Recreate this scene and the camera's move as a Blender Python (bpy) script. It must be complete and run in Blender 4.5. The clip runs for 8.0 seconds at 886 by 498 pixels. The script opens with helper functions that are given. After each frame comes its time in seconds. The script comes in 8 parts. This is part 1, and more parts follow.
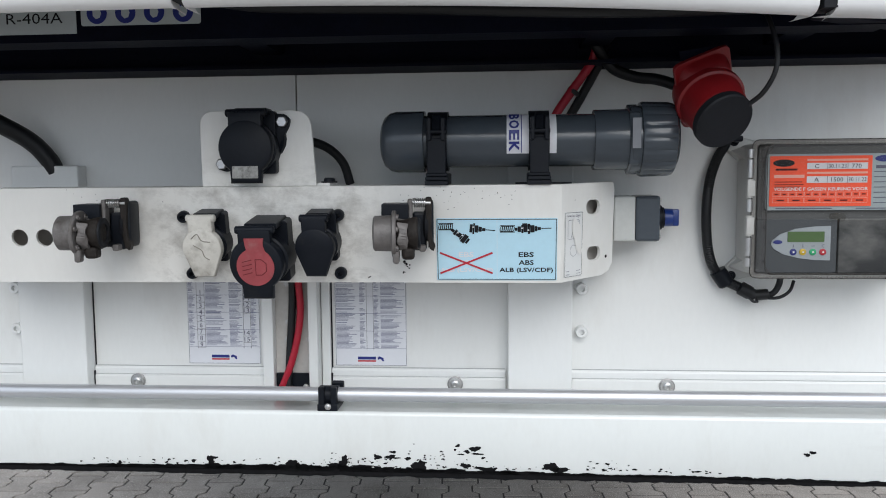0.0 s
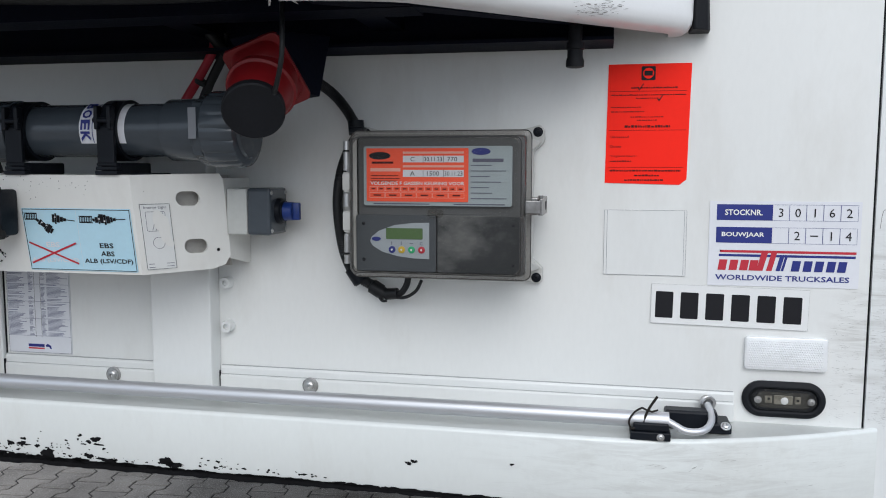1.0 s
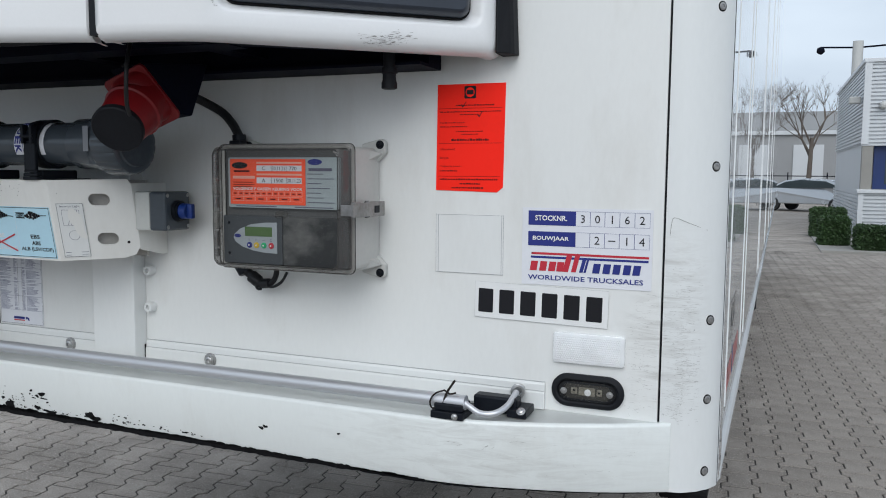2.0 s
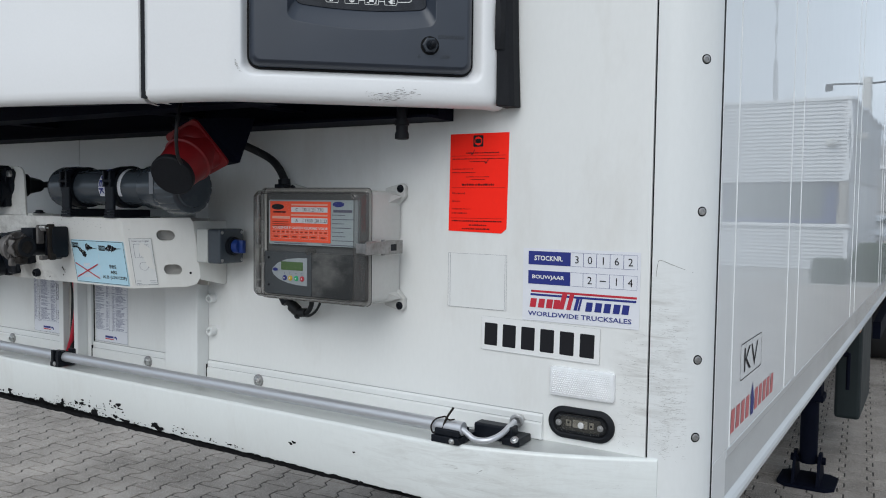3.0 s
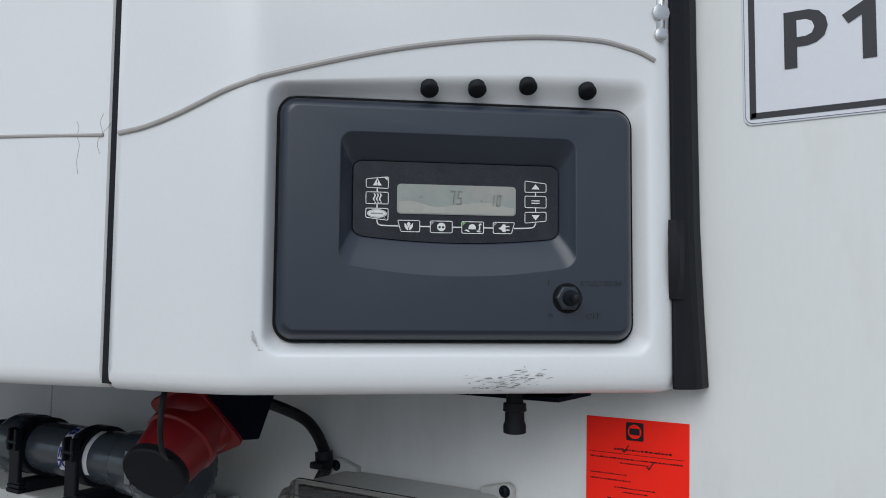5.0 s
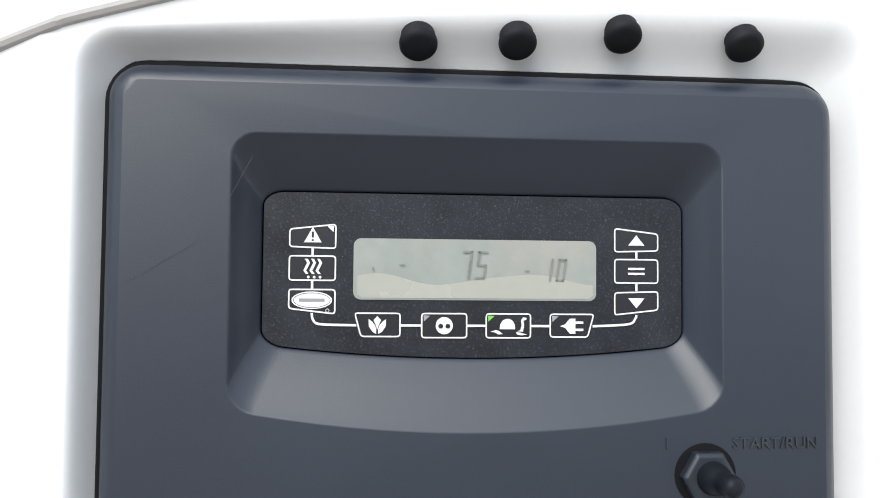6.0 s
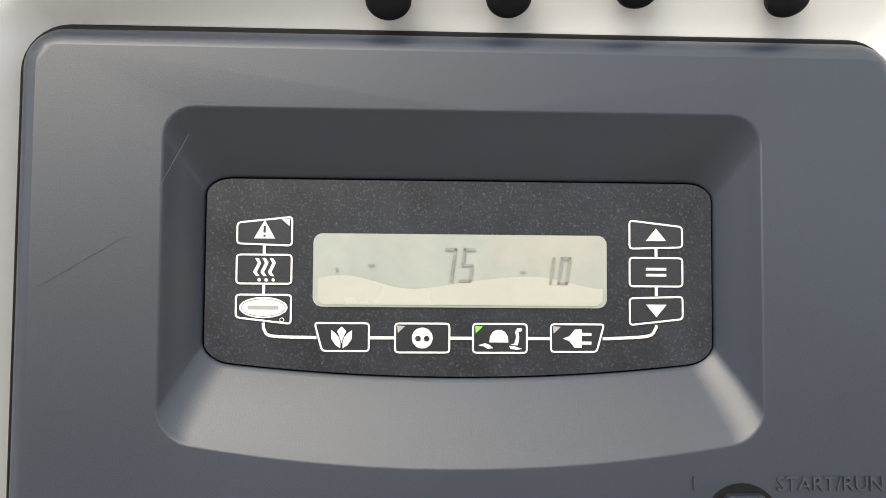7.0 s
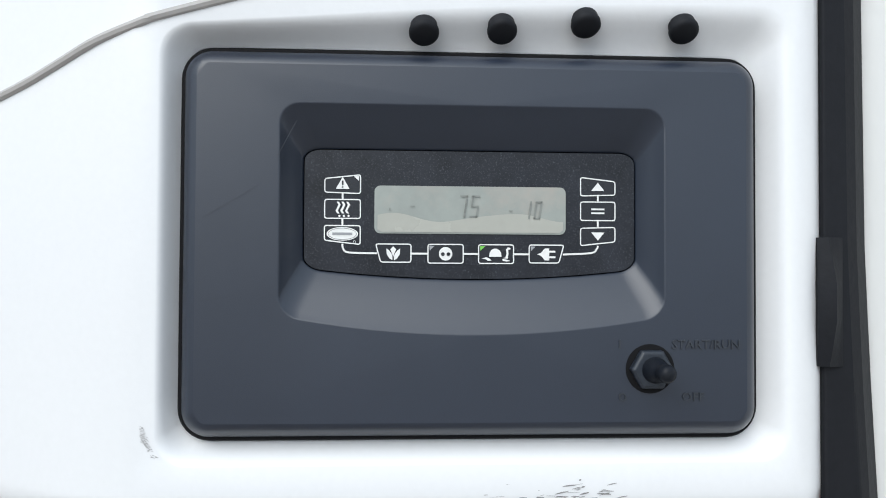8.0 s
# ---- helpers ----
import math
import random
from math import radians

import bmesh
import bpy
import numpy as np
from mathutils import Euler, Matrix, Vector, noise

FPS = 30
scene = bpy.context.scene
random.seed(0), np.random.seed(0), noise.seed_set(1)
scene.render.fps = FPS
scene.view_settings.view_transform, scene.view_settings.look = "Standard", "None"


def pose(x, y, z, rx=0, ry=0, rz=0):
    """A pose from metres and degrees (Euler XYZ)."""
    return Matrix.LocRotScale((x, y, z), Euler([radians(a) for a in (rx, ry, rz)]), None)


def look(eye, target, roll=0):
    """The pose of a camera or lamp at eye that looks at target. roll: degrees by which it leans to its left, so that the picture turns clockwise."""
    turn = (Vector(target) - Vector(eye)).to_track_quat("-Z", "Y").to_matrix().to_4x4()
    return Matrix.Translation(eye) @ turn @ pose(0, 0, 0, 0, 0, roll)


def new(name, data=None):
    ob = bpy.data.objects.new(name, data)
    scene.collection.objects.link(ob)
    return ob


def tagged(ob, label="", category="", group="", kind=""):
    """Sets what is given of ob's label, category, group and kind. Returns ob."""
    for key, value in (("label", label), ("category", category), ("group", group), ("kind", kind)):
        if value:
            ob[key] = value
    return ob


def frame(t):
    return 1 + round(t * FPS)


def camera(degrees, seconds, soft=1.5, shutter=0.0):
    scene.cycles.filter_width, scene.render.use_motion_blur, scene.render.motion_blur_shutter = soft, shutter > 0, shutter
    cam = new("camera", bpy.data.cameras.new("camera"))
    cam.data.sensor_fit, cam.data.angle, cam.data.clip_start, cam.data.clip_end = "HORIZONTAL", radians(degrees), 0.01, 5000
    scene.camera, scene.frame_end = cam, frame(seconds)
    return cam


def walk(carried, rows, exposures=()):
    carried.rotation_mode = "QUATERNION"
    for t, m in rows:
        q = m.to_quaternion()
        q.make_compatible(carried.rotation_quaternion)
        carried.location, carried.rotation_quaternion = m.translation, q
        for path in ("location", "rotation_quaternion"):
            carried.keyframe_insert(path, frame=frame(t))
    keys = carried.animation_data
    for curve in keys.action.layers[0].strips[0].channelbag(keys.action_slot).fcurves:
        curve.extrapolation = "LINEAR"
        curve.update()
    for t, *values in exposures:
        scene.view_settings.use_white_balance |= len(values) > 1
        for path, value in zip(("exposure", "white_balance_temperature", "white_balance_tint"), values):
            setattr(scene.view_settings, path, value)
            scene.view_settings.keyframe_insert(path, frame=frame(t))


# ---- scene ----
cam = camera(58.0, 8.0, 1.0)
PATH = [
    (0, (0.071, -1.151, 1.527), (-0.082, 0.834, 1.342), -0.5),
    (0.2, (0.2, -1.127, 1.518), (-0.005, 0.852, 1.317), -0.3),
    (0.5, (0.39, -1.088, 1.511), (0.143, 0.884, 1.292), -0.1),
    (0.7, (0.512, -1.06, 1.514), (0.225, 0.909, 1.324), 0.0),
    (1, (0.697, -1.037, 1.522), (0.306, 0.914, 1.323), 0.1),
    (1.2, (0.826, -1.047, 1.526), (0.367, 0.888, 1.314), 0.1),
    (1.5, (0.989, -1.065, 1.53), (0.424, 0.842, 1.322), 0.2),
    (1.7, (1.057, -1.064, 1.531), (0.42, 0.821, 1.327), 0.3),
    (2.8, (1.305, -1.008, 1.538), (0.288, 0.709, 1.4), 0.6),
    (3, (1.337, -1.053, 1.546), (0.289, 0.647, 1.433), 0.7),
    (3.2, (1.355, -1.086, 1.56), (0.297, 0.609, 1.472), 0.7),
    (3.5, (1.362, -1.119, 1.586), (0.269, 0.555, 1.529), 0.6),
    (3.7, (1.333, -1.172, 1.602), (0.236, 0.5, 1.55), 0.6),
    (4, (1.235, -1.229, 1.62), (0.14, 0.445, 1.646), 0.5),
    (4.2, (1.176, -1.202, 1.628), (0.092, 0.477, 1.698), 0.5),
    (4.5, (1.111, -1.07, 1.656), (0.017, 0.601, 1.756), 0.5),
    (4.7, (1.077, -0.935, 1.695), (-0.02, 0.734, 1.805), 0.5),
    (5, (1.02, -0.737, 1.758), (-0.086, 0.923, 1.898), 0.5),
    (5.2, (0.971, -0.649, 1.784), (-0.147, 1.005, 1.915), 0.6),
    (6.3, (0.823, -0.406, 1.848), (-0.391, 1.181, 1.928), 0.5),
    (6.5, (0.821, -0.393, 1.845), (-0.409, 1.181, 1.936), 0.6),
    (6.7, (0.821, -0.386, 1.843), (-0.414, 1.183, 1.953), 0.5),
    (7, (0.822, -0.383, 1.842), (-0.435, 1.169, 1.943), 0.4),
    (7.2, (0.826, -0.384, 1.842), (-0.426, 1.173, 1.94), 0.4),
    (7.5, (0.844, -0.399, 1.841), (-0.402, 1.163, 1.936), 0.3),
    (7.7, (0.865, -0.431, 1.835), (-0.353, 1.153, 1.919), 0.3),
    (8, (0.903, -0.509, 1.817), (-0.327, 1.068, 1.866), 0.3),
]
EXPOSURES = [(0.0, 0.12, 6380, 10), (0.5, 0.05, 6350, 10), (1.0, -0.17, 6300, 10), (1.6, -0.29, 6250, 9), (3.0, -0.34, 6270, 8.3), (5.0, -0.48, 6200, 8.3), (6.4, 0.83, 6950, 9.5), (7.5, 0.92, 7750, 9.5), (8.0, 0.22, 6330, 8)]
walk(cam, [(t, look(eye, target, roll)) for t, eye, target, roll in PATH], EXPOSURES)

# ---- world and light: bright overcast sky ----
world = bpy.data.worlds.new("overcast")
scene.world = world
world.use_nodes = True
wn, wl = world.node_tree.nodes, world.node_tree.links
wn.clear()
sky = wn.new("ShaderNodeTexSky")
sky.sky_type, sky.sun_disc = "NISHITA", False
sky.sun_elevation, sky.sun_rotation = radians(41), radians(166)
sky.air_density, sky.dust_density = 1.5, 4.0
sat = wn.new("ShaderNodeHueSaturation")
sat.inputs["Saturation"].default_value = 0.25
wtc, wmap, wno, wramp = wn.new("ShaderNodeTexCoord"), wn.new("ShaderNodeMapping"), wn.new("ShaderNodeTexNoise"), wn.new("ShaderNodeValToRGB")
wmap.inputs["Scale"].default_value = (1.0, 1.0, 3.0)
wno.inputs["Scale"].default_value, wno.inputs["Detail"].default_value = 1.6, 5.0
wramp.color_ramp.elements[0].position, wramp.color_ramp.elements[1].position = 0.3, 0.75
wramp.color_ramp.elements[0].color, wramp.color_ramp.elements[1].color = (6.6, 7.8, 9.4, 1), (11.4, 12.8, 14.4, 1)
wmix = wn.new("ShaderNodeMixRGB")
wmix.inputs[0].default_value = 0.75
wbg, wout = wn.new("ShaderNodeBackground"), wn.new("ShaderNodeOutputWorld")
wbg.inputs["Strength"].default_value = 0.1
wl.new(sky.outputs[0], sat.inputs["Color"])
wl.new(wtc.outputs["Generated"], wmap.inputs[0])
wl.new(wmap.outputs[0], wno.inputs["Vector"])
wl.new(wno.outputs["Fac"], wramp.inputs[0])
wl.new(sat.outputs[0], wmix.inputs[1])
wl.new(wramp.outputs[0], wmix.inputs[2])
wl.new(wmix.outputs[0], wbg.inputs["Color"])
wl.new(wbg.outputs[0], wout.inputs["Surface"])
sun = new("sun", bpy.data.lights.new("sun", "SUN"))
sun.data.energy, sun.data.angle, sun.data.color = 1.75, radians(50), (1.0, 0.97, 0.93)
sun.matrix_world = look((1.3, -4.9, 4.1), (0, 0, 0))


# ---- materials ----
def material(name, col, rough=0.5, metal=0.0, var=0.06, size=8.0, fine=180.0, bump=0.05, stretch=(1, 1, 1), coat=0.0, stain=None, stain_size=6.0, stain_at=(0.55, 0.75), spread=0.0, rvar=0.1, spec=0.5):
    """A procedural surface: broad and fine colour variation, uneven gloss, fine relief, optional stains."""
    m = bpy.data.materials.new(name)
    m.use_nodes = True
    n, l = m.node_tree.nodes, m.node_tree.links
    b = n["Principled BSDF"]
    tc, mp = n.new("ShaderNodeTexCoord"), n.new("ShaderNodeMapping")
    mp.inputs["Scale"].default_value = stretch
    l.new(tc.outputs["Object"], mp.inputs[0])
    big, small = n.new("ShaderNodeTexNoise"), n.new("ShaderNodeTexNoise")
    big.inputs["Scale"].default_value, big.inputs["Detail"].default_value, big.inputs["Roughness"].default_value = size, 6, 0.6
    small.inputs["Scale"].default_value, small.inputs["Detail"].default_value = fine, 3
    for t in (big, small):
        l.new(mp.outputs[0], t.inputs["Vector"])
    add = n.new("ShaderNodeMath")
    add.operation = "MULTIPLY_ADD"
    add.inputs[1].default_value = 0.4
    l.new(small.outputs["Fac"], add.inputs[0])
    l.new(big.outputs["Fac"], add.inputs[2])
    ramp = n.new("ShaderNodeMapRange")
    ramp.inputs["From Min"].default_value, ramp.inputs["From Max"].default_value = 0.45, 0.95
    ramp.inputs["To Min"].default_value, ramp.inputs["To Max"].default_value = 1 - var, 1 + var * 0.6
    l.new(add.outputs[0], ramp.inputs["Value"])
    tint = n.new("ShaderNodeMixRGB")
    tint.blend_type = "MULTIPLY"
    tint.inputs[0].default_value = 1.0
    tint.inputs[1].default_value = (*col, 1)
    l.new(ramp.outputs[0], tint.inputs[2])
    last = tint.outputs[0]
    if spread:
        oi, mr, mx = n.new("ShaderNodeObjectInfo"), n.new("ShaderNodeMapRange"), n.new("ShaderNodeMixRGB")
        geo, ad = n.new("ShaderNodeNewGeometry"), n.new("ShaderNodeMath")
        ad.operation = "ADD"
        l.new(oi.outputs["Random"], ad.inputs[0])
        l.new(geo.outputs["Random Per Island"], ad.inputs[1])
        mr.inputs["From Max"].default_value = 2.0
        mr.inputs["To Min"].default_value, mr.inputs["To Max"].default_value = 1 - spread, 1 + spread
        mx.blend_type, mx.inputs[0].default_value = "MULTIPLY", 1.0
        l.new(ad.outputs[0], mr.inputs["Value"])
        l.new(last, mx.inputs[1])
        l.new(mr.outputs[0], mx.inputs[2])
        last = mx.outputs[0]
    if stain:
        sn, sr, sm = n.new("ShaderNodeTexNoise"), n.new("ShaderNodeMapRange"), n.new("ShaderNodeMixRGB")
        sn.inputs["Scale"].default_value, sn.inputs["Detail"].default_value, sn.inputs["Roughness"].default_value = stain_size, 8, 0.65
        l.new(mp.outputs[0], sn.inputs["Vector"])
        sr.inputs["From Min"].default_value, sr.inputs["From Max"].default_value = stain_at
        sr.inputs["To Max"].default_value = stain[3] if len(stain) > 3 else 0.8
        l.new(sn.outputs["Fac"], sr.inputs["Value"])
        l.new(sr.outputs[0], sm.inputs[0])
        l.new(last, sm.inputs[1])
        sm.inputs[2].default_value = (*stain[:3], 1)
        last = sm.outputs[0]
    l.new(last, b.inputs["Base Color"])
    rr = n.new("ShaderNodeMapRange")
    rr.inputs["To Min"].default_value, rr.inputs["To Max"].default_value = max(0.005, rough - rvar), min(1, rough + rvar)
    l.new(big.outputs["Fac"], rr.inputs["Value"])
    l.new(rr.outputs[0], b.inputs["Roughness"])
    b.inputs["Metallic"].default_value = metal
    b.inputs["Coat Weight"].default_value = coat
    b.inputs["Specular IOR Level"].default_value = spec
    if bump:
        bp = n.new("ShaderNodeBump")
        bp.inputs["Strength"].default_value, bp.inputs["Distance"].default_value = bump, 0.002
        l.new(small.outputs["Fac"], bp.inputs["Height"])
        l.new(bp.outputs[0], b.inputs["Normal"])
    return m


def scuffed(name, col, rough, box, dark, scale=(14, 14, 85)):
    """White paint with streaky scuffs or grime inside a box of x, z, and its soft border."""
    m = material(name, col, rough, var=0.04, size=3.0, bump=0.03, stretch=(1, 1, 0.35), stain=(0.44, 0.40, 0.34, 0.45), stain_size=5.0, stain_at=(0.54, 0.84))
    n, l = m.node_tree.nodes, m.node_tree.links
    b = n["Principled BSDF"]
    base = b.inputs["Base Color"].links[0].from_socket
    tc, mp, no = n.new("ShaderNodeTexCoord"), n.new("ShaderNodeMapping"), n.new("ShaderNodeTexNoise")
    mp.inputs["Scale"].default_value = scale
    no.inputs["Scale"].default_value, no.inputs["Detail"].default_value, no.inputs["Roughness"].default_value, no.inputs["Distortion"].default_value = 1.0, 6, 0.7, 0.8 if scale[2] > 60 else 0.15
    l.new(tc.outputs["Object"], mp.inputs[0])
    l.new(mp.outputs[0], no.inputs["Vector"])
    sx = n.new("ShaderNodeSeparateXYZ")
    l.new(tc.outputs["Object"], sx.inputs[0])
    mask = None
    for axis, lo, hi, soft in box:
        for edge, sign in ((lo, 1), (hi, -1)):
            mr = n.new("ShaderNodeMapRange")
            mr.inputs["From Min"].default_value, mr.inputs["From Max"].default_value = (edge, edge + soft) if sign > 0 else (edge - soft, edge)
            mr.inputs["To Min"].default_value, mr.inputs["To Max"].default_value = (0, 1) if sign > 0 else (1, 0)
            l.new(sx.outputs[axis], mr.inputs["Value"])
            if mask is None:
                mask = mr.outputs[0]
            else:
                mu = n.new("ShaderNodeMath")
                mu.operation = "MULTIPLY"
                l.new(mask, mu.inputs[0])
                l.new(mr.outputs[0], mu.inputs[1])
                mask = mu.outputs[0]
    th = n.new("ShaderNodeMapRange")
    th.inputs["From Min"].default_value, th.inputs["From Max"].default_value = 0.46, 0.95
    l.new(no.outputs["Fac"], th.inputs["Value"])
    mu = n.new("ShaderNodeMath")
    mu.operation = "MULTIPLY"
    l.new(th.outputs[0], mu.inputs[0])
    l.new(mask, mu.inputs[1])
    mx = n.new("ShaderNodeMixRGB")
    l.new(mu.outputs[0], mx.inputs[0])
    l.new(base, mx.inputs[1])
    mx.inputs[2].default_value = (*dark, 1)
    l.new(mx.outputs[0], b.inputs["Base Color"])
    return m


WHITE = material("white_paint", (0.74, 0.75, 0.74), 0.38, var=0.04, size=3, bump=0.03, stretch=(1, 1, 0.3), stain=(0.46, 0.43, 0.38, 0.35), stain_size=4, stain_at=(0.56, 0.9))
WALLPAINT = scuffed("front_wall_paint", (0.757, 0.763, 0.748), 0.36, (("X", 0.955, 1.2, 0.05), ("Z", 1.205, 1.40, 0.06)), (0.30, 0.28, 0.25))
POSTPAINT = scuffed("corner_post_paint", (0.73, 0.745, 0.74), 0.34, (("X", 0.99, 1.075, 0.03), ("Z", 1.21, 1.475, 0.07)), (0.33, 0.31, 0.28))
BARPAINT = scuffed("connection_bar_paint", (0.77, 0.765, 0.735), 0.4, (("X", -0.42, -0.05, 0.06), ("Z", 1.33, 1.56, 0.05)), (0.13, 0.11, 0.09), (20, 20, 30))
APRONPAINT = scuffed("apron_paint", (0.735, 0.76, 0.745), 0.36, (("X", 0.50, 1.10, 0.30), ("Z", 1.09, 1.22, 0.01)), (0.40, 0.39, 0.37))
APRONPAINT.node_tree.nodes["Principled BSDF"].inputs["Coat Weight"].default_value = 0.5
APRONPAINT.node_tree.nodes["Principled BSDF"].inputs["Coat Roughness"].default_value = 0.12
DOORPLASTIC = material("unit_cover_plastic", (0.78, 0.785, 0.79), 0.30, var=0.03, size=2, fine=260, bump=0.03, stain=(0.55, 0.5, 0.44, 0.3), stain_size=3, stain_at=(0.6, 0.9))
GROOVE = material("groove_shade_and_crack_grey", (0.40, 0.38, 0.365), 0.55, var=0.1, size=40)
BLACKGAP = material("black_rubber_and_gap_shade", (0.009, 0.010, 0.013), 0.62, var=0.3, size=12, bump=0.15, spec=0.22)
BLACKFRAME = material("black_frame_steel", (0.0045, 0.0060, 0.0140), 0.6, var=0.4, size=6, bump=0.2, stain=(0.009, 0.009, 0.010, 0.5), stain_size=9, spec=0.06)
PANELBLACK = material("charcoal_panel_plastic", (0.0155, 0.0222, 0.0375), 0.36, var=0.20, size=5, fine=2200, bump=0.06, rvar=0.06, spec=0.72)
MEMBRANE = material("membrane_film", (0.015, 0.017, 0.023), 0.34, var=0.6, size=60, fine=2600, bump=0.03, stain=(0.085, 0.09, 0.105, 0.8), stain_size=1100, stain_at=(0.54, 0.72), spec=0.35)
KEYFILM = material("glossy_key_film", (0.012, 0.013, 0.017), 0.25, var=0.2, size=60, bump=0.0)
DEEPBLACK = material("deep_black_recess", (0.004, 0.004, 0.005), 0.7, var=0.2, size=20, spec=0.2)
INKWHITE = material("white_print", (0.78, 0.78, 0.76), 0.5, var=0.08, size=60)
SOCKETBLACK = material("socket_plastic_black", (0.0075, 0.0095, 0.014), 0.40, var=0.2, size=20, bump=0.12, spec=0.17, stain=(0.035, 0.033, 0.03, 0.4), stain_size=30, stain_at=(0.58, 0.8))
SOCKETWHITE = material("socket_plastic_white", (0.58, 0.56, 0.51), 0.5, var=0.15, size=30, bump=0.12, stain=(0.2, 0.18, 0.15, 0.8), stain_size=45, stain_at=(0.46, 0.70))
SOCKETRED = material("socket_insert_red", (0.29, 0.05, 0.058), 0.5, var=0.18, size=40, bump=0.1, stain=(0.3, 0.16, 0.15, 0.5), stain_size=50)
CEERED = material("plug_red", (0.20, 0.006, 0.009), 0.42, var=0.12, size=18, bump=0.06, stain=(0.10, 0.01, 0.01, 0.5), stain_size=22, stain_at=(0.58, 0.8))
PVC = material("pvc_dark_grey", (0.055, 0.067, 0.081), 0.22, var=0.12, size=10, bump=0.04, stretch=(0.3, 1, 1), stain=(0.16, 0.16, 0.16, 0.35), stain_size=18, stain_at=(0.6, 0.85))
CASTMETAL = material("cast_aluminium_weathered", (0.155, 0.145, 0.140), 0.55, 0.3, var=0.25, size=35, bump=0.3, stain=(0.06, 0.05, 0.042, 0.8), stain_size=40, stain_at=(0.5, 0.7))
STEEL = material("zinc_steel", (0.55, 0.55, 0.55), 0.33, 0.95, var=0.15, size=50, bump=0.1, stain=(0.25, 0.18, 0.12, 0.5), stain_size=60)
RUSTY = material("rusty_steel", (0.021, 0.0175, 0.0155), 0.6, 0.1, var=0.4, size=60, bump=0.5, spec=0.2, stain=(0.06, 0.048, 0.038, 0.6), stain_size=70, stain_at=(0.55, 0.75))
ALU = material("anodised_aluminium", (0.64, 0.65, 0.68), 0.46, 0.75, var=0.08, size=6, bump=0.05, stretch=(0.05, 1, 1), stain=(0.4, 0.4, 0.4, 0.4), stain_size=20)
HOUSING = material("polyester_housing", (0.52, 0.52, 0.50), 0.45, var=0.08, size=14, bump=0.1)
BOXINNER = material("control_box_inner_plate", (0.058, 0.067, 0.076), 0.5, var=0.15, size=12, bump=0.1)
LCDGREEN = material("green_lcd", (0.085, 0.155, 0.055), 0.25, var=0.05)
LCDGREY = material("grey_lcd", (0.305, 0.328, 0.300), 0.2, var=0.12, size=24, bump=0.0, stain=(0.39, 0.345, 0.30, 0.7), stain_size=16, stain_at=(0.47, 0.62))
LCDPALE = material("lcd_moist_band", (0.385, 0.385, 0.34), 0.25, var=0.06, size=20, bump=0.0)
LCDDIGIT = material("lcd_segments", (0.225, 0.235, 0.215), 0.3, var=0.2, size=90)
PAPER = material("paper_white", (0.72, 0.73, 0.77), 0.45, var=0.04, size=10)
WHITEFILM = material("white_vinyl_film", (0.765, 0.77, 0.765), 0.4, var=0.03, size=12, bump=0.02)
EDGESHADE = material("soiled_edge_and_shade", (0.42, 0.43, 0.43), 0.6, var=0.2, size=60)
CHARCOALINK = material("charcoal_ink", (0.042, 0.042, 0.047), 0.5, var=0.1, spec=0.3)
LATCHSTEEL = material("dull_latch_steel", (0.30, 0.295, 0.29), 0.38, 0.85, var=0.3, size=60, bump=0.15, stain=(0.12, 0.09, 0.07, 0.6), stain_size=80)
DULLZINC = material("dull_zinc_head", (0.36, 0.355, 0.35), 0.42, 0.7, var=0.25, size=90, bump=0.15)
PAPERBLUE = material("sticker_pale_blue", (0.48, 0.72, 0.84), 0.35, var=0.06, size=10, stain=(0.6, 0.7, 0.74, 0.6), stain_size=12)
PAPERGREY = material("sticker_grey_green", (0.48, 0.53, 0.54), 0.45, var=0.06, size=14)
WORNLABEL = material("worn_grey_label", (0.30, 0.30, 0.285), 0.5, var=0.3, size=90, stain=(0.07, 0.065, 0.06, 0.8), stain_size=140, stain_at=(0.5, 0.66))
RELIEFGRIME = material("grimy_relief", (0.27, 0.25, 0.215), 0.7, var=0.4, size=120)
FLUO = material("fluorescent_orange_paper", (1.0, 0.022, 0.010), 0.6, var=0.05, size=12, spec=0.15)
SALMON = material("salmon_orange_label", (1.0, 0.125, 0.06), 0.6, var=0.05, size=12, spec=0.15)
INKBLACK = material("black_ink", (0.012, 0.012, 0.015), 0.55, var=0.1, spec=0.2)
INKGREY = material("grey_ink", (0.10, 0.10, 0.15), 0.5, var=0.1)
INKBLUE = material("navy_ink", (0.015, 0.025, 0.20), 0.4, var=0.06)
INKRED = material("red_ink", (0.50, 0.02, 0.04), 0.4, var=0.06)
INKDARKRED = material("dark_red_ink", (0.07, 0.006, 0.006), 0.55, var=0.06, spec=0.2)
BLUEKNOB = material("blue_knob_plastic", (0.01, 0.035, 0.19), 0.35, var=0.1, size=30)
REFLECTOR = material("clear_reflector", (0.80, 0.81, 0.82), 0.16, 0.1, var=0.1, size=40, fine=500, bump=0.08, coat=0.6)
CABLE = material("black_cable", (0.008, 0.009, 0.011), 0.5, var=0.2, size=30, bump=0.1, spec=0.4)
REDCABLE = material("red_cable", (0.42, 0.010, 0.030), 0.4, var=0.12, size=30, bump=0.05)
CHIP = material("flaked_black_primer", (0.006, 0.006, 0.007), 0.8, var=0.5, size=60, bump=0.5, spec=0.15)
CHANNEL = material("channel_interior", (0.50, 0.48, 0.45), 0.5, var=0.15, size=12, bump=0.1, stain=(0.2, 0.17, 0.14, 0.6), stain_size=9)
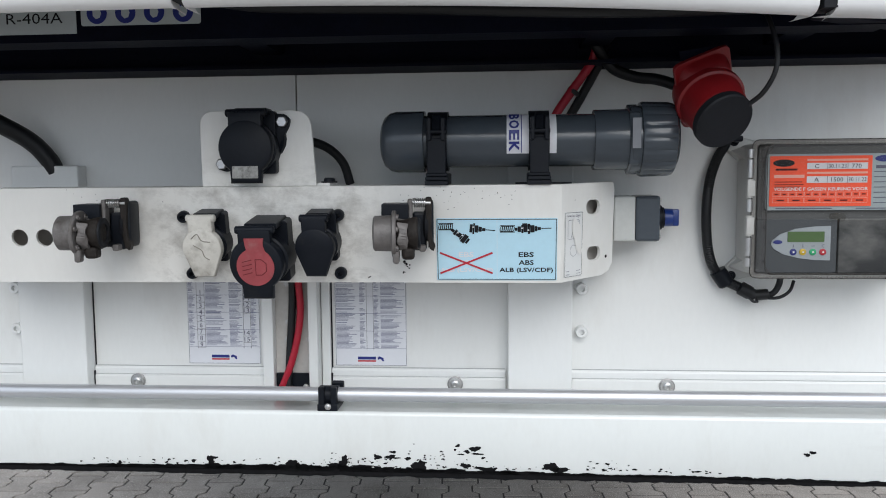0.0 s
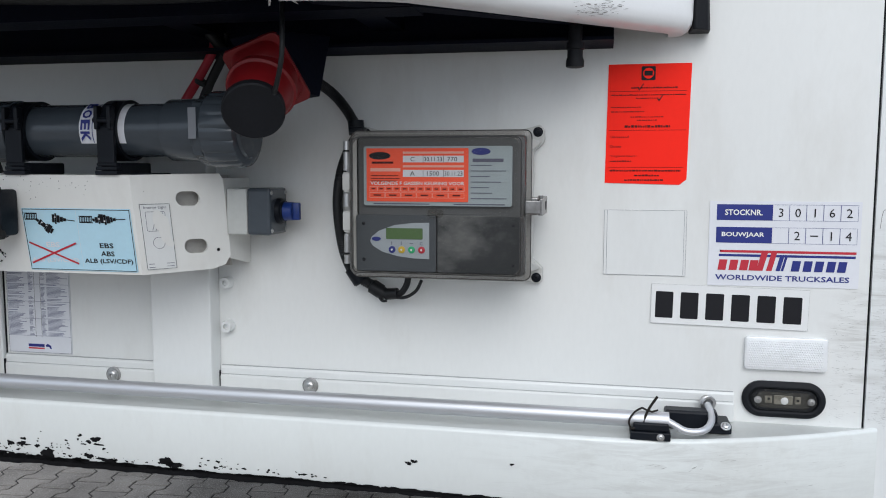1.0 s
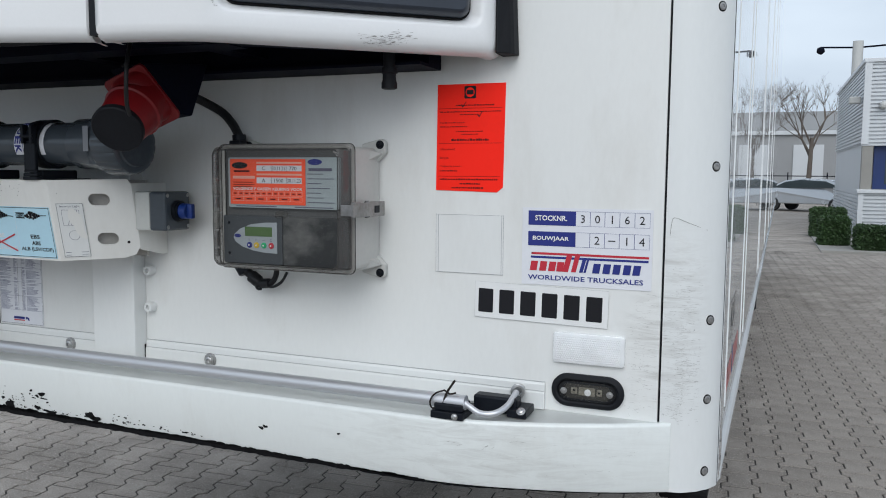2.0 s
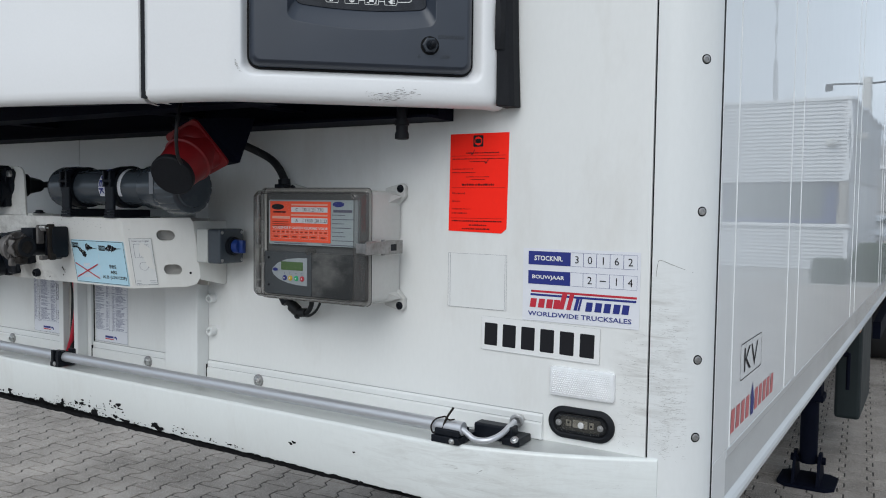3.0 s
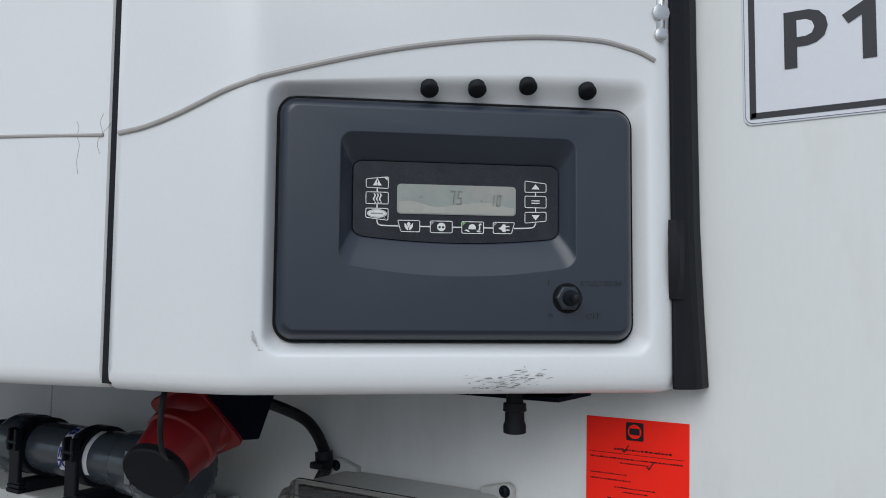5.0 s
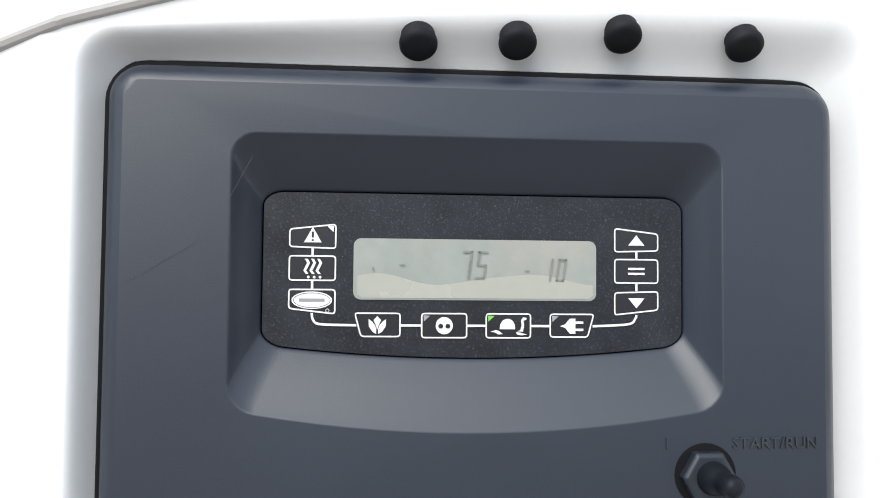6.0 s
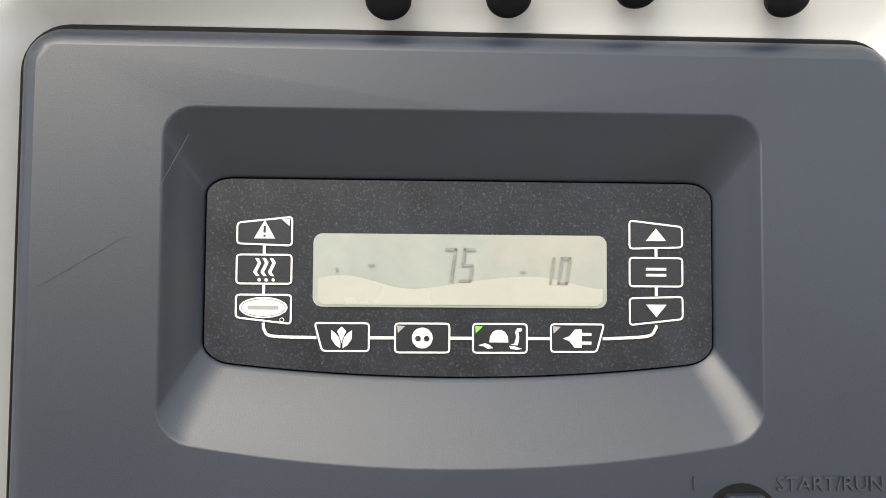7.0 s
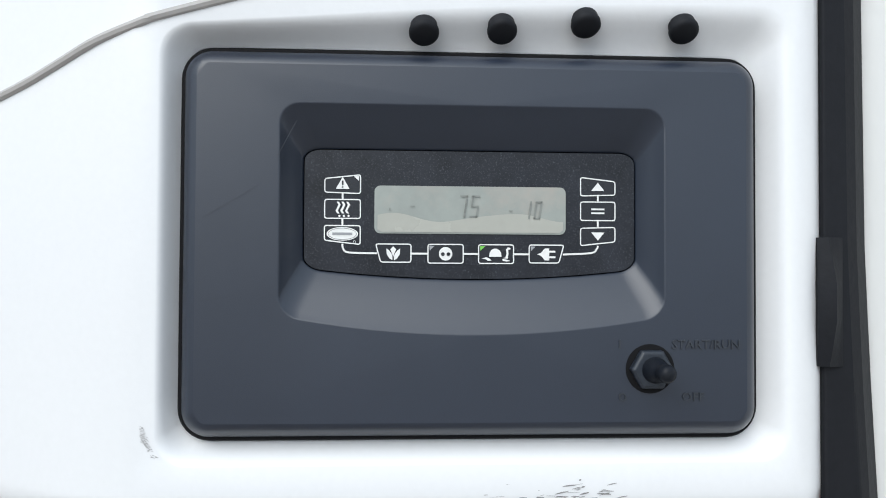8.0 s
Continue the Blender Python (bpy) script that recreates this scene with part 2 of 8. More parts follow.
SIDESKIN = material("side_skin_gloss_white", (0.83, 0.845, 0.85), 0.006, var=0.02, size=1.5, fine=4.0, bump=0.30, rvar=0.003, coat=0.06, spec=0.34)
PAVER = material("concrete_paver", (0.325, 0.292, 0.262), 0.95, var=0.42, size=2.6, fine=130, bump=0.6, spread=0.17, stain=(0.13, 0.115, 0.10, 0.6), stain_size=1.6, stain_at=(0.50, 0.75), spec=0.08)
# pale grit and dark pores on the worn pavers
paver_nodes, paver_links = PAVER.node_tree.nodes, PAVER.node_tree.links
for scale, lo, hi, col in ((210, 0.60, 0.64, (0.62, 0.58, 0.53, 1)), (150, 0.61, 0.67, (0.12, 0.105, 0.095, 1))):
    shader = paver_nodes["Principled BSDF"]
    under = shader.inputs["Base Color"].links[0].from_socket
    where, grit, cut, mix = paver_nodes.new("ShaderNodeTexCoord"), paver_nodes.new("ShaderNodeTexNoise"), paver_nodes.new("ShaderNodeMapRange"), paver_nodes.new("ShaderNodeMixRGB")
    grit.inputs["Scale"].default_value, grit.inputs["Detail"].default_value = scale, 2.0
    cut.inputs["From Min"].default_value, cut.inputs["From Max"].default_value, cut.inputs["To Max"].default_value = lo, hi, 0.75
    paver_links.new(where.outputs["Object"], grit.inputs["Vector"])
    paver_links.new(grit.outputs["Fac"], cut.inputs["Value"])
    paver_links.new(cut.outputs[0], mix.inputs[0])
    paver_links.new(under, mix.inputs[1])
    mix.inputs[2].default_value = col
    paver_links.new(mix.outputs[0], shader.inputs["Base Color"])
JOINT = material("paver_joint_sand", (0.058, 0.051, 0.046), 0.95, var=0.3, size=8, bump=0.5)
CLADDING = material("silver_cladding", (0.60, 0.62, 0.64), 0.40, 0.25, var=0.06, size=0.6, bump=0.0)
GLASSDARK = material("dark_window_glass", (0.035, 0.05, 0.055), 0.06, var=0.2, size=0.8, bump=0.0, coat=0.5)
BLUEFRAME = material("blue_window_frame", (0.008, 0.028, 0.13), 0.4, var=0.06, size=2)
CONCRETE = material("grey_concrete", (0.30, 0.29, 0.27), 0.85, var=0.15, size=1.5, bump=0.3)
HEDGE = material("hedge_leaves", (0.035, 0.075, 0.02), 0.6, var=0.5, size=5, bump=0.3, spread=0.45)
BARK = material("grey_bark", (0.12, 0.10, 0.085), 0.85, var=0.3, size=8, bump=0.4)
CARPAINT = material("silver_car_paint", (0.48, 0.50, 0.52), 0.25, 0.5, var=0.04, size=1, bump=0.0, coat=0.8)
TYRE = material("tyre_rubber", (0.02, 0.02, 0.021), 0.8, var=0.2, size=20)
AMBER = material("amber_lens", (0.45, 0.13, 0.01), 0.25, var=0.05)
TAILLIGHT = material("red_lens", (0.25, 0.01, 0.015), 0.2, var=0.05)
YELLOWPLATE = material("yellow_plate", (0.62, 0.42, 0.03), 0.4, var=0.05)
GREYWALL = material("grey_hall_wall", (0.30, 0.305, 0.31), 0.7, var=0.08, size=0.5, bump=0.0)


def clear(name, col, rough, alpha, passes=0.9):
    """Thin clear plastic: mostly passes light, with a glossy face."""
    m = bpy.data.materials.new(name)
    m.use_nodes = True
    n, l = m.node_tree.nodes, m.node_tree.links
    out = n["Material Output"]
    b = n["Principled BSDF"]
    b.inputs["Base Color"].default_value = (*col, 1)
    no, rg = n.new("ShaderNodeTexNoise"), n.new("ShaderNodeMapRange")
    no.inputs["Scale"].default_value, no.inputs["Detail"].default_value = 14, 6
    rg.inputs["To Min"].default_value, rg.inputs["To Max"].default_value = rough * 0.6, rough * 1.6
    l.new(no.outputs["Fac"], rg.inputs["Value"])
    l.new(rg.outputs[0], b.inputs["Roughness"])
    tr, mx = n.new("ShaderNodeBsdfTransparent"), n.new("ShaderNodeMixShader")
    tr.inputs["Color"].default_value = (*[passes * k for k in (1.0, 0.993, 0.98)], 1)
    mx.inputs[0].default_value = alpha
    l.new(tr.outputs[0], mx.inputs[1])
    l.new(b.outputs[0], mx.inputs[2])
    l.new(mx.outputs[0], out.inputs["Surface"])
    return m


SMOKED = clear("smoked_clear_lid", (0.12, 0.118, 0.115), 0.07, 0.075, 0.90)
SMOKEDRIM = clear("smoked_clear_rim", (0.115, 0.110, 0.106), 0.06, 0.50, 0.80)
SMOKEDEDGE = clear("smoked_clear_edge", (0.025, 0.024, 0.023), 0.2, 0.9, 0.5)
CLEARLENS = clear("clear_lamp_lens", (0.2, 0.195, 0.18), 0.06, 0.07)


# ---- building helpers ----
class Plane:
    """A working plane: origin, across, up and outward; at(x, y, w) gives the place."""

    def __init__(self, origin, across, up, outward):
        self.o, self.u, self.v, self.n = (Vector(a) for a in (origin, across, up, outward))

    def at(self, x, y, w=0.0):
        return self.o + self.u * x + self.v * y + self.n * w




def thing(name, at, label, category, group="", kind=""):
    e = new(name)
    e.empty_display_size = 0.02
    e.location = at
    return tagged(e, label, category, group, kind)


def part(name, bm, mat, parent, label="", smooth=False, bevel=0.0):
    bmesh.ops.recalc_face_normals(bm, faces=bm.faces)
    me = bpy.data.meshes.new(name)
    bm.to_mesh(me)
    bm.free()
    return link(name, me, mat, parent, label, smooth, bevel)


def link(name, me, mat, parent, label="", smooth=False, bevel=0.0):
    ob = new(name, me)
    if mat and not me.materials:
        me.materials.append(mat)
    if smooth:
        me.shade_smooth()
        me.set_sharp_from_angle(angle=radians(38))
    if bevel:
        bv = ob.modifiers.new("edge", "BEVEL")
        bv.width, bv.segments, bv.limit_method = bevel, 2, "ANGLE"
    if parent:
        ob.parent = parent
        shift = parent.location if parent.parent is None else Vector((0, 0, 0))
        ob.matrix_parent_inverse = Matrix.Translation(-shift)
    if label:
        tagged(ob, label)
    return ob


def structure(name, bm, mat, label, category, smooth=False, bevel=0.0):
    return tagged(part(name, bm, mat, None, "", smooth, bevel), label, category, kind="structure")


def box(bm, x0, x1, y0, y1, z0, z1, c=0.0):
    vs = bmesh.ops.create_cube(bm, size=1, matrix=Matrix.LocRotScale(((x0 + x1) / 2, (y0 + y1) / 2, (z0 + z1) / 2), None, (abs(x1 - x0), abs(y1 - y0), abs(z1 - z0))))["verts"]
    if c:
        es = {e for v in vs for e in v.link_edges}
        bmesh.ops.bevel(bm, geom=list(es), offset=c, segments=2, affect="EDGES", profile=0.5)
    return bm


def cube(x0, x1, y0, y1, z0, z1, c=0.0):
    return box(bmesh.new(), x0, x1, y0, y1, z0, z1, c)


def loops(bm, rings, close=True, cap=(True, True)):
    """Bridges rings of equal count."""
    made = [[bm.verts.new(p) for p in r] for r in rings]
    n = len(made[0])
    for a, b in zip(made, made[1:]):
        for i in range(n if close else n - 1):
            bm.faces.new((a[i], a[(i + 1) % n], b[(i + 1) % n], b[i]))
    if close and cap[0]:
        bm.faces.new(made[0][::-1])
    if close and cap[1]:
        bm.faces.new(made[-1])
    return made


def rrect(x0, y0, x1, y1, r, seg=5):
    pts = []
    for cx, cy, a in ((x1 - r, y1 - r, 0), (x0 + r, y1 - r, 90), (x0 + r, y0 + r, 180), (x1 - r, y0 + r, 270)):
        for i in range(seg + 1):
            t = radians(a + 90 * i / seg)
            pts.append((cx + r * math.cos(t), cy + r * math.sin(t)))
    return pts


def slab(bm, P, pts, w0, w1):
    loops(bm, [[P.at(x, y, w0) for x, y in pts], [P.at(x, y, w1) for x, y in pts]])
    return bm


def plate(bm, P, x0, y0, x1, y1, w0, w1, r=0.0, c=0.0, seg=5):
    """A rounded-corner block on a plane, with a softened front edge."""
    r = max(r, c * 1.05, 0.00005)
    rings = [(0, w0), (0, w1 - c)] + ([(0.3 * c, w1 - 0.3 * c), (c, w1)] if c else [(0, w1)])
    if not c:
        rings = [(0, w0), (0, w1)]
    loops(bm, [[P.at(x, y, w) for x, y in rrect(x0 + d, y0 + d, x1 - d, y1 - d, max(r - d, 0.00002), seg)] for d, w in rings])
    return bm


def rod(bm, a, b, r0, r1=None, seg=20, c=0.0):
    """A turned bar from a to b."""
    a, b = Vector(a), Vector(b)
    d = (b - a).normalized()
    q = d.to_track_quat("Z", "Y").to_matrix()
    r1 = r0 if r1 is None else r1
    ln = (b - a).length
    prof = [(0, r0), (ln, r1)] if not c else [(0, r0 - c), (c, r0), (ln - c, r1), (ln, r1 - c)]
    loops(bm, [[a + d * h + q @ Vector((r * math.cos(6.28318 * i / seg), r * math.sin(6.28318 * i / seg), 0)) for i in range(seg)] for h, r in prof])
    return bm


def turned(bm, a, d, prof, seg=28, cap=(True, True)):
    """A lathe shape: prof is pairs of height along d and radius."""
    a, d = Vector(a), Vector(d).normalized()
    q = d.to_track_quat("Z", "Y").to_matrix()
    loops(bm, [[a + d * h + q @ Vector((max(r, 1e-5) * math.cos(6.28318 * i / seg), max(r, 1e-5) * math.sin(6.28318 * i / seg), 0)) for i in range(seg)] for h, r in prof], cap=cap)
    return bm


def smoothed(pts, n=8):
    """Catmull-Rom through the points."""
    P = [Vector(p) for p in pts]
    P = [2 * P[0] - P[1]] + P + [2 * P[-1] - P[-2]]
    out = []
    for i in range(1, len(P) - 2):
        for k in range(n):
            t = k / n
            a, b, c, d = P[i - 1 : i + 3]
            out.append(0.5 * (2 * b + (c - a) * t + (2 * a - 5 * b + 4 * c - d) * t * t + (3 * b - a - 3 * c + d) * t**3))
    return out + [P[-2]]


def hose(bm, pts, r, n=8, seg=12, ribs=0.0):
    """A round cable through the points, with corrugations if ribs is set."""
    ps = smoothed(pts, n)
    rings, up = [], Vector((0.3, 0.2, 0.93))
    for i, p in enumerate(ps):
        d = (ps[min(i + 1, len(ps) - 1)] - ps[max(i - 1, 0)]).normalized()
        x = d.cross(up).normalized()
        y = d.cross(x)
        rr = r * (1 + ribs * (1 if i % 2 else -1))
        rings.append([p + rr * (x * math.cos(6.28318 * k / seg) + y * math.sin(6.28318 * k / seg)) for k in range(seg)])
    loops(bm, rings)
    return bm


def text(name, P, s, x, y, height, mat, parent, width=None, w=0.0006, align="CENTER", turn=0.0, deep=0.0, label="", bold=0.0):
    """Lettering lying on a plane, its middle (or left end) at x, y."""
    cu = bpy.data.curves.new(name, "FONT")
    cu.body, cu.align_x, cu.size, cu.resolution_u, cu.offset = s, "LEFT", 1.0, 2, bold
    tmp = new(name, cu)
    bpy.context.view_layer.update()
    me = bpy.data.meshes.new_from_object(tmp.evaluated_get(bpy.context.evaluated_depsgraph_get()))
    bpy.data.objects.remove(tmp)
    co = np.array([v.co[:] for v in me.vertices]).reshape(-1, 3)
    lo, hi = co.min(0), co.max(0)
    k = height / max(hi[1] - lo[1], 1e-6)
    kx = width / max(hi[0] - lo[0], 1e-6) if width else k
    ca, sa = math.cos(radians(turn)), math.sin(radians(turn))
    off = 0.5 * (hi[0] - lo[0]) * kx if align == "CENTER" else 0.0
    for v in me.vertices:
        a, b = (v.co.x - lo[0]) * kx - off, (v.co.y - lo[1]) * k - height / 2
        v.co = P.at(x + a * ca - b * sa, y + a * sa + b * ca, w)
    me.name = name
    return link(name, me, mat, parent, label)


def bars(bm, P, items, w=0.0005):
    """Flat printed marks: each x0, y0, x1, y1."""
    for x0, y0, x1, y1 in items:
        bm.faces.new([bm.verts.new(P.at(x, y, w)) for x, y in ((x0, y0), (x1, y0), (x1, y1), (x0, y1))])
    return bm


def outline(bm, P, pts, t, w=0.0006):
    """A line of width t round a closed outline."""
    n = len(pts)
    cx, cy = sum(p[0] for p in pts) / n, sum(p[1] for p in pts) / n
    inner = []
    for i in range(n):
        a, b, c = Vector(pts[i - 1]), Vector(pts[i]), Vector(pts[(i + 1) % n])
        e0, e1 = (b - a).normalized(), (c - b).normalized()
        nn = Vector((-(e0.y + e1.y), e0.x + e1.x))
        nn = nn.normalized() if nn.length > 1e-6 else Vector((-e0.y, e0.x))
        inner.append(b + nn * t)
    vo, vi = [bm.verts.new(P.at(*p, w)) for p in pts], [bm.verts.new(P.at(p.x, p.y, w)) for p in inner]
    for i in range(n):
        bm.faces.new((vo[i], vo[(i + 1) % n], vi[(i + 1) % n], vi[i]))
    return bm


def flat(bm, P, pts, w=0.0006):
    bm.faces.new([bm.verts.new(P.at(x, y, w)) for x, y in pts])
    return bm


def oval(x, y, rx, ry, n=28):
    return [(x + rx * math.cos(6.28318 * i / n), y + ry * math.sin(6.28318 * i / n)) for i in range(n)]


def screw(parent, at, d, r, name="screw", mat=None, group=""):
    """A button-head screw with a washer and a socket."""
    bm = bmesh.new()
    turned(bm, at, d, [(0, r * 1.5), (r * 0.25, r * 1.5), (r * 0.3, r * 1.05), (r * 0.75, r), (r * 0.95, r * 0.7), (r * 0.95, r * 0.42), (r * 0.5, r * 0.38)], 18)
    return part(name, bm, mat or STEEL, parent, "", True)


# ---- the trailer: front wall, corner, side, apron ----
GROUND = -0.08
TOP = 3.85
trailer = thing("semi_trailer", (-0.228, 0.05, 1.1), "white refrigerated semi-trailer with a flat front wall and glossy sides", "trailer")
bm = cube(-1.475, -0.2295, 0.0, 0.06, 1.115, TOP)
part("front_panel", bm, WALLPAINT, trailer, "white painted front panel, lightly soiled", bevel=0.0008)
part("front_panel", cube(-0.2275, 1.0135, 0.0, 0.06, 1.115, TOP), WALLPAINT, trailer, "white painted front panel, lightly soiled", bevel=0.0008)
part("wall_core", cube(-1.48, 1.02, 0.055, 0.09, 1.115, TOP), BLACKGAP, trailer)


def corner_post(sign):
    """The rounded corner profile; sign 1 is the seen one."""
    cx = -0.228
    plan = [(1.0165, 0.0), (1.030, 0.0), (1.046, 0.004), (1.064, 0.016), (1.078, 0.032), (1.0865, 0.048), (1.0875, 0.055), (1.05, 0.09), (1.0165, 0.09)]
    pts = [((x if sign > 0 else 2 * cx - x), y) for x, y in plan]
    bm = bmesh.new()
    loops(bm, [[(x, y, z) for x, y in pts] for z in (1.114, TOP)])
    post = part("corner_post", bm, POSTPAINT, trailer, "white aluminium corner profile with black scuff marks", True)
    if sign > 0:
        for z in (1.14, 1.237, 1.342, 1.54, 1.739, 1.94, 2.14, 2.34):
            d = Vector((0.72, -0.69, 0))
            b = bmesh.new()
            turned(b, Vector((1.0725, 0.0265, z)) - d * -0.0002, d, [(0, 0.0066), (0.0008, 0.0065), (0.0011, 0.0060), (0.0007, 0.0052)], 24, cap=(True, True))
            part("screw_hole", b, CHIP, post, "dark countersunk hole", True)
            b = bmesh.new()
            turned(b, Vector((1.0725, 0.0265, z)) + d * 0.0010, d, [(0, 0.0050), (0.0007, 0.0050), (0.0011, 0.0043), (0.0011, 0.0026), (0.0002, 0.0022)], 16)
            part("screw", b, DULLZINC, post, "", True)


corner_post(1)
corner_post(-1)
part("corner_foot", cube(1.0165, 1.078, 0.016, 0.09, 1.098, 1.1135, 0.004), CHIP, trailer, "black bare metal foot of the corner")
part("corner_seam", cube(1.010, 1.018, 0.004, 0.05, 1.2, TOP), BLACKGAP, trailer)
part("side_seam", cube(1.070, 1.088, 0.0555, 0.0625, 1.114, TOP), BLACKGAP, trailer)
SPLAY = 0.0105  # the seen side runs slightly outwards along its length


def splayed(bm, sign):
    for v in bm.verts:
        v.co.x += SPLAY * sign * (v.co.y - 0.063)
    return bm


for sx in (1.0885, -1.5445):
    s = 1 if sx > 0 else -1
    part("side_skin", splayed(cube(sx - 0.06 * s, sx, 0.063, 13.4, 1.1925, TOP), s), SIDESKIN, trailer, "glossy white side skin mirroring the yard", bevel=0.001)
    bm = bmesh.new()
    prof = [(-0.06, 1.192), (-0.003, 1.192), (-0.0005, 1.190), (-0.0005, 1.178), (-0.004, 1.174), (-0.010, 1.170), (-0.010, 1.108), (-0.004, 1.101), (-0.001, 1.096), (-0.001, 1.088), (-0.004, 1.084), (-0.06, 1.084)]
    loops(bm, [[(sx + a * s, y, z) for a, z in prof] for y in (0.147, 13.4)])
    part("bottom_rail", splayed(bm, s), ALU if s < 0 else material("rail_white", (0.62, 0.64, 0.65), 0.22, var=0.05, size=2, bump=0.02, coat=0.5), trailer, "white side rail along the lower edge", bevel=0.001)
    for y in (0.158, 0.622, 0.754, 1.855, 1.996, 3.1, 3.24, 4.34, 4.48, 5.58, 5.72):
        bm = bmesh.new()
        rod(bm, (sx + 0.0002 * s, y, 1.193), (sx - 0.0004 * s, y, TOP), 0.0010, seg=8)
        part("side_seam_bead", splayed(bm, s), SIDESKIN, trailer, "", True)
        xs = sorted((sx + 0.0003 * s, sx - 0.002 * s))
        part("side_seam_line", splayed(cube(xs[0], xs[1], y + 0.0022, y + 0.0040, 1.1935, TOP - 0.01), s), GREYWALL, trailer)
part("corner_strip", cube(1.03, 1.0885, 0.063, 0.1455, 1.1135, 1.1923), SIDESKIN, trailer, "plain white corner strip", bevel=0.001)
part("roof", cube(-1.541, 1.085, 0.06, 13.4, TOP, TOP + 0.05), WHITE, trailer)
part("rear_wall", cube(-1.541, 1.085, 13.36, 13.42, 1.1, TOP), WHITE, trailer)
part("floor_deck", cube(-1.50, 1.045, 0.02, 13.36, 1.105, 1.16), BLACKFRAME, trailer, "black underside of the trailer floor")
for x in (-0.7, 0.24):
    part("chassis_beam", cube(x - 0.06, x + 0.06, 1.6, 13.2, 0.86, 1.104), BLACKFRAME, trailer)
for y in (3.2, 4.4, 5.6, 6.8):
    part("cross_member", cube(-1.5, 1.04, y - 0.04, y + 0.04, 1.02, 1.104), BLACKFRAME, trailer)


def landing_leg(x):
    """Square leg in its mount, with a gear case, a round inner tube and a swivelling shoe."""
    y = 4.07
    leg = part("landing_leg", cube(x - 0.065, x + 0.065, y - 0.065, y + 0.065, 0.42, 1.104, 0.01), BLACKFRAME, trailer, "black steel landing leg")
    b = bmesh.new()
    rod(b, (x, y, GROUND + 0.12), (x, y, 0.45), 0.05, c=0.004)
    part("inner_tube", b, BLACKFRAME, leg, "", True)
    part("collar", cube(x - 0.078, x + 0.078, y - 0.078, y + 0.078, 0.42, 0.46, 0.008), BLACKFRAME, leg)
    part("gear_case", cube(x - 0.05, x + 0.10, y - 0.115, y - 0.065, 0.60, 0.80, 0.015), BLACKFRAME, leg)
    part("mount", cube(x - 0.11, x + 0.11, y - 0.1, y + 0.1, 0.82, 0.98, 0.01), BLACKFRAME, leg)
    b = bmesh.new()
    rod(b, (x + 0.06, y - 0.09, 0.72), (x + 0.20, y - 0.09, 0.72), 0.014)
    rod(b, (x + 0.20, y - 0.09, 0.73), (x + 0.20, y - 0.09, 0.52), 0.011)
    part("crank", b, BLACKFRAME, leg, "", True)
    b = bmesh.new()
    loops(b, [[(x + sx * 0.155, y + sy * 0.155, z) for sx, sy in ((-1, -0.7), (-0.7, -1), (0.7, -1), (1, -0.7), (1, 0.7), (0.7, 1), (-0.7, 1), (-1, 0.7))] for z in (GROUND, GROUND + 0.02)])
    shoe = part("shoe", b, BLACKFRAME, leg, "black swivelling shoe plate")
    for sx in (-1, 1):
        b = bmesh.new()
        loops(b, [[(x + sx * w, y + dy, GROUND + dz) for dy, dz in ((-0.13, 0.02), (0.13, 0.02), (0.06, 0.16), (0.03, 0.185), (-0.03, 0.185), (-0.06, 0.16))] for w in (0.058, 0.075)])
        part("cheek", b, BLACKFRAME, shoe)
    b = bmesh.new()
    rod(b, (x - 0.095, y, GROUND + 0.14), (x + 0.095, y, GROUND + 0.14), 0.022)
    part("pivot_pin", b, BLACKFRAME, shoe, "", True)


landing_leg(0.745)
landing_leg(-1.18)
part("side_guard", cube(0.98, 1.03, 5.4, 8.6, 0.62, 0.74), BLACKFRAME, trailer)
part("equipment_box", cube(0.84, 0.985, 4.4, 5.2, 0.25, 1.06, 0.02), material("dark_green_grey_plastic", (0.020, 0.028, 0.030), 0.5, var=0.2, size=6, bump=0.1, spec=0.25), trailer, "dark grey-green box hung under the side")
part("box_bracket", cube(0.70, 0.84, 4.44, 4.50, 0.60, 0.68), BLACKFRAME, trailer)
for y in (3.43, 4.68, 5.9):
    lamp = part("side_marker", cube(1.0, 1.03, y - 0.05, y + 0.05, 0.925, 0.975, 0.006), BLACKGAP, trailer, "amber side marker lamp")
    part("amber_lens", cube(1.03, 1.038, y - 0.042, y + 0.042, 0.93, 0.97, 0.003), AMBER, lamp)
for y in (8.9, 10.2, 11.5):
    for x in (-1.3, 0.86):
        b = bmesh.new()
        turned(b, (x - 0.17, y, GROUND + 0.5), (1, 0, 0), [(0, 0.3), (0, 0.46), (0.05, 0.5), (0.3, 0.5), (0.35, 0.46), (0.35, 0.3), (0.3, 0.26)], 32)
        part("wheel", b, TYRE, trailer, "", True)


def post_front(x):
    """How far back the corner profile lies at x."""
    return float(np.interp(x, (0.0, 1.030, 1.046, 1.064, 1.078), (0.0, 0.0, 0.004, 0.016, 0.032)))


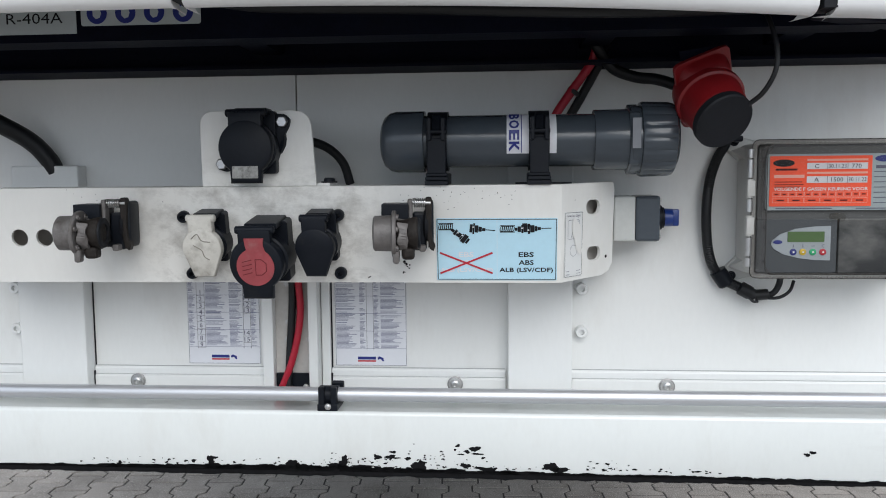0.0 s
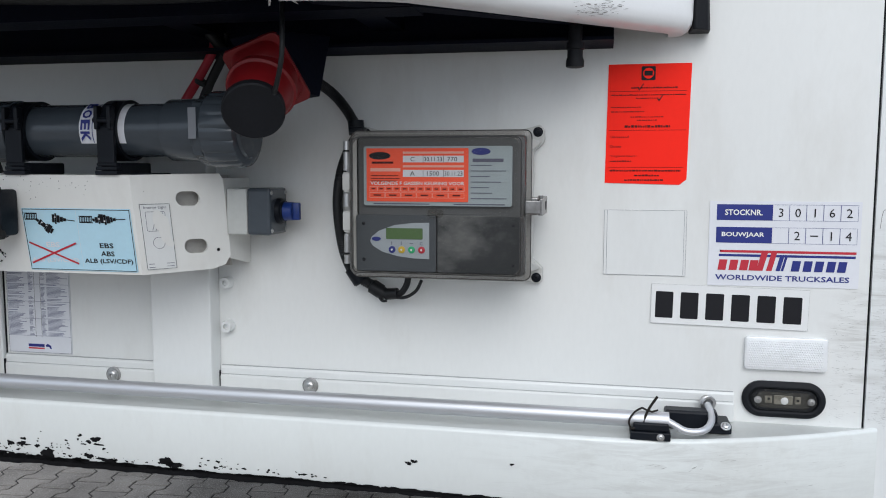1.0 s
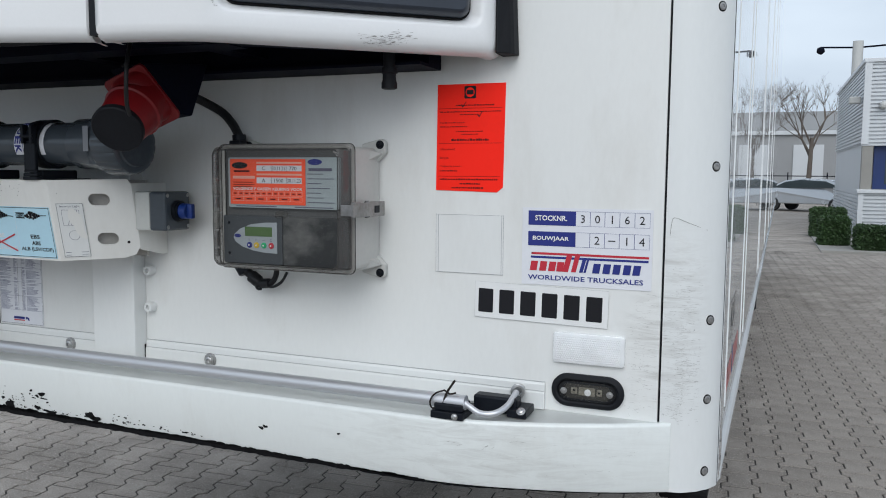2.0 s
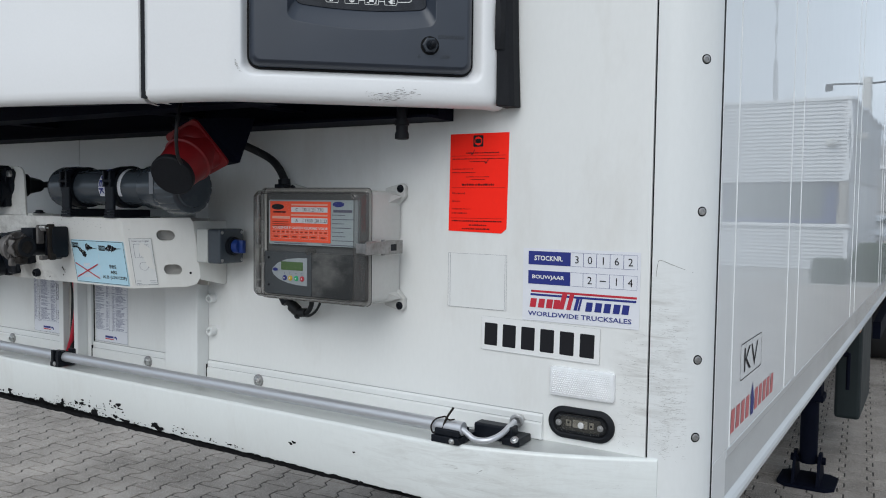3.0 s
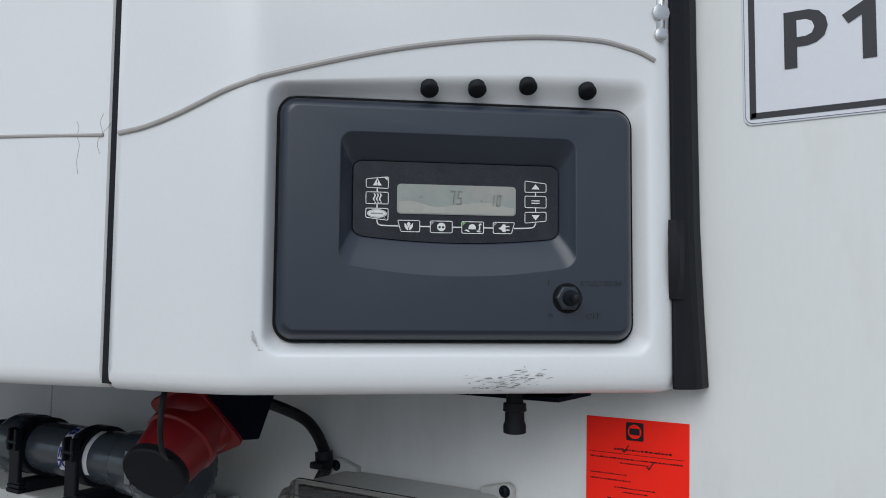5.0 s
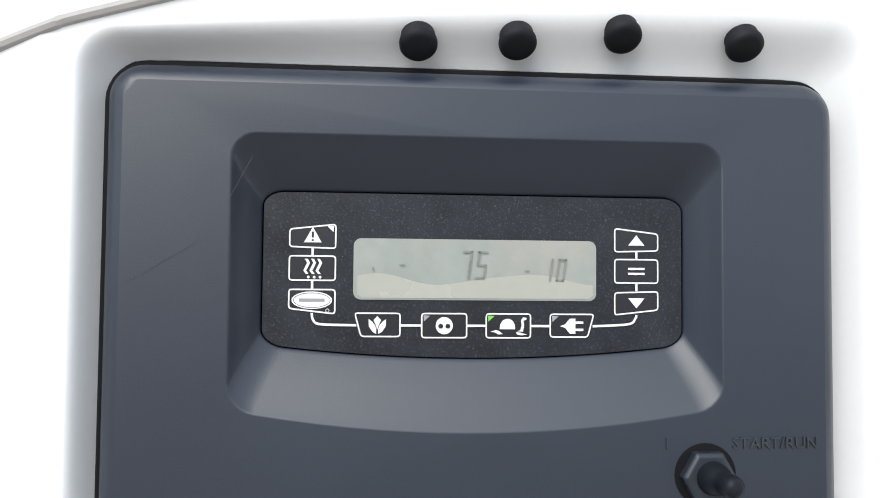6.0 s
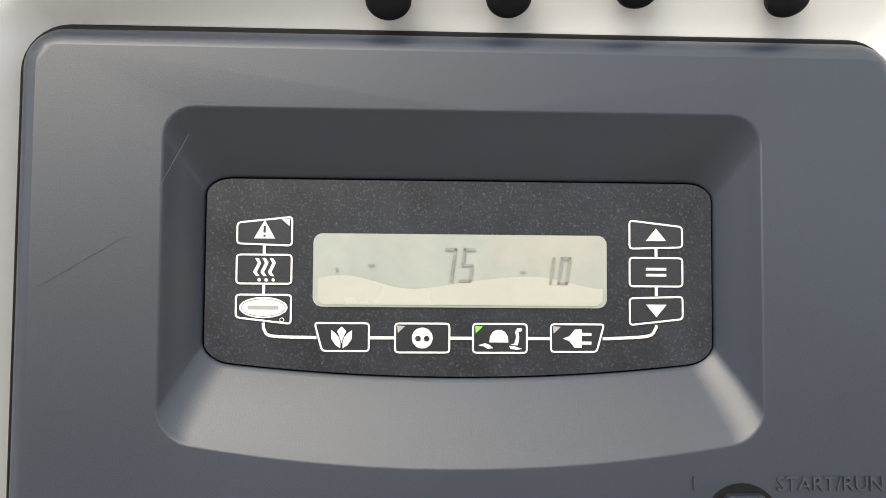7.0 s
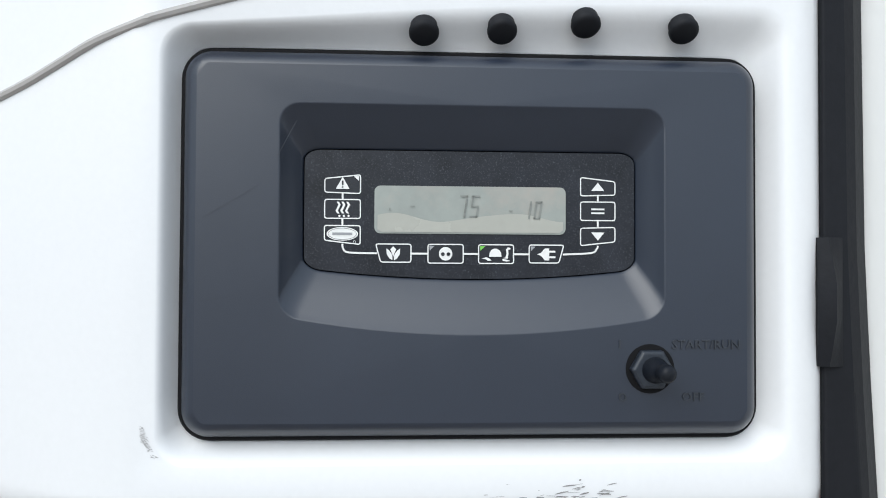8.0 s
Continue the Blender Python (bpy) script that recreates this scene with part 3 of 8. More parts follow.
def rub_marks(seed, x0, x1, count, parent, label):
    """Crisp short rub marks, thickest between knee and hip height of the profile."""
    r = random.Random(seed)
    bm = bmesh.new()
    for k in range(count):
        z = 1.205 + 0.215 * r.betavariate(1.5, 2.0)
        x = r.uniform(x0, x1) if r.random() < 0.4 else r.gauss(x0 + (x1 - x0) * (0.42 + 0.1 * math.sin(z * 70)), (x1 - x0) * 0.16)
        ln, th = r.uniform(0.002, 0.013), r.uniform(0.00004, 0.00013)
        lean = r.gauss(-0.05, 0.12)
        if r.random() < 0.25:
            ln, lean, th = ln * 0.22, r.uniform(-2.5, 2.5), th * 1.8
        x = min(max(x, x0), x1 - 0.001)
        ln = min(ln, x1 - x)
        mid = 0.5 * ln
        pts = [(x, z), (x + mid, z + lean * mid - th), (x + ln, z + lean * ln), (x + mid, z + lean * mid + th)]
        bm.faces.new([bm.verts.new((a, post_front(a) - 0.0004, b)) for a, b in pts])
    return tagged(part("rub_marks", bm, RUBMARK, parent, label), kind="stuff")


RUBMARK = material("rubbed_grey_marks", (0.27, 0.262, 0.25), 0.7, var=0.6, size=70)
rub_marks(31, 0.968, 1.012, 150, trailer, "fine dark rub marks on the front panel")
rub_marks(32, 1.018, 1.064, 520, trailer, "fine dark rub marks on the corner profile")
bm = bmesh.new()
hose(bm, [(x, post_front(x) - 0.0001, z) for x, z in ((1.022, 1.452), (1.024, 1.470), (1.028, 1.4745), (1.045, 1.468), (1.066, 1.459))], 0.0003, 5, 5)
tagged(part("hairline_scratch", bm, RUBMARK, trailer, "thin curved scratch in the paint"), kind="stuff")


# apron: the deep white ledge across the foot of the wall, bowed back at its ends
def apron_front(x):
    a = abs(x + 0.228)
    k = max(0.0, a - 0.93) / 0.33
    return -0.105 + 0.103 * min(1.0, k) ** 1.75


def apron_foot(x):
    """The painted face reaches a little lower towards the seen end."""
    return 1.121 - 0.0075 * min(1.0, max(0.0, (x - 0.3) / 0.65))


def apron_y(x, z):
    """The front face leans in towards its foot."""
    return apron_front(x) + 0.0085 * min(1.0, max(0.0, (1.2055 - z) / 0.085)) * min(1.0, max(0.0, (1.05 - x) / 0.2))


APRON_X = [-1.487 + i * (2.518 / 84) for i in range(85)]
bm = bmesh.new()
rings = []
for x in APRON_X:
    yf = apron_front(x)
    tz = 1.2055
    rings.append([(x, 0.05, apron_foot(x)), (x, 0.05, tz), (x, yf + 0.0075, tz + 0.0004), (x, yf + 0.0055, tz + 0.0018), (x, yf + 0.0030, tz + 0.0014), (x, yf + 0.0008, tz - 0.0006), (x, yf, tz - 0.003), (x, apron_y(x, apron_foot(x) + 0.005), apron_foot(x) + 0.005), (x, apron_y(x, 1.121) + 0.0012, apron_foot(x) + 0.0012), (x, apron_y(x, 1.121) + 0.004, apron_foot(x))])
loops(bm, rings)
apron = part("apron", bm, APRONPAINT, trailer, "deep white painted ledge, chipped along its lower edge", True)
bm = bmesh.new()
rings = []
for i in range(421):
    x = -1.487 + i * (2.518 / 420)
    low = 1.1130 + 0.0016 * noise.noise((x * 22, 3.1, 0)) + 0.0013 * noise.noise((x * 75, 8.2, 0)) + 0.0008 * noise.noise((x * 190, 1.7, 0))
    y = apron_y(x, 1.121) + 0.0012 + 0.0008 * noise.noise((x * 60, 5.5, 0))
    rings.append([(x, 0.05, low), (x, 0.05, apron_foot(x) - 0.0002), (x, y, apron_foot(x) - 0.0002), (x, y, low + 0.0012), (x, y + 0.0022, low)])
loops(bm, rings)
part("lower_lip", bm, CHIP, trailer, "ragged black bare metal lip under the ledge")

# paint chips: ragged flakes along the lower edge of the apron
rnd = random.Random(5)


def flake(bm, x, z, rx, rz):
    """One ragged flake, its outline broken at two scales."""
    n = 22
    p1, p2, p3 = (rnd.random() * 6.28 for _ in range(3))
    pts = []
    for i in range(n):
        a = 6.28318 * i / n
        k = 1 + 0.22 * math.sin(2 * a + p1) + 0.16 * math.sin(3 * a + p2) + 0.12 * math.sin(7 * a + p3) + rnd.uniform(-0.13, 0.13)
        k = max(k, 0.3)
        px, pz = x + rx * k * math.cos(a), z + rz * k * math.sin(a)
        pts.append((px, max(pz, apron_foot(px) + 0.001)))
    bm.faces.new([bm.verts.new((px, apron_y(px, pz) - 0.0006, pz)) for px, pz in pts])


bm = bmesh.new()
# larger flakes: the bare lip, the lifted patch and single chips
for x, z, rx, rz in ((0.020, 1.1535, 0.0045, 0.0022), (0.031, 1.1575, 0.0065, 0.0042), (0.034, 1.1505, 0.0070, 0.0016), (0.012, 1.1495, 0.0040, 0.0012), (0.008, 1.1620, 0.0030, 0.0022), (0.004, 1.1560, 0.0020, 0.0014), (0.134, 1.1335, 0.0085, 0.0070), (0.145, 1.1300, 0.0150, 0.0030), (-0.045, 1.1325, 0.0085, 0.0085), (-0.150, 1.1340, 0.0060, 0.0095), (-0.160, 1.1290, 0.0120, 0.0040), (-0.125, 1.1285, 0.0160, 0.0030), (-0.222, 1.1300, 0.0110, 0.0055), (-0.205, 1.1275, 0.0160, 0.0030), (-0.337, 1.1345, 0.0060, 0.0065), (-0.331, 1.1385, 0.0045, 0.0020), (-0.102, 1.1435, 0.0060, 0.0028), (-0.085, 1.1440, 0.0062, 0.0034), (-0.076, 1.1425, 0.0045, 0.0014), (-0.060, 1.1420, 0.0030, 0.0030), (0.466, 1.1575, 0.0045, 0.0022), (0.473, 1.1605, 0.0036, 0.0026), (0.595, 1.166, 0.0024, 0.0016), (0.326, 1.131, 0.006, 0.0012), (0.018, 1.1330, 0.0060, 0.0040), (0.045, 1.1290, 0.0130, 0.0030)):
    flake(bm, x, z, rx, rz)
# clusters of small chips
for cx, sx, top, count in ((-0.02, 0.030, 0.024, 42), (-0.10, 0.028, 0.016, 30), (-0.15, 0.02, 0.014, 18), (-0.215, 0.03, 0.010, 22), (-0.337, 0.03, 0.008, 14), (0.09, 0.03, 0.006, 14), (0.205, 0.02, 0.012, 26), (0.33, 0.03, 0.006, 12), (-0.46, 0.05, 0.006, 22)):
    for k in range(count):
        s = abs(rnd.gauss(0, 0.5))
        flake(bm, rnd.gauss(cx, sx), 1.1285 + abs(rnd.gauss(0, top * 0.6)), 0.0004 + 0.0022 * s, 0.0003 + 0.0012 * s)
# the ragged bare edge
x = -0.85
while x < 0.72:
    w = rnd.uniform(0.005, 0.022)
    band = max(0.0, 1 - abs(x + 0.2) / 0.42)
    flake(bm, x, apron_foot(x) + 0.0015 + 0.003 * band, w, rnd.uniform(0.001, 0.003) + 0.0030 * band * rnd.uniform(0.5, 1.1))
    x += w * rnd.uniform(0.35, 0.8 + 0.5 * (1 - band))
tagged(part("flaked_paint", bm, CHIP, apron, "black flaked patches in the paint"), kind="stuff")
bm = bmesh.new()
for k in range(26):
    x = rnd.uniform(0.72, 1.02)
    z = rnd.uniform(1.135, 1.198)
    ln, th = rnd.uniform(0.002, 0.014), rnd.uniform(0.00006, 0.00016)
    sl = rnd.uniform(-0.25, 0.25)
    p = [(x, z), (x + ln, z + sl * ln), (x + ln, z + sl * ln + th), (x, z + th)]
    bm.faces.new([bm.verts.new((a, apron_y(a, b) - 0.0005, b)) for a, b in p])
rk = random.Random(77)
for x0, z0, n, lean in ((0.80, 1.170, 4, 0.5), (0.905, 1.151, 4, -0.8), (0.84, 1.181, 4, 0.15), (0.76, 1.176, 3, 0.3), (0.93, 1.140, 2, 0.1)):
    for k in range(n):
        a, b = x0 + rk.gauss(0, 0.006), z0 + rk.gauss(0, 0.002)
        ln, th = rk.uniform(0.002, 0.010), rk.uniform(0.00010, 0.00026)
        p = [(a, b), (a + ln * 0.6, b + ln * lean * 0.5 - th), (a + ln, b + ln * lean), (a + ln * 0.5, b + ln * lean * 0.5 + th)]
        bm.faces.new([bm.verts.new((u, apron_y(u, v) - 0.0006, v)) for u, v in p])
tagged(part("scratching", bm, material("faint_scratch", (0.36, 0.36, 0.35), 0.6), apron, "fine grey scratches"), kind="stuff")

# lower strips on the wall between the posts, with their bolts
bolts = {(-1.4, -0.6505): (-0.62 - 0.35,), (-0.548, -0.284): (-0.480,), (-0.1838, 0.0725): (-0.001,), (0.1675, 0.863): (0.303,)}
for (x0, x1), xs in bolts.items():
    bm = bmesh.new()
    rings = []
    for x in (x0, x1):
        rings.append([(x, 0.002, 1.2065), (x, -0.007, 1.2065), (x, -0.007, 1.229), (x, -0.005, 1.2315), (x, -0.005, 1.2405), (x, -0.003, 1.2435), (x, 0.002, 1.2435)])
    loops(bm, rings)
    strip = part("lower_strip", bm, WHITE, trailer, "white strip bolted along the foot of the wall", bevel=0.0006)
    # grey lines paint the strip's thin shadow lines, with some soil
    part("seam_shade", cube(x0 + 0.001, x1 - 0.001, -0.0030, -0.0002, 1.2436, 1.2443), EDGESHADE, strip, "thin soiled line that also stands for a shadow line")
    part("seam_shade", cube(x0 + 0.001, x1 - 0.001, -0.0062, -0.0048, 1.2318, 1.2322), EDGESHADE, strip)
    for x in xs:
        b = bmesh.new()
        turned(b, (x, -0.0068, 1.222), (0, -1, 0), [(0, 0.0115), (0.0015, 0.0115), (0.002, 0.0105)], 24)
        part("washer", b, DULLZINC, strip, "", True)
        screw(strip, (x, -0.0085, 1.222), (0, -1, 0), 0.0062, "bolt")


# posts and middle channel
def post(x0, x1, depth, label):
    bm = bmesh.new()
    plan = [(x0, 0.0), (x0, -depth), (x1, -depth), (x1, 0.0)]
    loops(bm, [[(x, y, z) for x, y in plan] for z in (1.2058, 1.545)])
    return part("wall_post", bm, WHITE, trailer, label, bevel=0.002)


post(-0.650, -0.5485, 0.026, "white steel post behind the connection bar")
post(0.076, 0.1665, 0.029, "white steel post behind the connection bar")
for x, w, zt in ((0.1667, 0.0012, 1.2365), (-0.1843, 0.0022, 1.43), (-0.5483, 0.0016, 1.40)):
    part("post_gap", cube(x, x + w, -0.0078, 0.0, 1.2065, 1.2365), BLACKGAP, trailer)
    if zt > 1.3:
        part("post_gap", cube(x, x + w * 0.8, -0.0016, 0.0, 1.2367, zt), BLACKGAP, trailer)
for x0, x1 in ((-0.2835, -0.2675), (-0.2120, -0.1985), (-0.1975, -0.1845)):
    part("channel_flange", cube(x0, x1, {-0.2675: -0.018, -0.1985: -0.030, -0.1845: -0.008}[x1], 0.0, 1.2058, 1.43, 0.0015), WHITE, trailer)
part("channel_back", cube(-0.2674, -0.2121, -0.0035, 0.0, 1.2058, 1.43), CHANNEL, trailer, "soiled bare channel between two flanges")
part("black_plate", cube(-0.2672, -0.2123, -0.0075, -0.0035, 1.2058, 1.236, 0.001), SOCKETBLACK, trailer)
for x, z in ((-0.2500, 1.368), (-0.2485, 1.312), (-0.2500, 1.286), (-0.218, 1.286), (-0.223, 1.216)):
    screw(trailer, (x, -0.0035 if z > 1.24 else -0.0074, z), (0, -1, 0), 0.0026)
for x, z in ((0.181, 1.363), (0.181, 1.301), (-0.664, 1.363), (-0.664, 1.301)):
    b = bmesh.new()
    turned(b, (x, 0.0, z), (0, -1, 0), [(0, 0.0085), (0.012, 0.0085), (0.014, 0.0075), (0.014, 0.004), (0.008, 0.004)], 24)
    part("cap_bolt", b, WHITE, trailer, "white painted socket-head bolt", True)

cables = thing("cable_pair", (-0.25, -0.012, 1.21), "red and black power cables hanging in the channel", "cable")
bm = bmesh.new()
hose(bm, [(-0.232, -0.03, 1.46), (-0.228, -0.016, 1.37), (-0.228, -0.012, 1.32), (-0.240, -0.013, 1.26), (-0.262, -0.014, 1.205), (-0.274, -0.016, 1.18)], 0.0052)
part("red_cable", bm, REDCABLE, cables, "", True)
bm = bmesh.new()
hose(bm, [(-0.236, -0.03, 1.46), (-0.2385, -0.012, 1.36), (-0.2425, -0.010, 1.30), (-0.247, -0.010, 1.24), (-0.247, -0.014, 1.19)], 0.0055)
part("black_cable", bm, CABLE, cables, "", True)


# ---- printed sheets on the wall ----
def sheet(x0, x1, z0, z1, numbers):
    t = thing("fuse_chart", ((x0 + x1) / 2, 0, z0), "white printed fuse chart with dense blue tables, stuck on the wall", "sticker", "fuse charts")
    P = Plane((x0, 0, z0), (1, 0, 0), (0, 0, 1), (0, -1, 0))
    W, H = x1 - x0, z1 - z0
    part("paper", plate(bmesh.new(), P, 0, 0, W, H, 0.0002, 0.0012, 0.001), PAPER, t)
    bm = bmesh.new()
    r = random.Random(int(x0 * 1000))
    items = []
    y = H - 0.004
    while y > 0.027:
        for c0, c1 in ((0.002, 0.012), (0.028, 0.062), (0.064, 0.084), (0.097, 0.106)) if numbers else ((0.002, 0.034), (0.037, 0.046), (0.058, 0.066), (0.068, 0.104)):
            if r.random() < 0.86 and c1 < W + 0.001:
                items.append((c0, y, c0 + (c1 - c0) * r.uniform(0.45, 0.98), y + 0.00065))
        y -= 0.00175
    for k in range(4 if numbers else 6):
        items.append((0.001, 0.026 + k * 0.026, W - 0.001, 0.0264 + k * 0.026))
    part("table_print", bars(bm, P, items, 0.0016), material("table_ink", (0.11, 0.12, 0.23), 0.5, var=0.1), t)
    bm = bmesh.new()
    for x in (0.0145, 0.0265, 0.085, 0.096) if numbers else (0.047, 0.057):
        bars(bm, P, [(x, 0.024, x + 0.0004, H - 0.003)], 0.0018)
    part("table_lines", outline(bm, P, [(0.0008, 0.0008), (W - 0.0008, 0.0008), (W - 0.0008, H - 0.001), (0.0008, H - 0.001)], 0.0005, 0.0018), INKBLACK, t)
    if numbers:
        for k in range(9):
            zz = 1.3555 - z0 - k * 0.00985
            if zz > 0.024:
                text("number", P, str(k + 1), 0.0205, zz, 0.0072, INKGREY, t, w=0.0019)
                part("number_rule", bars(bmesh.new(), P, [(0.0147, zz - 0.0052, 0.0267, zz - 0.0048)], 0.0018), INKBLACK, t)
        for k, zz in ((10, 1.3562), (11, 1.3470), (12, 1.3378), (13, 1.3286), (14, 1.2950), (15, 1.2850)):
            text("number", P, str(k), 0.0905, zz - z0, 0.0070, INKGREY, t, 0.0085, w=0.0019)
            part("number_rule", bars(bmesh.new(), P, [(0.0852, zz - z0 - 0.0052, 0.0962, zz - z0 - 0.0048)], 0.0018), INKBLACK, t)
    m = W / 2
    part("maker_mark", bars(bmesh.new(), P, [(m - 0.020, 0.0095, m + 0.007, 0.0138)], 0.0016), INKBLUE, t)
    part("maker_mark", bars(bmesh.new(), P, [(m - 0.020, 0.0062, m + 0.007, 0.0084)], 0.0016), INKRED, t)
    part("maker_emblem", flat(bmesh.new(), P, [(m + 0.009, 0.012), (m + 0.012, 0.0145), (m + 0.018, 0.012), (m + 0.019, 0.007), (m + 0.0165, 0.007), (m + 0.015, 0.0095), (m + 0.0125, 0.0105), (m + 0.0105, 0.009)], 0.0016), INKBLUE, t)


sheet(-0.4020, -0.2915, 1.2475, 1.39, True)
sheet(-0.1785, -0.0720, 1.2465, 1.39, False)


# ---- the connection bar ----
BAR_LEAN = 0.171


def bar_y(z):
    """The leaning front of the bar: its top stands further out than its foot."""
    return -0.150 - BAR_LEAN * (z - 1.391)


bar = thing("connection_bar", (-0.228, -0.07, 1.39), "white painted folded steel bar carrying sockets and couplings", "bracket")
FACE = Plane((0, bar_y(0), 0), (1, 0, 0), (0, -BAR_LEAN, 1), (0, -0.9857, -0.1686))
BZ0, BZ1 = 1.391, 1.514


def holed(P, outer, holes, w0, w1):
    """A plate of any outline with openings through it."""
    bm = bmesh.new()
    for w in (w0, w1):
        es = []
        for lp in [outer] + holes:
            vs = [bm.verts.new(P.at(x, y, w)) for x, y in lp]
            es += [bm.edges.new((vs[i], vs[(i + 1) % len(vs)])) for i in range(len(vs))]
        bmesh.ops.triangle_fill(bm, use_beauty=True, use_dissolve=False, edges=es)
    for lp in [outer] + holes:
        n = len(lp)
        for i in range(n):
            a, b = lp[i], lp[(i + 1) % n]
            bm.faces.new([bm.verts.new(P.at(*q)) for q in ((*a, w0), (*b, w0), (*b, w1), (*a, w1))])
    bmesh.ops.remove_doubles(bm, verts=bm.verts, dist=1e-6)
    return bm


bm = holed(FACE, [(-0.597, BZ0), (0.141, BZ0), (0.141, BZ1), (-0.597, BZ1)], [oval(-0.557, 1.450, 0.0112, 0.0112), oval(-0.5235, 1.450, 0.0112, 0.0112)], -0.004, 0)
part("front_plate", bm, BARPAINT, bar)
box(bm := bmesh.new(), -0.597, 0.141, bar_y(BZ1) + 0.0035, -0.03, BZ1 - 0.004, BZ1)
part("top_flange", bm, BARPAINT, bar, bevel=0.001)
part("bottom_flange", cube(-0.597, 0.141, bar_y(BZ0) + 0.0035, -0.03, BZ0, BZ0 + 0.004), BARPAINT, bar, bevel=0.001)
part("back_web", cube(-0.66, 0.2, -0.032, -0.0265, BZ0, BZ1), CHANNEL, bar)


def bar_end(sign):
    """The bevelled end with two long holes and a lug on the wall."""
    fold = 0.141 if sign > 0 else -0.456 - 0.141
    u, v = Vector((0.64 * sign, 0.768, 0)), Vector((0, -BAR_LEAN, 1))
    n = u.cross(v).normalized() * sign
    P = Plane((fold, bar_y(0), 0), u, v, n)
    L = 0.117
    out = [(0, BZ0), (L - 0.025, BZ0 + 0.001), (L - 0.008, BZ0 + 0.006), (L, BZ0 + 0.018), (L, BZ1 - 0.006), (L - 0.004, BZ1 + 0.002), (0, BZ1)]
    holes = []
    for z in (1.4845, 1.4235):
        x0 = 0.072 if z < 1.45 else 0.068
        holes.append([(x0 + 0.0062 * s + 0.0092 * math.cos(t), z + 0.0092 * math.sin(t)) for s, t0 in ((1, -90), (-1, 90)) for t in [radians(t0 + 18 * i) for i in range(11)]])
    e = part("end_plate", holed(P, out, holes, -0.004, 0), BARPAINT, bar)
    part("inner_web", slab(bmesh.new(), P, [(0.03, BZ0 + 0.004), (L - 0.004, BZ0 + 0.02), (L - 0.004, BZ1 - 0.004), (0.03, BZ1 - 0.004)], -0.020, -0.017), CHANNEL, bar)
    tip = fold + 0.64 * L * sign
    b = bmesh.new()
    lug = [(bar_y(z) + 0.768 * L, z) for z in (BZ0 + 0.014, BZ1 - 0.004)] + [(-0.001, BZ1 - 0.004), (-0.001, BZ0 + 0.002), (-0.012, BZ0 + 0.002)]
    loops(b, [[(x, y, z) for y, z in lug] for x in (tip, tip - 0.004 * sign)])
    part("end_lug", b, BARPAINT, bar, bevel=0.0008)
    for z in (1.417,):
        b = bmesh.new()
        turned(b, P.at(L - 0.016, z, -0.001), n, [(0, 0.0022), (0.0013, 0.0022), (0.0013, 0.0)], 12)
        part("rivet_hole", b, DEEPBLACK, bar)
    return P


ENDP = bar_end(1)
bar_end(-1)
dots = bmesh.new()
rnd = random.Random(11)
for k in range(62):
    x, z = rnd.choice(((-0.46, 1.50), (-0.42, 1.496), (0.03, 1.505), (-0.03, 1.497), (0.08, 1.497), (-0.43, 1.47)))
    x, z, r = x + rnd.gauss(0, 0.030), min(1.512, max(1.393, z + rnd.gauss(0, 0.007))), rnd.uniform(0.0002, 0.0007)
    flat(dots, FACE, [(x + r * rnd.uniform(0.6, 1.6) * math.cos(a), z + r * rnd.uniform(0.5, 1.3) * math.sin(a)) for a in (0, 1.05, 2.1, 3.14, 4.19, 5.24)], 0.0004)
for x, z, r in ((-0.052, 1.4175, 0.0030), (-0.047, 1.414, 0.0022), (-0.054, 1.4045, 0.0018), (-0.100, 1.3985, 0.0016), (0.112, 1.409, 0.0016)):
    for k in range(3):
        q = (x + rnd.gauss(0, r), z + rnd.gauss(0, r * 0.8))
        flat(dots, FACE, [(q[0] + r * rnd.uniform(0.15, 1.0) * math.cos(a), q[1] + r * rnd.uniform(0.1, 0.8) * math.sin(a)) for a in [0.57 * n for n in range(11)]], 0.0004 + 0.0001 * k)
tagged(part("chipped_paint", dots, CHIP, bar, "small black chips in the paint"), kind="stuff")
for dx, dz in ((-0.3335, 1.4775), (-0.329, 1.4045), (-0.1355, 1.4785), (-0.136, 1.4045)):
    b = bmesh.new()
    turned(b, FACE.at(dx, dz), FACE.n, [(0, 0.0075), (0.002, 0.0078), (0.008, 0.0072), (0.0095, 0.006), (0.0095, 0.0034), (0.004, 0.003)], 20)
    part("socket_bolt", b, SOCKETBLACK, bar, "black socket-head bolt", True)

# blue instruction label on the bar
eb = thing("coupling_label", FACE.at(0.06, 1.394), "pale blue coupling instruction label with a red cross", "sticker")
P = Plane(FACE.at(-0.0135, 1.3945), FACE.u * 1.043, FACE.v * 1.015, FACE.n)
part("label_film", plate(bmesh.new(), P, 0, 0, 0.1435, 0.0775, 0.0003, 0.001, 0.001), PAPERBLUE, eb)
part("label_border", outline(bmesh.new(), P, [(0.0009, 0.0009), (0.1426, 0.0009), (0.1426, 0.0766), (0.0009, 0.0766)], 0.0011, 0.0013), INKBLACK, eb)
part("divider", bars(bmesh.new(), P, [(0.0722, 0.002, 0.0726, 0.0757)], 0.0013), PAPER, eb)
for s, zz, hh, ww in (("EBS", 0.0325, 0.0062, 0.018), ("ABS", 0.0225, 0.0062, 0.018), ("ALB (LSV/CDF)", 0.0125, 0.0072, 0.064)):
    text("word", P, s, 0.107, zz, hh, INKBLACK, eb, ww, 0.0014, bold=0.022)
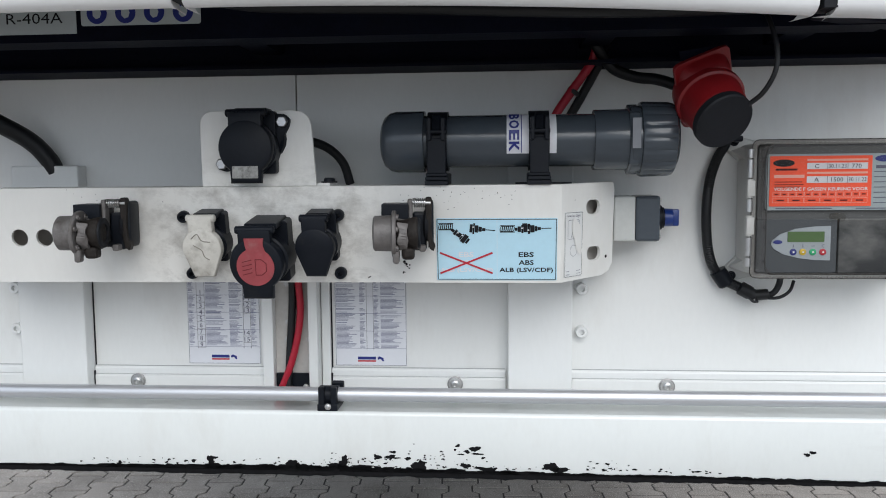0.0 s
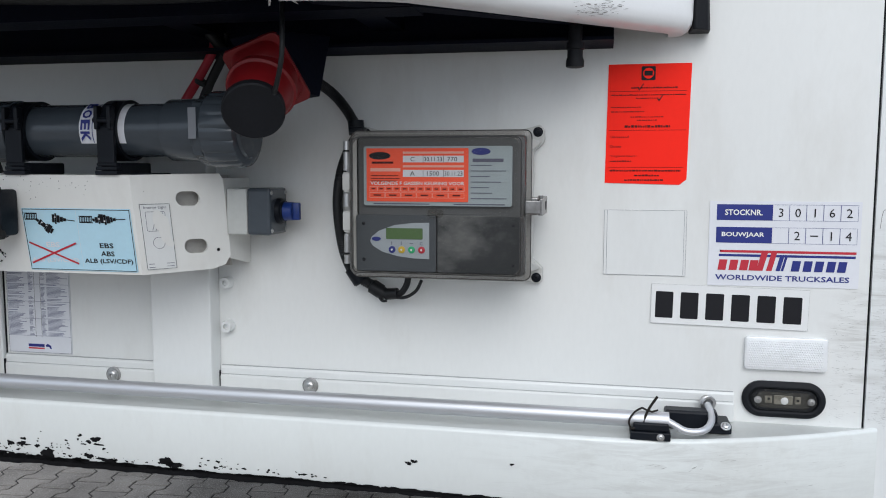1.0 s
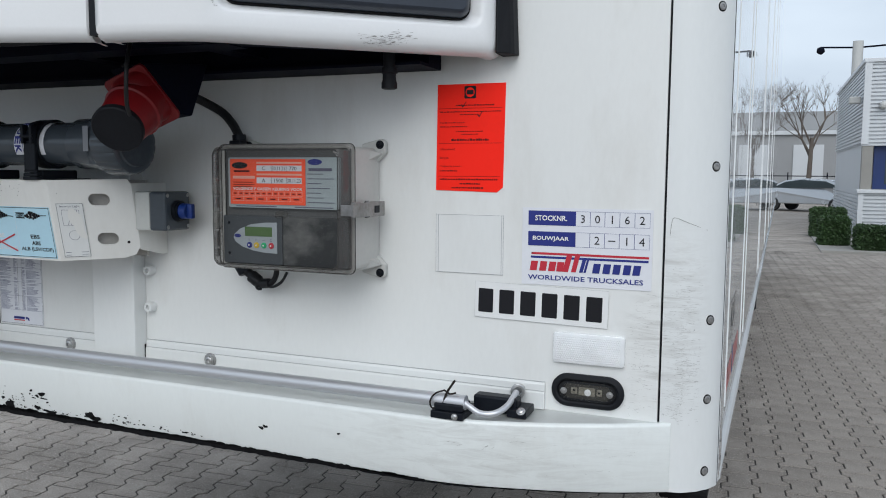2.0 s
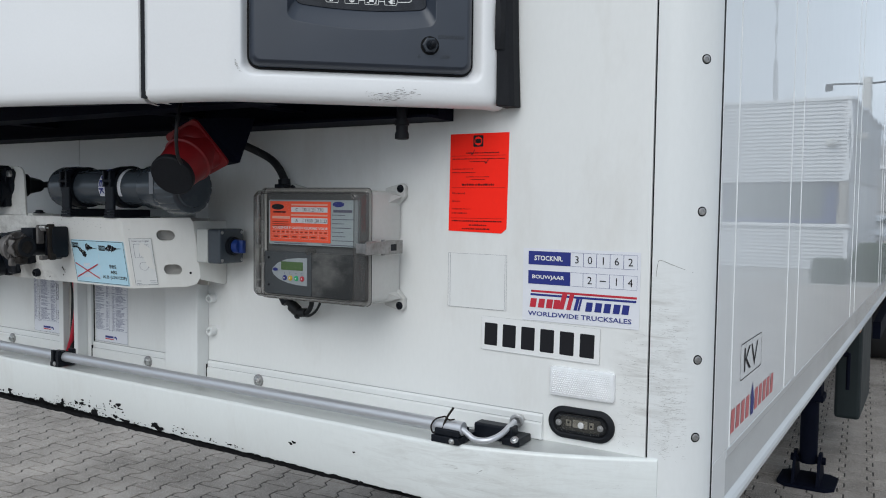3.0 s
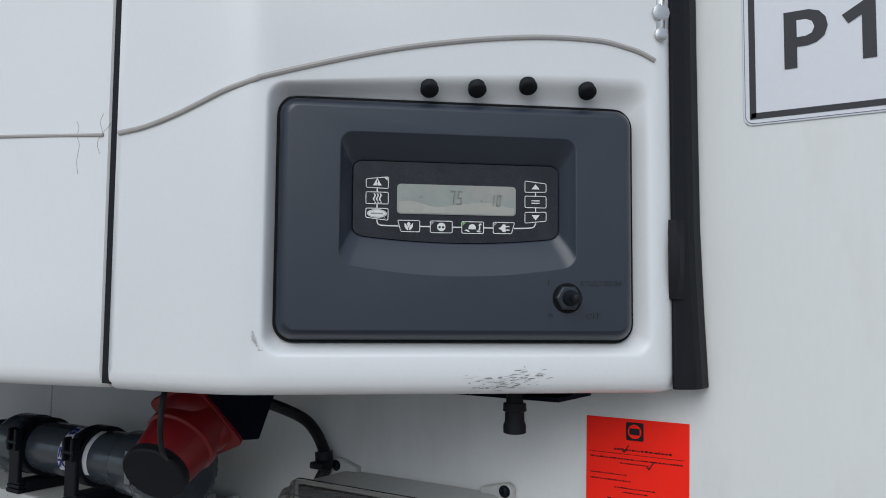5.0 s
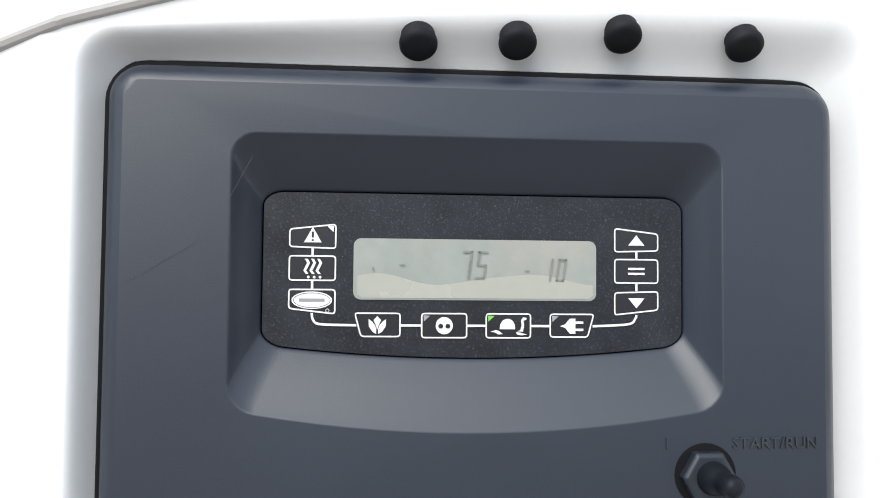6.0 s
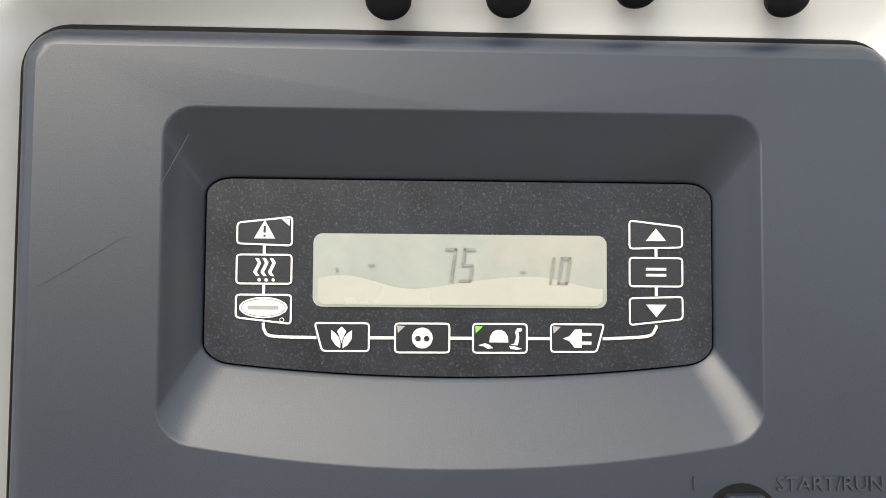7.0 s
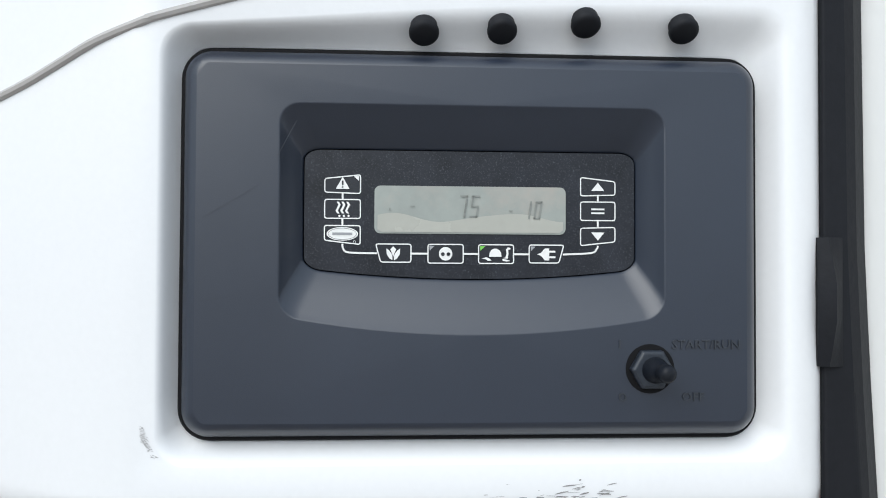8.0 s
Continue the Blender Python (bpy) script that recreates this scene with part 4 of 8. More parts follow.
for s, zz, ww in (("EBS", 0.0325, 0.018), ("ABS", 0.0225, 0.018), ("ALB (LSV/CDF)", 0.0125, 0.064)):
    text("pale_word", P, s, 0.0355, zz, 0.0068, PAPER, eb, ww, 0.0014, bold=0.03)
bm = bmesh.new()
for (a, b), (c, d) in (((0.004, 0.035), (0.067, 0.009)), ((0.004, 0.009), (0.067, 0.035))):
    q = Vector((c - a, d - b)).normalized()
    nx, ny = -q.y * 0.0011, q.x * 0.0011
    flat(bm, P, [(a - nx, b - ny), (c - nx, d - ny), (c + nx, d + ny), (a + nx, b + ny)], 0.0017 if b > d else 0.0019)
part("red_cross", bm, INKRED, eb)


def coil(bm, x, z, count, step, rx, rz):
    """A stretched coil lead drawn in thick strokes."""
    for i in range(count):
        ring = [(x + step * i + rx * math.cos(a) + 0.0006 * math.sin(a), z + rz * math.sin(a)) for a in [0.349 * n for n in range(18)]]
        outline(bm, P, ring, 0.0009, 0.0014)
    bars(bm, P, [(x - rx, z - rz - 0.0004, x + step * count, z - rz + 0.0006), (x - rx, z + rz - 0.0006, x + step * count, z + rz + 0.0004)], 0.0015)


def plug_shape(bm, x, z, ux, uz, steps):
    """A plug in outline: blocks along a slanting axis, each with its length and half height."""
    at = 0.0
    for length, half in steps:
        corners = [(at, -half), (at + length, -half), (at + length, half), (at, half)]
        flat(bm, P, [(x + a * ux - b * uz, z + a * uz + b * ux) for a, b in corners], 0.0016)
        at += length + 0.0003


bm = bmesh.new()
coil(bm, 0.0045, 0.0675, 7, 0.0023, 0.0018, 0.0040)
plug_shape(bm, 0.0185, 0.0640, 0.79, -0.61, ((0.004, 0.0018), (0.003, 0.0036), (0.006, 0.0028), (0.002, 0.0042), (0.0055, 0.0055), (0.003, 0.0034)))
plug_shape(bm, 0.0400, 0.0655, 1.0, -0.10, ((0.0035, 0.0050), (0.002, 0.0066), (0.004, 0.0044), (0.004, 0.0030), (0.004, 0.0018), (0.011, 0.0005)))
part("coupling_drawing", bm, INKBLACK, eb)
bm = bmesh.new()
coil(bm, 0.0775, 0.0645, 7, 0.0023, 0.0018, 0.0040)
plug_shape(bm, 0.0935, 0.0640, 1.0, 0.03, ((0.003, 0.0018), (0.004, 0.0034), (0.002, 0.0050), (0.005, 0.0040), (0.0025, 0.0062), (0.005, 0.0044), (0.003, 0.0030), (0.004, 0.0018), (0.012, 0.0005)))
plug_shape(bm, 0.1020, 0.0690, 1.0, 0.0, ((0.006, 0.0022), (0.003, 0.0014)))
part("coupling_drawing", bm, INKBLACK, eb)
bm = bmesh.new()
for x, z in ((0.0245, 0.0595), (0.0300, 0.0560), (0.0430, 0.0665), (0.1010, 0.0650), (0.1080, 0.0625)):
    flat(bm, P, [(x, z), (x + 0.0022, z - 0.0004), (x + 0.0026, z + 0.0011), (x + 0.0006, z + 0.0014)], 0.0020)
part("drawing_highlight", bm, PAPER, eb)

# interior light label on the bevelled end
il = thing("light_label", (0.155, -0.13, 1.395), "white interior light diagram label, worn", "sticker")
P2 = Plane(ENDP.at(0.006, 1.3965, 0), ENDP.u * 1.06, ENDP.v * 1.06, ENDP.n)
part("label_film", plate(bmesh.new(), P2, 0, 0, 0.036, 0.0785, 0.0003, 0.0009, 0.001), WHITE, il)
part("border", outline(bmesh.new(), P2, [(0.0006, 0.0006), (0.0354, 0.0006), (0.0354, 0.0779), (0.0006, 0.0779)], 0.0006, 0.0013), INKBLACK, il)
text("title", P2, "Interior Light", 0.018, 0.0735, 0.0038, INKGREY, il, 0.026, 0.0013)
bm = bmesh.new()
outline(bm, P2, rrect(0.006, 0.046, 0.029, 0.069, 0.002), 0.0004, 0.0013)
for a in range(4):
    flat(bm, P2, [(0.012 + a * 0.004, 0.047), (0.0125 + a * 0.004, 0.047), (0.0205 + a * 0.002, 0.068), (0.02 + a * 0.002, 0.068)], 0.0014)
outline(bm, P2, oval(0.018, 0.032, 0.007, 0.007, 20), 0.0004, 0.0013)
bars(bm, P2, [(0.003, 0.007, 0.010, 0.0076), (0.003, 0.003, 0.010, 0.0036), (0.024, 0.007, 0.033, 0.0076), (0.024, 0.0035, 0.033, 0.004)], 0.0013)
part("diagram", bm, INKGREY, il)
bm = bmesh.new()
flat(bm, P2, [(0.016, 0.070), (0.021, 0.071), (0.026, 0.066), (0.031, 0.061), (0.033, 0.050), (0.032, 0.038), (0.036, 0.031), (0.033, 0.026), (0.026, 0.029), (0.0215, 0.036), (0.019, 0.046), (0.015, 0.051), (0.0135, 0.062)], 0.0018)
part("worn_patch", bm, BARPAINT, il, "rubbed bare patch across the diagram")


# ---- sockets ----
def socket(cx, cz, w, h, body_mat, cap_mat, depth, label, insert=None, wall_y=None, cap_t=0.009, taper=(-54, 0.56)):
    """A trailer socket: mounting box, round body, hinged spring cover with a pull tab."""
    P = Plane((cx, wall_y, cz), (1, 0, 0), (0, 0, 1), (0, -1, 0)) if wall_y else Plane(FACE.at(cx, cz), FACE.u, FACE.v, FACE.n)
    t = thing("trailer_socket", P.o, label, "socket", "trailer sockets")
    r = w / 2
    part("base", plate(bmesh.new(), P, -r * 0.62, -r * 1.0, r * 0.95, h * 0.5, 0, depth * 0.45, 0.004, 0.001), SOCKETBLACK, t, "black moulded base")
    b = bmesh.new()
    turned(b, P.at(0.002, -0.002, 0), P.n, [(0, r * 1.0), (depth * 0.75, r * 0.98), (depth * 0.78, r * 0.9), (depth, r * 0.9)], 30)
    part("body", b, SOCKETBLACK, t, "", True)
    # cover: a disc drawn out to a tapered tab, with a hinge block above
    pts = []
    lo = taper[0]
    for i in range(31):
        a = radians(lo + (180 - 2 * lo) * i / 30)
        x, y = r * math.cos(a), -0.002 + r * math.sin(a)
        pts.append((math.copysign(min(abs(x), r * 0.66), x) if y > r * 0.72 else x, y))
    pts += [(-r * taper[1], -h * 0.52), (r * taper[1], -h * 0.52)]
    bm = bmesh.new()
    loops(bm, [[P.at(x * k, y * k if y > 0 else y * k, ww) for x, y in pts] for k, ww in ((1.0, depth), (1.0, depth + cap_t * 0.6), (0.96, depth + cap_t * 0.9), (0.9, depth + cap_t))])
    part("cover", bm, cap_mat, t, "", True)
    b = bmesh.new()
    rod(b, P.at(-r * 0.72, h * 0.46, depth + 0.002), P.at(r * 0.72, h * 0.46, depth + 0.002), 0.0048, c=0.001)
    plate(b, P, -r * 0.6, r * 0.55, r * 0.6, h * 0.47, depth - 0.002, depth + cap_t * 0.9, 0.002, 0.001)
    part("hinge", b, cap_mat, t, "", True)
    b = bmesh.new()
    plate(b, P, -r * 0.45, h * 0.44, r * 0.75, h * 0.53, 0, depth * 0.9, 0.002)
    part("hinge_arm", b, SOCKETBLACK, t)
    if insert:
        insert(t, P, r, h, depth + cap_t)
    return t, P, r


def white_relief(t, P, r, h, w):
    bm = bmesh.new()
    for pts in ([(-0.012, 0.010), (-0.004, 0.016), (0.001, 0.008), (0.012, 0.006)], [(-0.010, 0.002), (0.0, -0.004), (0.003, -0.012), (0.009, -0.016)]):
        hose(bm, [P.at(x, y, w + 0.0002) for x, y in pts], 0.0006, 5, 6)
    part("relief_mark", bm, RELIEFGRIME, t, "grimy moulded relief", True)


def red_insert(t, P, r, h, w):
    pts = [(0.70 * r * math.cos(radians(a)), -0.004 + 0.70 * r * math.sin(radians(a))) for a in range(-245, 66, 12)]
    pts += [(0.33 * r, 0.66 * r), (0.36 * r, h * 0.36), (-0.36 * r, h * 0.36), (-0.33 * r, 0.66 * r)]
    bm = bmesh.new()
    loops(bm, [[P.at(x, y, w - 0.001) for x, y in pts], [P.at(x, y, w + 0.0012) for x, y in pts]])
    part("red_insert", bm, SOCKETRED, t, "red cover insert with a headlamp symbol")
    bm = bmesh.new()
    outline(bm, P, [(0.0, 0.006), (0.0, -0.014), (0.008, -0.014), (0.014, -0.009), (0.014, 0.001), (0.008, 0.006)], 0.0011, w + 0.0018)
    for k in range(4):
        flat(bm, P, [(-0.016, -0.014 + 0.0052 * k), (-0.004, -0.011 + 0.0052 * k), (-0.004, -0.010 + 0.0052 * k), (-0.016, -0.013 + 0.0052 * k)], w + 0.0018)
    part("lamp_symbol", bm, material("faded_dark_red", (0.15, 0.026, 0.030), 0.55, var=0.2, size=90, spec=0.2), t)


def grey_label(t, P, r, h, w):
    part("rating_label", plate(bmesh.new(), P, -0.016, -h * 0.45, 0.016, -h * 0.28, w - 0.0005, w + 0.0008, 0.001), WORNLABEL, t, "small worn grey rating label")


socket(-0.3005, 1.4475, 0.050, 0.074, None, SOCKETWHITE, 0.030, "dirty white trailer socket with a hinged cover", white_relief, taper=(-15, 0.5))
socket(-0.2270, 1.4328, 0.066, 0.086, None, SOCKETBLACK, 0.052, "black trailer socket with a red lamp insert in its cover", red_insert)
socket(-0.1598, 1.4475, 0.049, 0.073, None, SOCKETBLACK, 0.030, "black trailer socket with a closed hinged cover", taper=(-12, 0.5))

# upper socket on its own bracket
brk = thing("socket_bracket", (-0.24, -0.13, 1.514), "white upright bracket plate standing on the bar", "bracket")
YK = -0.159
PB = Plane((0, YK, 0), (1, 0, 0), (0, 0, 1), (0, -1, 0))
pts = [(-0.3109, 1.5145), (-0.1639, 1.5145)] + [(x, z) for x, z in ((-0.1679, 1.575), (-0.1694, 1.592), (-0.1729, 1.601), (-0.1814, 1.6075), (-0.1924, 1.609), (-0.2954, 1.609), (-0.3034, 1.6075), (-0.3094, 1.602), (-0.3119, 1.595))]
part("upright", slab(bmesh.new(), PB, pts, -0.004, 0), BARPAINT, brk, bevel=0.0008)
part("foot", cube(-0.3109, -0.148, YK + 0.004, YK + 0.045, BZ1, BZ1 + 0.004), BARPAINT, brk)
screw(brk, (-0.152, YK + 0.02, BZ1 + 0.004), (0, 0, 1), 0.007, "bolt", SOCKETBLACK)
socket(-0.2439, 1.5640, 0.0680, 0.0875, None, SOCKETBLACK, 0.025, "black trailer socket on the upright bracket, cover closed", grey_label, YK)
usk = bmesh.new()
slab(usk, PB, [(-0.2294, 1.604), (-0.2014, 1.604), (-0.1944, 1.597), (-0.1964, 1.588), (-0.2194, 1.545), (-0.2774, 1.533), (-0.2874, 1.536), (-0.2874, 1.547)], 0.0002, 0.006)
part("socket_flange", usk, SOCKETBLACK, brk, "black flange with two bolts", bevel=0.001)
for x, z in ((-0.2039, 1.594), (-0.2819, 1.5425)):
    b = bmesh.new()
    turned(b, (x, YK - 0.006, z), (0, -1, 0), [(0, 0.0072), (0.005, 0.0072), (0.006, 0.006)], 6)
    part("hex_bolt", b, STEEL, brk, "bright hexagon bolt")
b = bmesh.new()
turned(b, (-0.228, YK + 0.002, 1.573), (0.32, 1, 0), [(0, 0.027), (0.016, 0.027), (0.018, 0.024), (0.036, 0.022), (0.040, 0.017), (0.060, 0.012), (0.064, 0.009)], 20)
part("cable_gland", b, SOCKETBLACK, brk, "tapered black rubber boot", True)
bm = bmesh.new()
hose(bm, [(-0.212, YK + 0.055, 1.573), (-0.198, -0.085, 1.575), (-0.172, -0.062, 1.566), (-0.152, -0.050, 1.545), (-0.143, -0.045, 1.515)], 0.0062)
part("tail_cable", bm, CABLE, brk, "", True)


# ---- air coupling heads ----
TAU = 2 * math.pi


def coupling(sx, cz):
    """A cast coupling turned sideways, its spring-loaded flap held off the mouth."""
    yb = bar_y(cz)
    t = thing("air_coupling", (sx + 0.03, yb, cz), "weathered cast metal air coupling with a sprung black flap", "coupling", "air couplings")
    yc = yb - 0.082
    a = Vector((0.995, 0.0998, 0))
    up = Vector((0, 0, 1))
    front = Vector((0.0998, -0.995, 0))
    s = Vector((sx, yc, cz))

    def at(along, fwd, high):
        return s + a * along + front * fwd + up * high

    def block(x0, x1, f0, f1, h0, h1, name, mat, label="", c=0.0012):
        m = Matrix.Translation(at((x0 + x1) / 2, (f0 + f1) / 2, (h0 + h1) / 2)) @ a.to_track_quat("X", "Z").to_matrix().to_4x4()
        bb = bmesh.new()
        bmesh.ops.create_cube(bb, size=1, matrix=m @ Matrix.Diagonal((x1 - x0, f1 - f0, h1 - h0, 1)))
        return part(name, bb, mat, t, label, bevel=c)

    b = bmesh.new()
    rod(b, (sx + 0.022, yb + 0.002, cz - 0.004), (sx + 0.018, yc, cz - 0.002), 0.0145, c=0.002)
    turned(b, (sx + 0.022, yb, cz - 0.004), (0, -1, 0), [(0, 0.022), (0.008, 0.022), (0.010, 0.019), (0.022, 0.0185)], 6)
    part("stem", b, SOCKETBLACK, t, "dark threaded stem with a hexagon nut")
    # round housing, the wide flange on it and the narrower snout with its mouth
    b = bmesh.new()
    turned(b, s, a, [(-0.005, 0.011), (-0.0044, 0.0180), (-0.0025, 0.0203), (0.016, 0.0207), (0.0175, 0.0212)], 36)
    part("body", b, CASTMETAL, t, "", True)
    b = bmesh.new()
    rings = []
    for x, r in ((0.0165, 0.019), (0.0168, 0.0255), (0.0180, 0.0272), (0.0210, 0.0272), (0.0220, 0.0262), (0.0222, 0.016)):
        rings.append([s + a * x + (front * math.cos(q) + up * (math.sin(q) - 0.05)) * r * (1 + 0.035 * math.cos(3 * q + 0.6) + 0.012 * math.sin(7 * q)) for q in [TAU * n / 40 for n in range(40)]])
    loops(b, rings)
    part("flange", b, CASTMETAL, t, "worn cast flange with bolts", True)
    b = bmesh.new()
    rings = []
    for x, r in ((0.020, 0.0145), (0.0255, 0.0148), (0.030, 0.0155), (0.036, 0.0172), (0.0425, 0.0190), (0.0455, 0.0190), (0.0468, 0.0178)):
        rings.append([s + a * x + (front * math.cos(q) + up * math.sin(q)) * r * (1 + 0.020 * math.sin(5 * q + 60 * x)) for q in [TAU * n / 36 for n in range(36)]])
    loops(b, rings)
    part("snout", b, RUSTY, t, "dark grimy snout casting", True)
    b = bmesh.new()
    turned(b, s + a * 0.0465, a, [(0, 0.0180), (0.0022, 0.0177), (0.0032, 0.0160), (0.0026, 0.0112), (-0.014, 0.0100), (-0.014, 0.0)], 30)
    part("rubber_seal", b, BLACKGAP, t, "black rubber seal ring", True)
    for q in (18, 62, 118, 165, 212, 262, 318):
        b = bmesh.new()
        d = front * math.cos(radians(q)) + up * (math.sin(radians(q)) - 0.05)
        turned(b, s + a * 0.0215 + d * 0.0222, a, [(0, 0.0034), (0.0026, 0.0033), (0.0030, 0.0026), (0.0022, 0.0016), (0.001, 0.0013)], 10)
        part("flange_bolt", b, CASTMETAL, t, "", True)
    # claws: curved lugs gripping round the snout, front and back
    for base, lo, hi in ((0, -66, 40), (180, -50, 40)):
        b = bmesh.new()
        rings = []
        for k in range(13):
            q = radians(base + lo + (hi - lo) * k / 12)
            wob = 0.0012 * math.sin(k * 0.95 + base)
            d = front * math.cos(q) + up * math.sin(q)
            x0, x1 = 0.0245 + wob, 0.0345 - wob * 0.7
            rings.append([s + a * x0 + d * 0.0142, s + a * x1 + d * 0.0150, s + a * (x1 + 0.001) + d * (0.0205 + wob), s + a * (x0 - 0.0004) + d * (0.0212 - wob)])
        loops(b, rings)
        part("claw_lug", b, CASTMETAL, t, "worn claw", bevel=0.0012)
    block(0.028, 0.043, -0.006, 0.012, -0.030, -0.016, "lower_boss", RUSTY, c=0.004)
    block(0.018, 0.026, 0.004, 0.017, -0.034, -0.018, "claw_stop", CASTMETAL, c=0.003)
    block(0.048, 0.056, -0.036, -0.022, -0.024, -0.016, "flap_stop", CASTMETAL, c=0.002)
    # dark bracket behind the body
    block(0.004, 0.036, -0.066, -0.020, 0.006, 0.0330, "back_plate", SOCKETBLACK, "black back plate")
    # spring on a pin between the lug and the flap
    block(0.0345, 0.0405, -0.041, -0.026, 0.004, 0.0385, "spring_lug", CASTMETAL, c=0.0025)
    b = bmesh.new()
    pts = []
    for i in range(80):
        th = TAU * 5.5 * i / 80
        pts.append(at(0.0410 + 0.0150 * i / 80, -0.034 + 0.0048 * math.cos(th), 0.0335 + 0.0048 * math.sin(th)))
    hose(b, pts, 0.0010, 2, 6)
    part("spring", b, STEEL, t, "bright coil spring", True)
    b = bmesh.new()
    rod(b, at(0.036, -0.034, 0.0335), at(0.062, -0.034, 0.0335), 0.0026, seg=10)
    part("hinge_pin", b, STEEL, t, "", True)
    # flap: a waisted rusty arm, the dark cover behind it and its rubber pad
    b = bmesh.new()
    prof = [(0.0545, 0.036), (0.0570, 0.0405), (0.0625, 0.0405), (0.0640, 0.036), (0.0630, 0.020), (0.0625, 0.004), (0.0640, -0.010), (0.0675, -0.018), (0.0650, -0.0245), (0.0605, -0.0215), (0.0580, -0.010), (0.0575, 0.004), (0.0560, 0.020)]
    loops(b, [[at(x, f, z) for x, z in prof] for f in (-0.044, -0.032)])
    part("flap_arm", b, RUSTY, t, "rusty spring arm", bevel=0.001)
    b = bmesh.new()
    FP = Plane(s, front, up, a)
    plate(b, FP, -0.072, -0.021, -0.038, 0.036, 0.0590, 0.0655, 0.006, 0.0025)
    part("cover_flap", b, SOCKETBLACK, t, "black cover flap held open", True)
    block(0.040, 0.057, -0.066, -0.040, -0.024, 0.022, "flap_hinge_block", SOCKETBLACK, "black hinge block", c=0.003)
    b = bmesh.new()
    turned(b, at(0.059, -0.050, 0.006), -a, [(0, 0.020), (0.004, 0.019), (0.006, 0.015), (0.003, 0.011)], 24)
    part("flap_pad", b, BLACKGAP, t, "black rubber pad", True)


coupling(-0.4500, 1.462)
coupling(-0.0746, 1.4605)


# ---- hazard: the long rod in its holders above the apron ----
rodt = thing("locking_rod", (0.3, -0.085, 1.207), "long round aluminium rod lying in black holders", "rod")
bm = bmesh.new()
rod(bm, (-1.2, -0.085, 1.2255), (0.778, -0.085, 1.2275), 0.0098, seg=28)
part("tube", bm, ALU, rodt, "", True)
bm = bmesh.new()
hose(bm, [(0.775, -0.085, 1.2275), (0.786, -0.087, 1.222), (0.797, -0.088, 1.2170), (0.811, -0.087, 1.2165), (0.822, -0.080, 1.219), (0.829, -0.064, 1.224), (0.830, -0.045, 1.229), (0.829, -0.026, 1.232)], 0.0042, 8, 12)
part("handle", bm, ALU, rodt, "bent aluminium handle", True)


def rod_clip(x):
    t = thing("rod_holder", (x, -0.08, 1.206), "black plastic clip holding the rod", "clip", "rod holders")
    b = bmesh.new()
    box(b, x - 0.014, x + 0.014, -0.105 + 0.003, -0.055, 1.2072, 1.2165, 0.001)
    part("base", b, SOCKETBLACK, t)
    for s in (-1, 1):
        b = bmesh.new()
        box(b, x + s * 0.0085 - 0.004, x + s * 0.0085 + 0.004, -0.101, -0.094, 1.212, 1.24, 0.001)
        part("cheek", b, SOCKETBLACK, t)
    b = bmesh.new()
    turned(b, (x, -0.085, 1.2258), (1, 0, 0), [(-0.013, 0.0100), (-0.013, 0.0128), (0.013, 0.0128), (0.013, 0.0100)], 24)
    part("collar", b, SOCKETBLACK, t, "", True)
    box(b := bmesh.new(), x + 0.000, x + 0.017, -0.072, -0.064, 1.228, 1.241, 0.002)
    part("thumb_tab", b, SOCKETBLACK, t)
    screw(t, (x + 0.001, -0.1015, 1.2135), (0, -1, 0), 0.003)


rod_clip(-0.170)
rod_clip(-1.0)
hold = thing("rod_lock", (0.79, -0.06, 1.206), "black lock block with sprung pin at the rod end", "latch")
b = cube(0.7335, 0.7795, -0.101, -0.045, 1.2068, 1.2165, 0.0012)
part("base", b, SOCKETBLACK, hold)
b = cube(0.737, 0.7775, -0.098, -0.066, 1.2165, 1.2265, 0.002)
part("cradle", b, SOCKETBLACK, hold)
b = cube(0.776, 0.838, -0.052, -0.03, 1.2075, 1.2300, 0.003)
part("back_block", b, SOCKETBLACK, hold)
b = cube(0.826, 0.853, -0.06, -0.02, 1.2068, 1.218, 0.0015)
part("foot", b, SOCKETBLACK, hold)
screw(hold, (0.768, -0.101, 1.2115), (0, -1, 0), 0.003)
screw(hold, (0.846, -0.0595, 1.2165), (0, -0.6, 0.8), 0.004)
b = bmesh.new()
turned(b, (0.829, -0.018, 1.2325), (0.25, -0.95, 0), [(0, 0.0100), (0.004, 0.0100), (0.005, 0.0088), (0.005, 0.0060), (0.004, 0.0050), (0, 0.0050), (0, 0.0100)], 24, cap=(False, False))
turned(b, (0.829, -0.003, 1.2325), (0.0, -1, 0), [(0, 0.0065), (0.014, 0.0065), (0.015, 0.0055)], 14)
part("eye_bolt", b, STEEL, hold, "bright eye bolt", True)
b = bmesh.new()
hose(b, [(0.7475, -0.094, 1.222), (0.7535, -0.092, 1.240), (0.7640, -0.090, 1.257)], 0.0016, 6, 8)
hose(b, [(0.747, -0.085, 1.241), (0.738, -0.095, 1.238), (0.732, -0.098, 1.228), (0.735, -0.098, 1.219), (0.742, -0.096, 1.222)], 0.0012, 6, 8)
hose(b, [(0.747, -0.085, 1.241), (0.757, -0.09, 1.2385), (0.765, -0.088, 1.240)], 0.0012, 6, 8)
part("cotter_pin", b, RUSTY, hold, "rusty cotter pin", True)

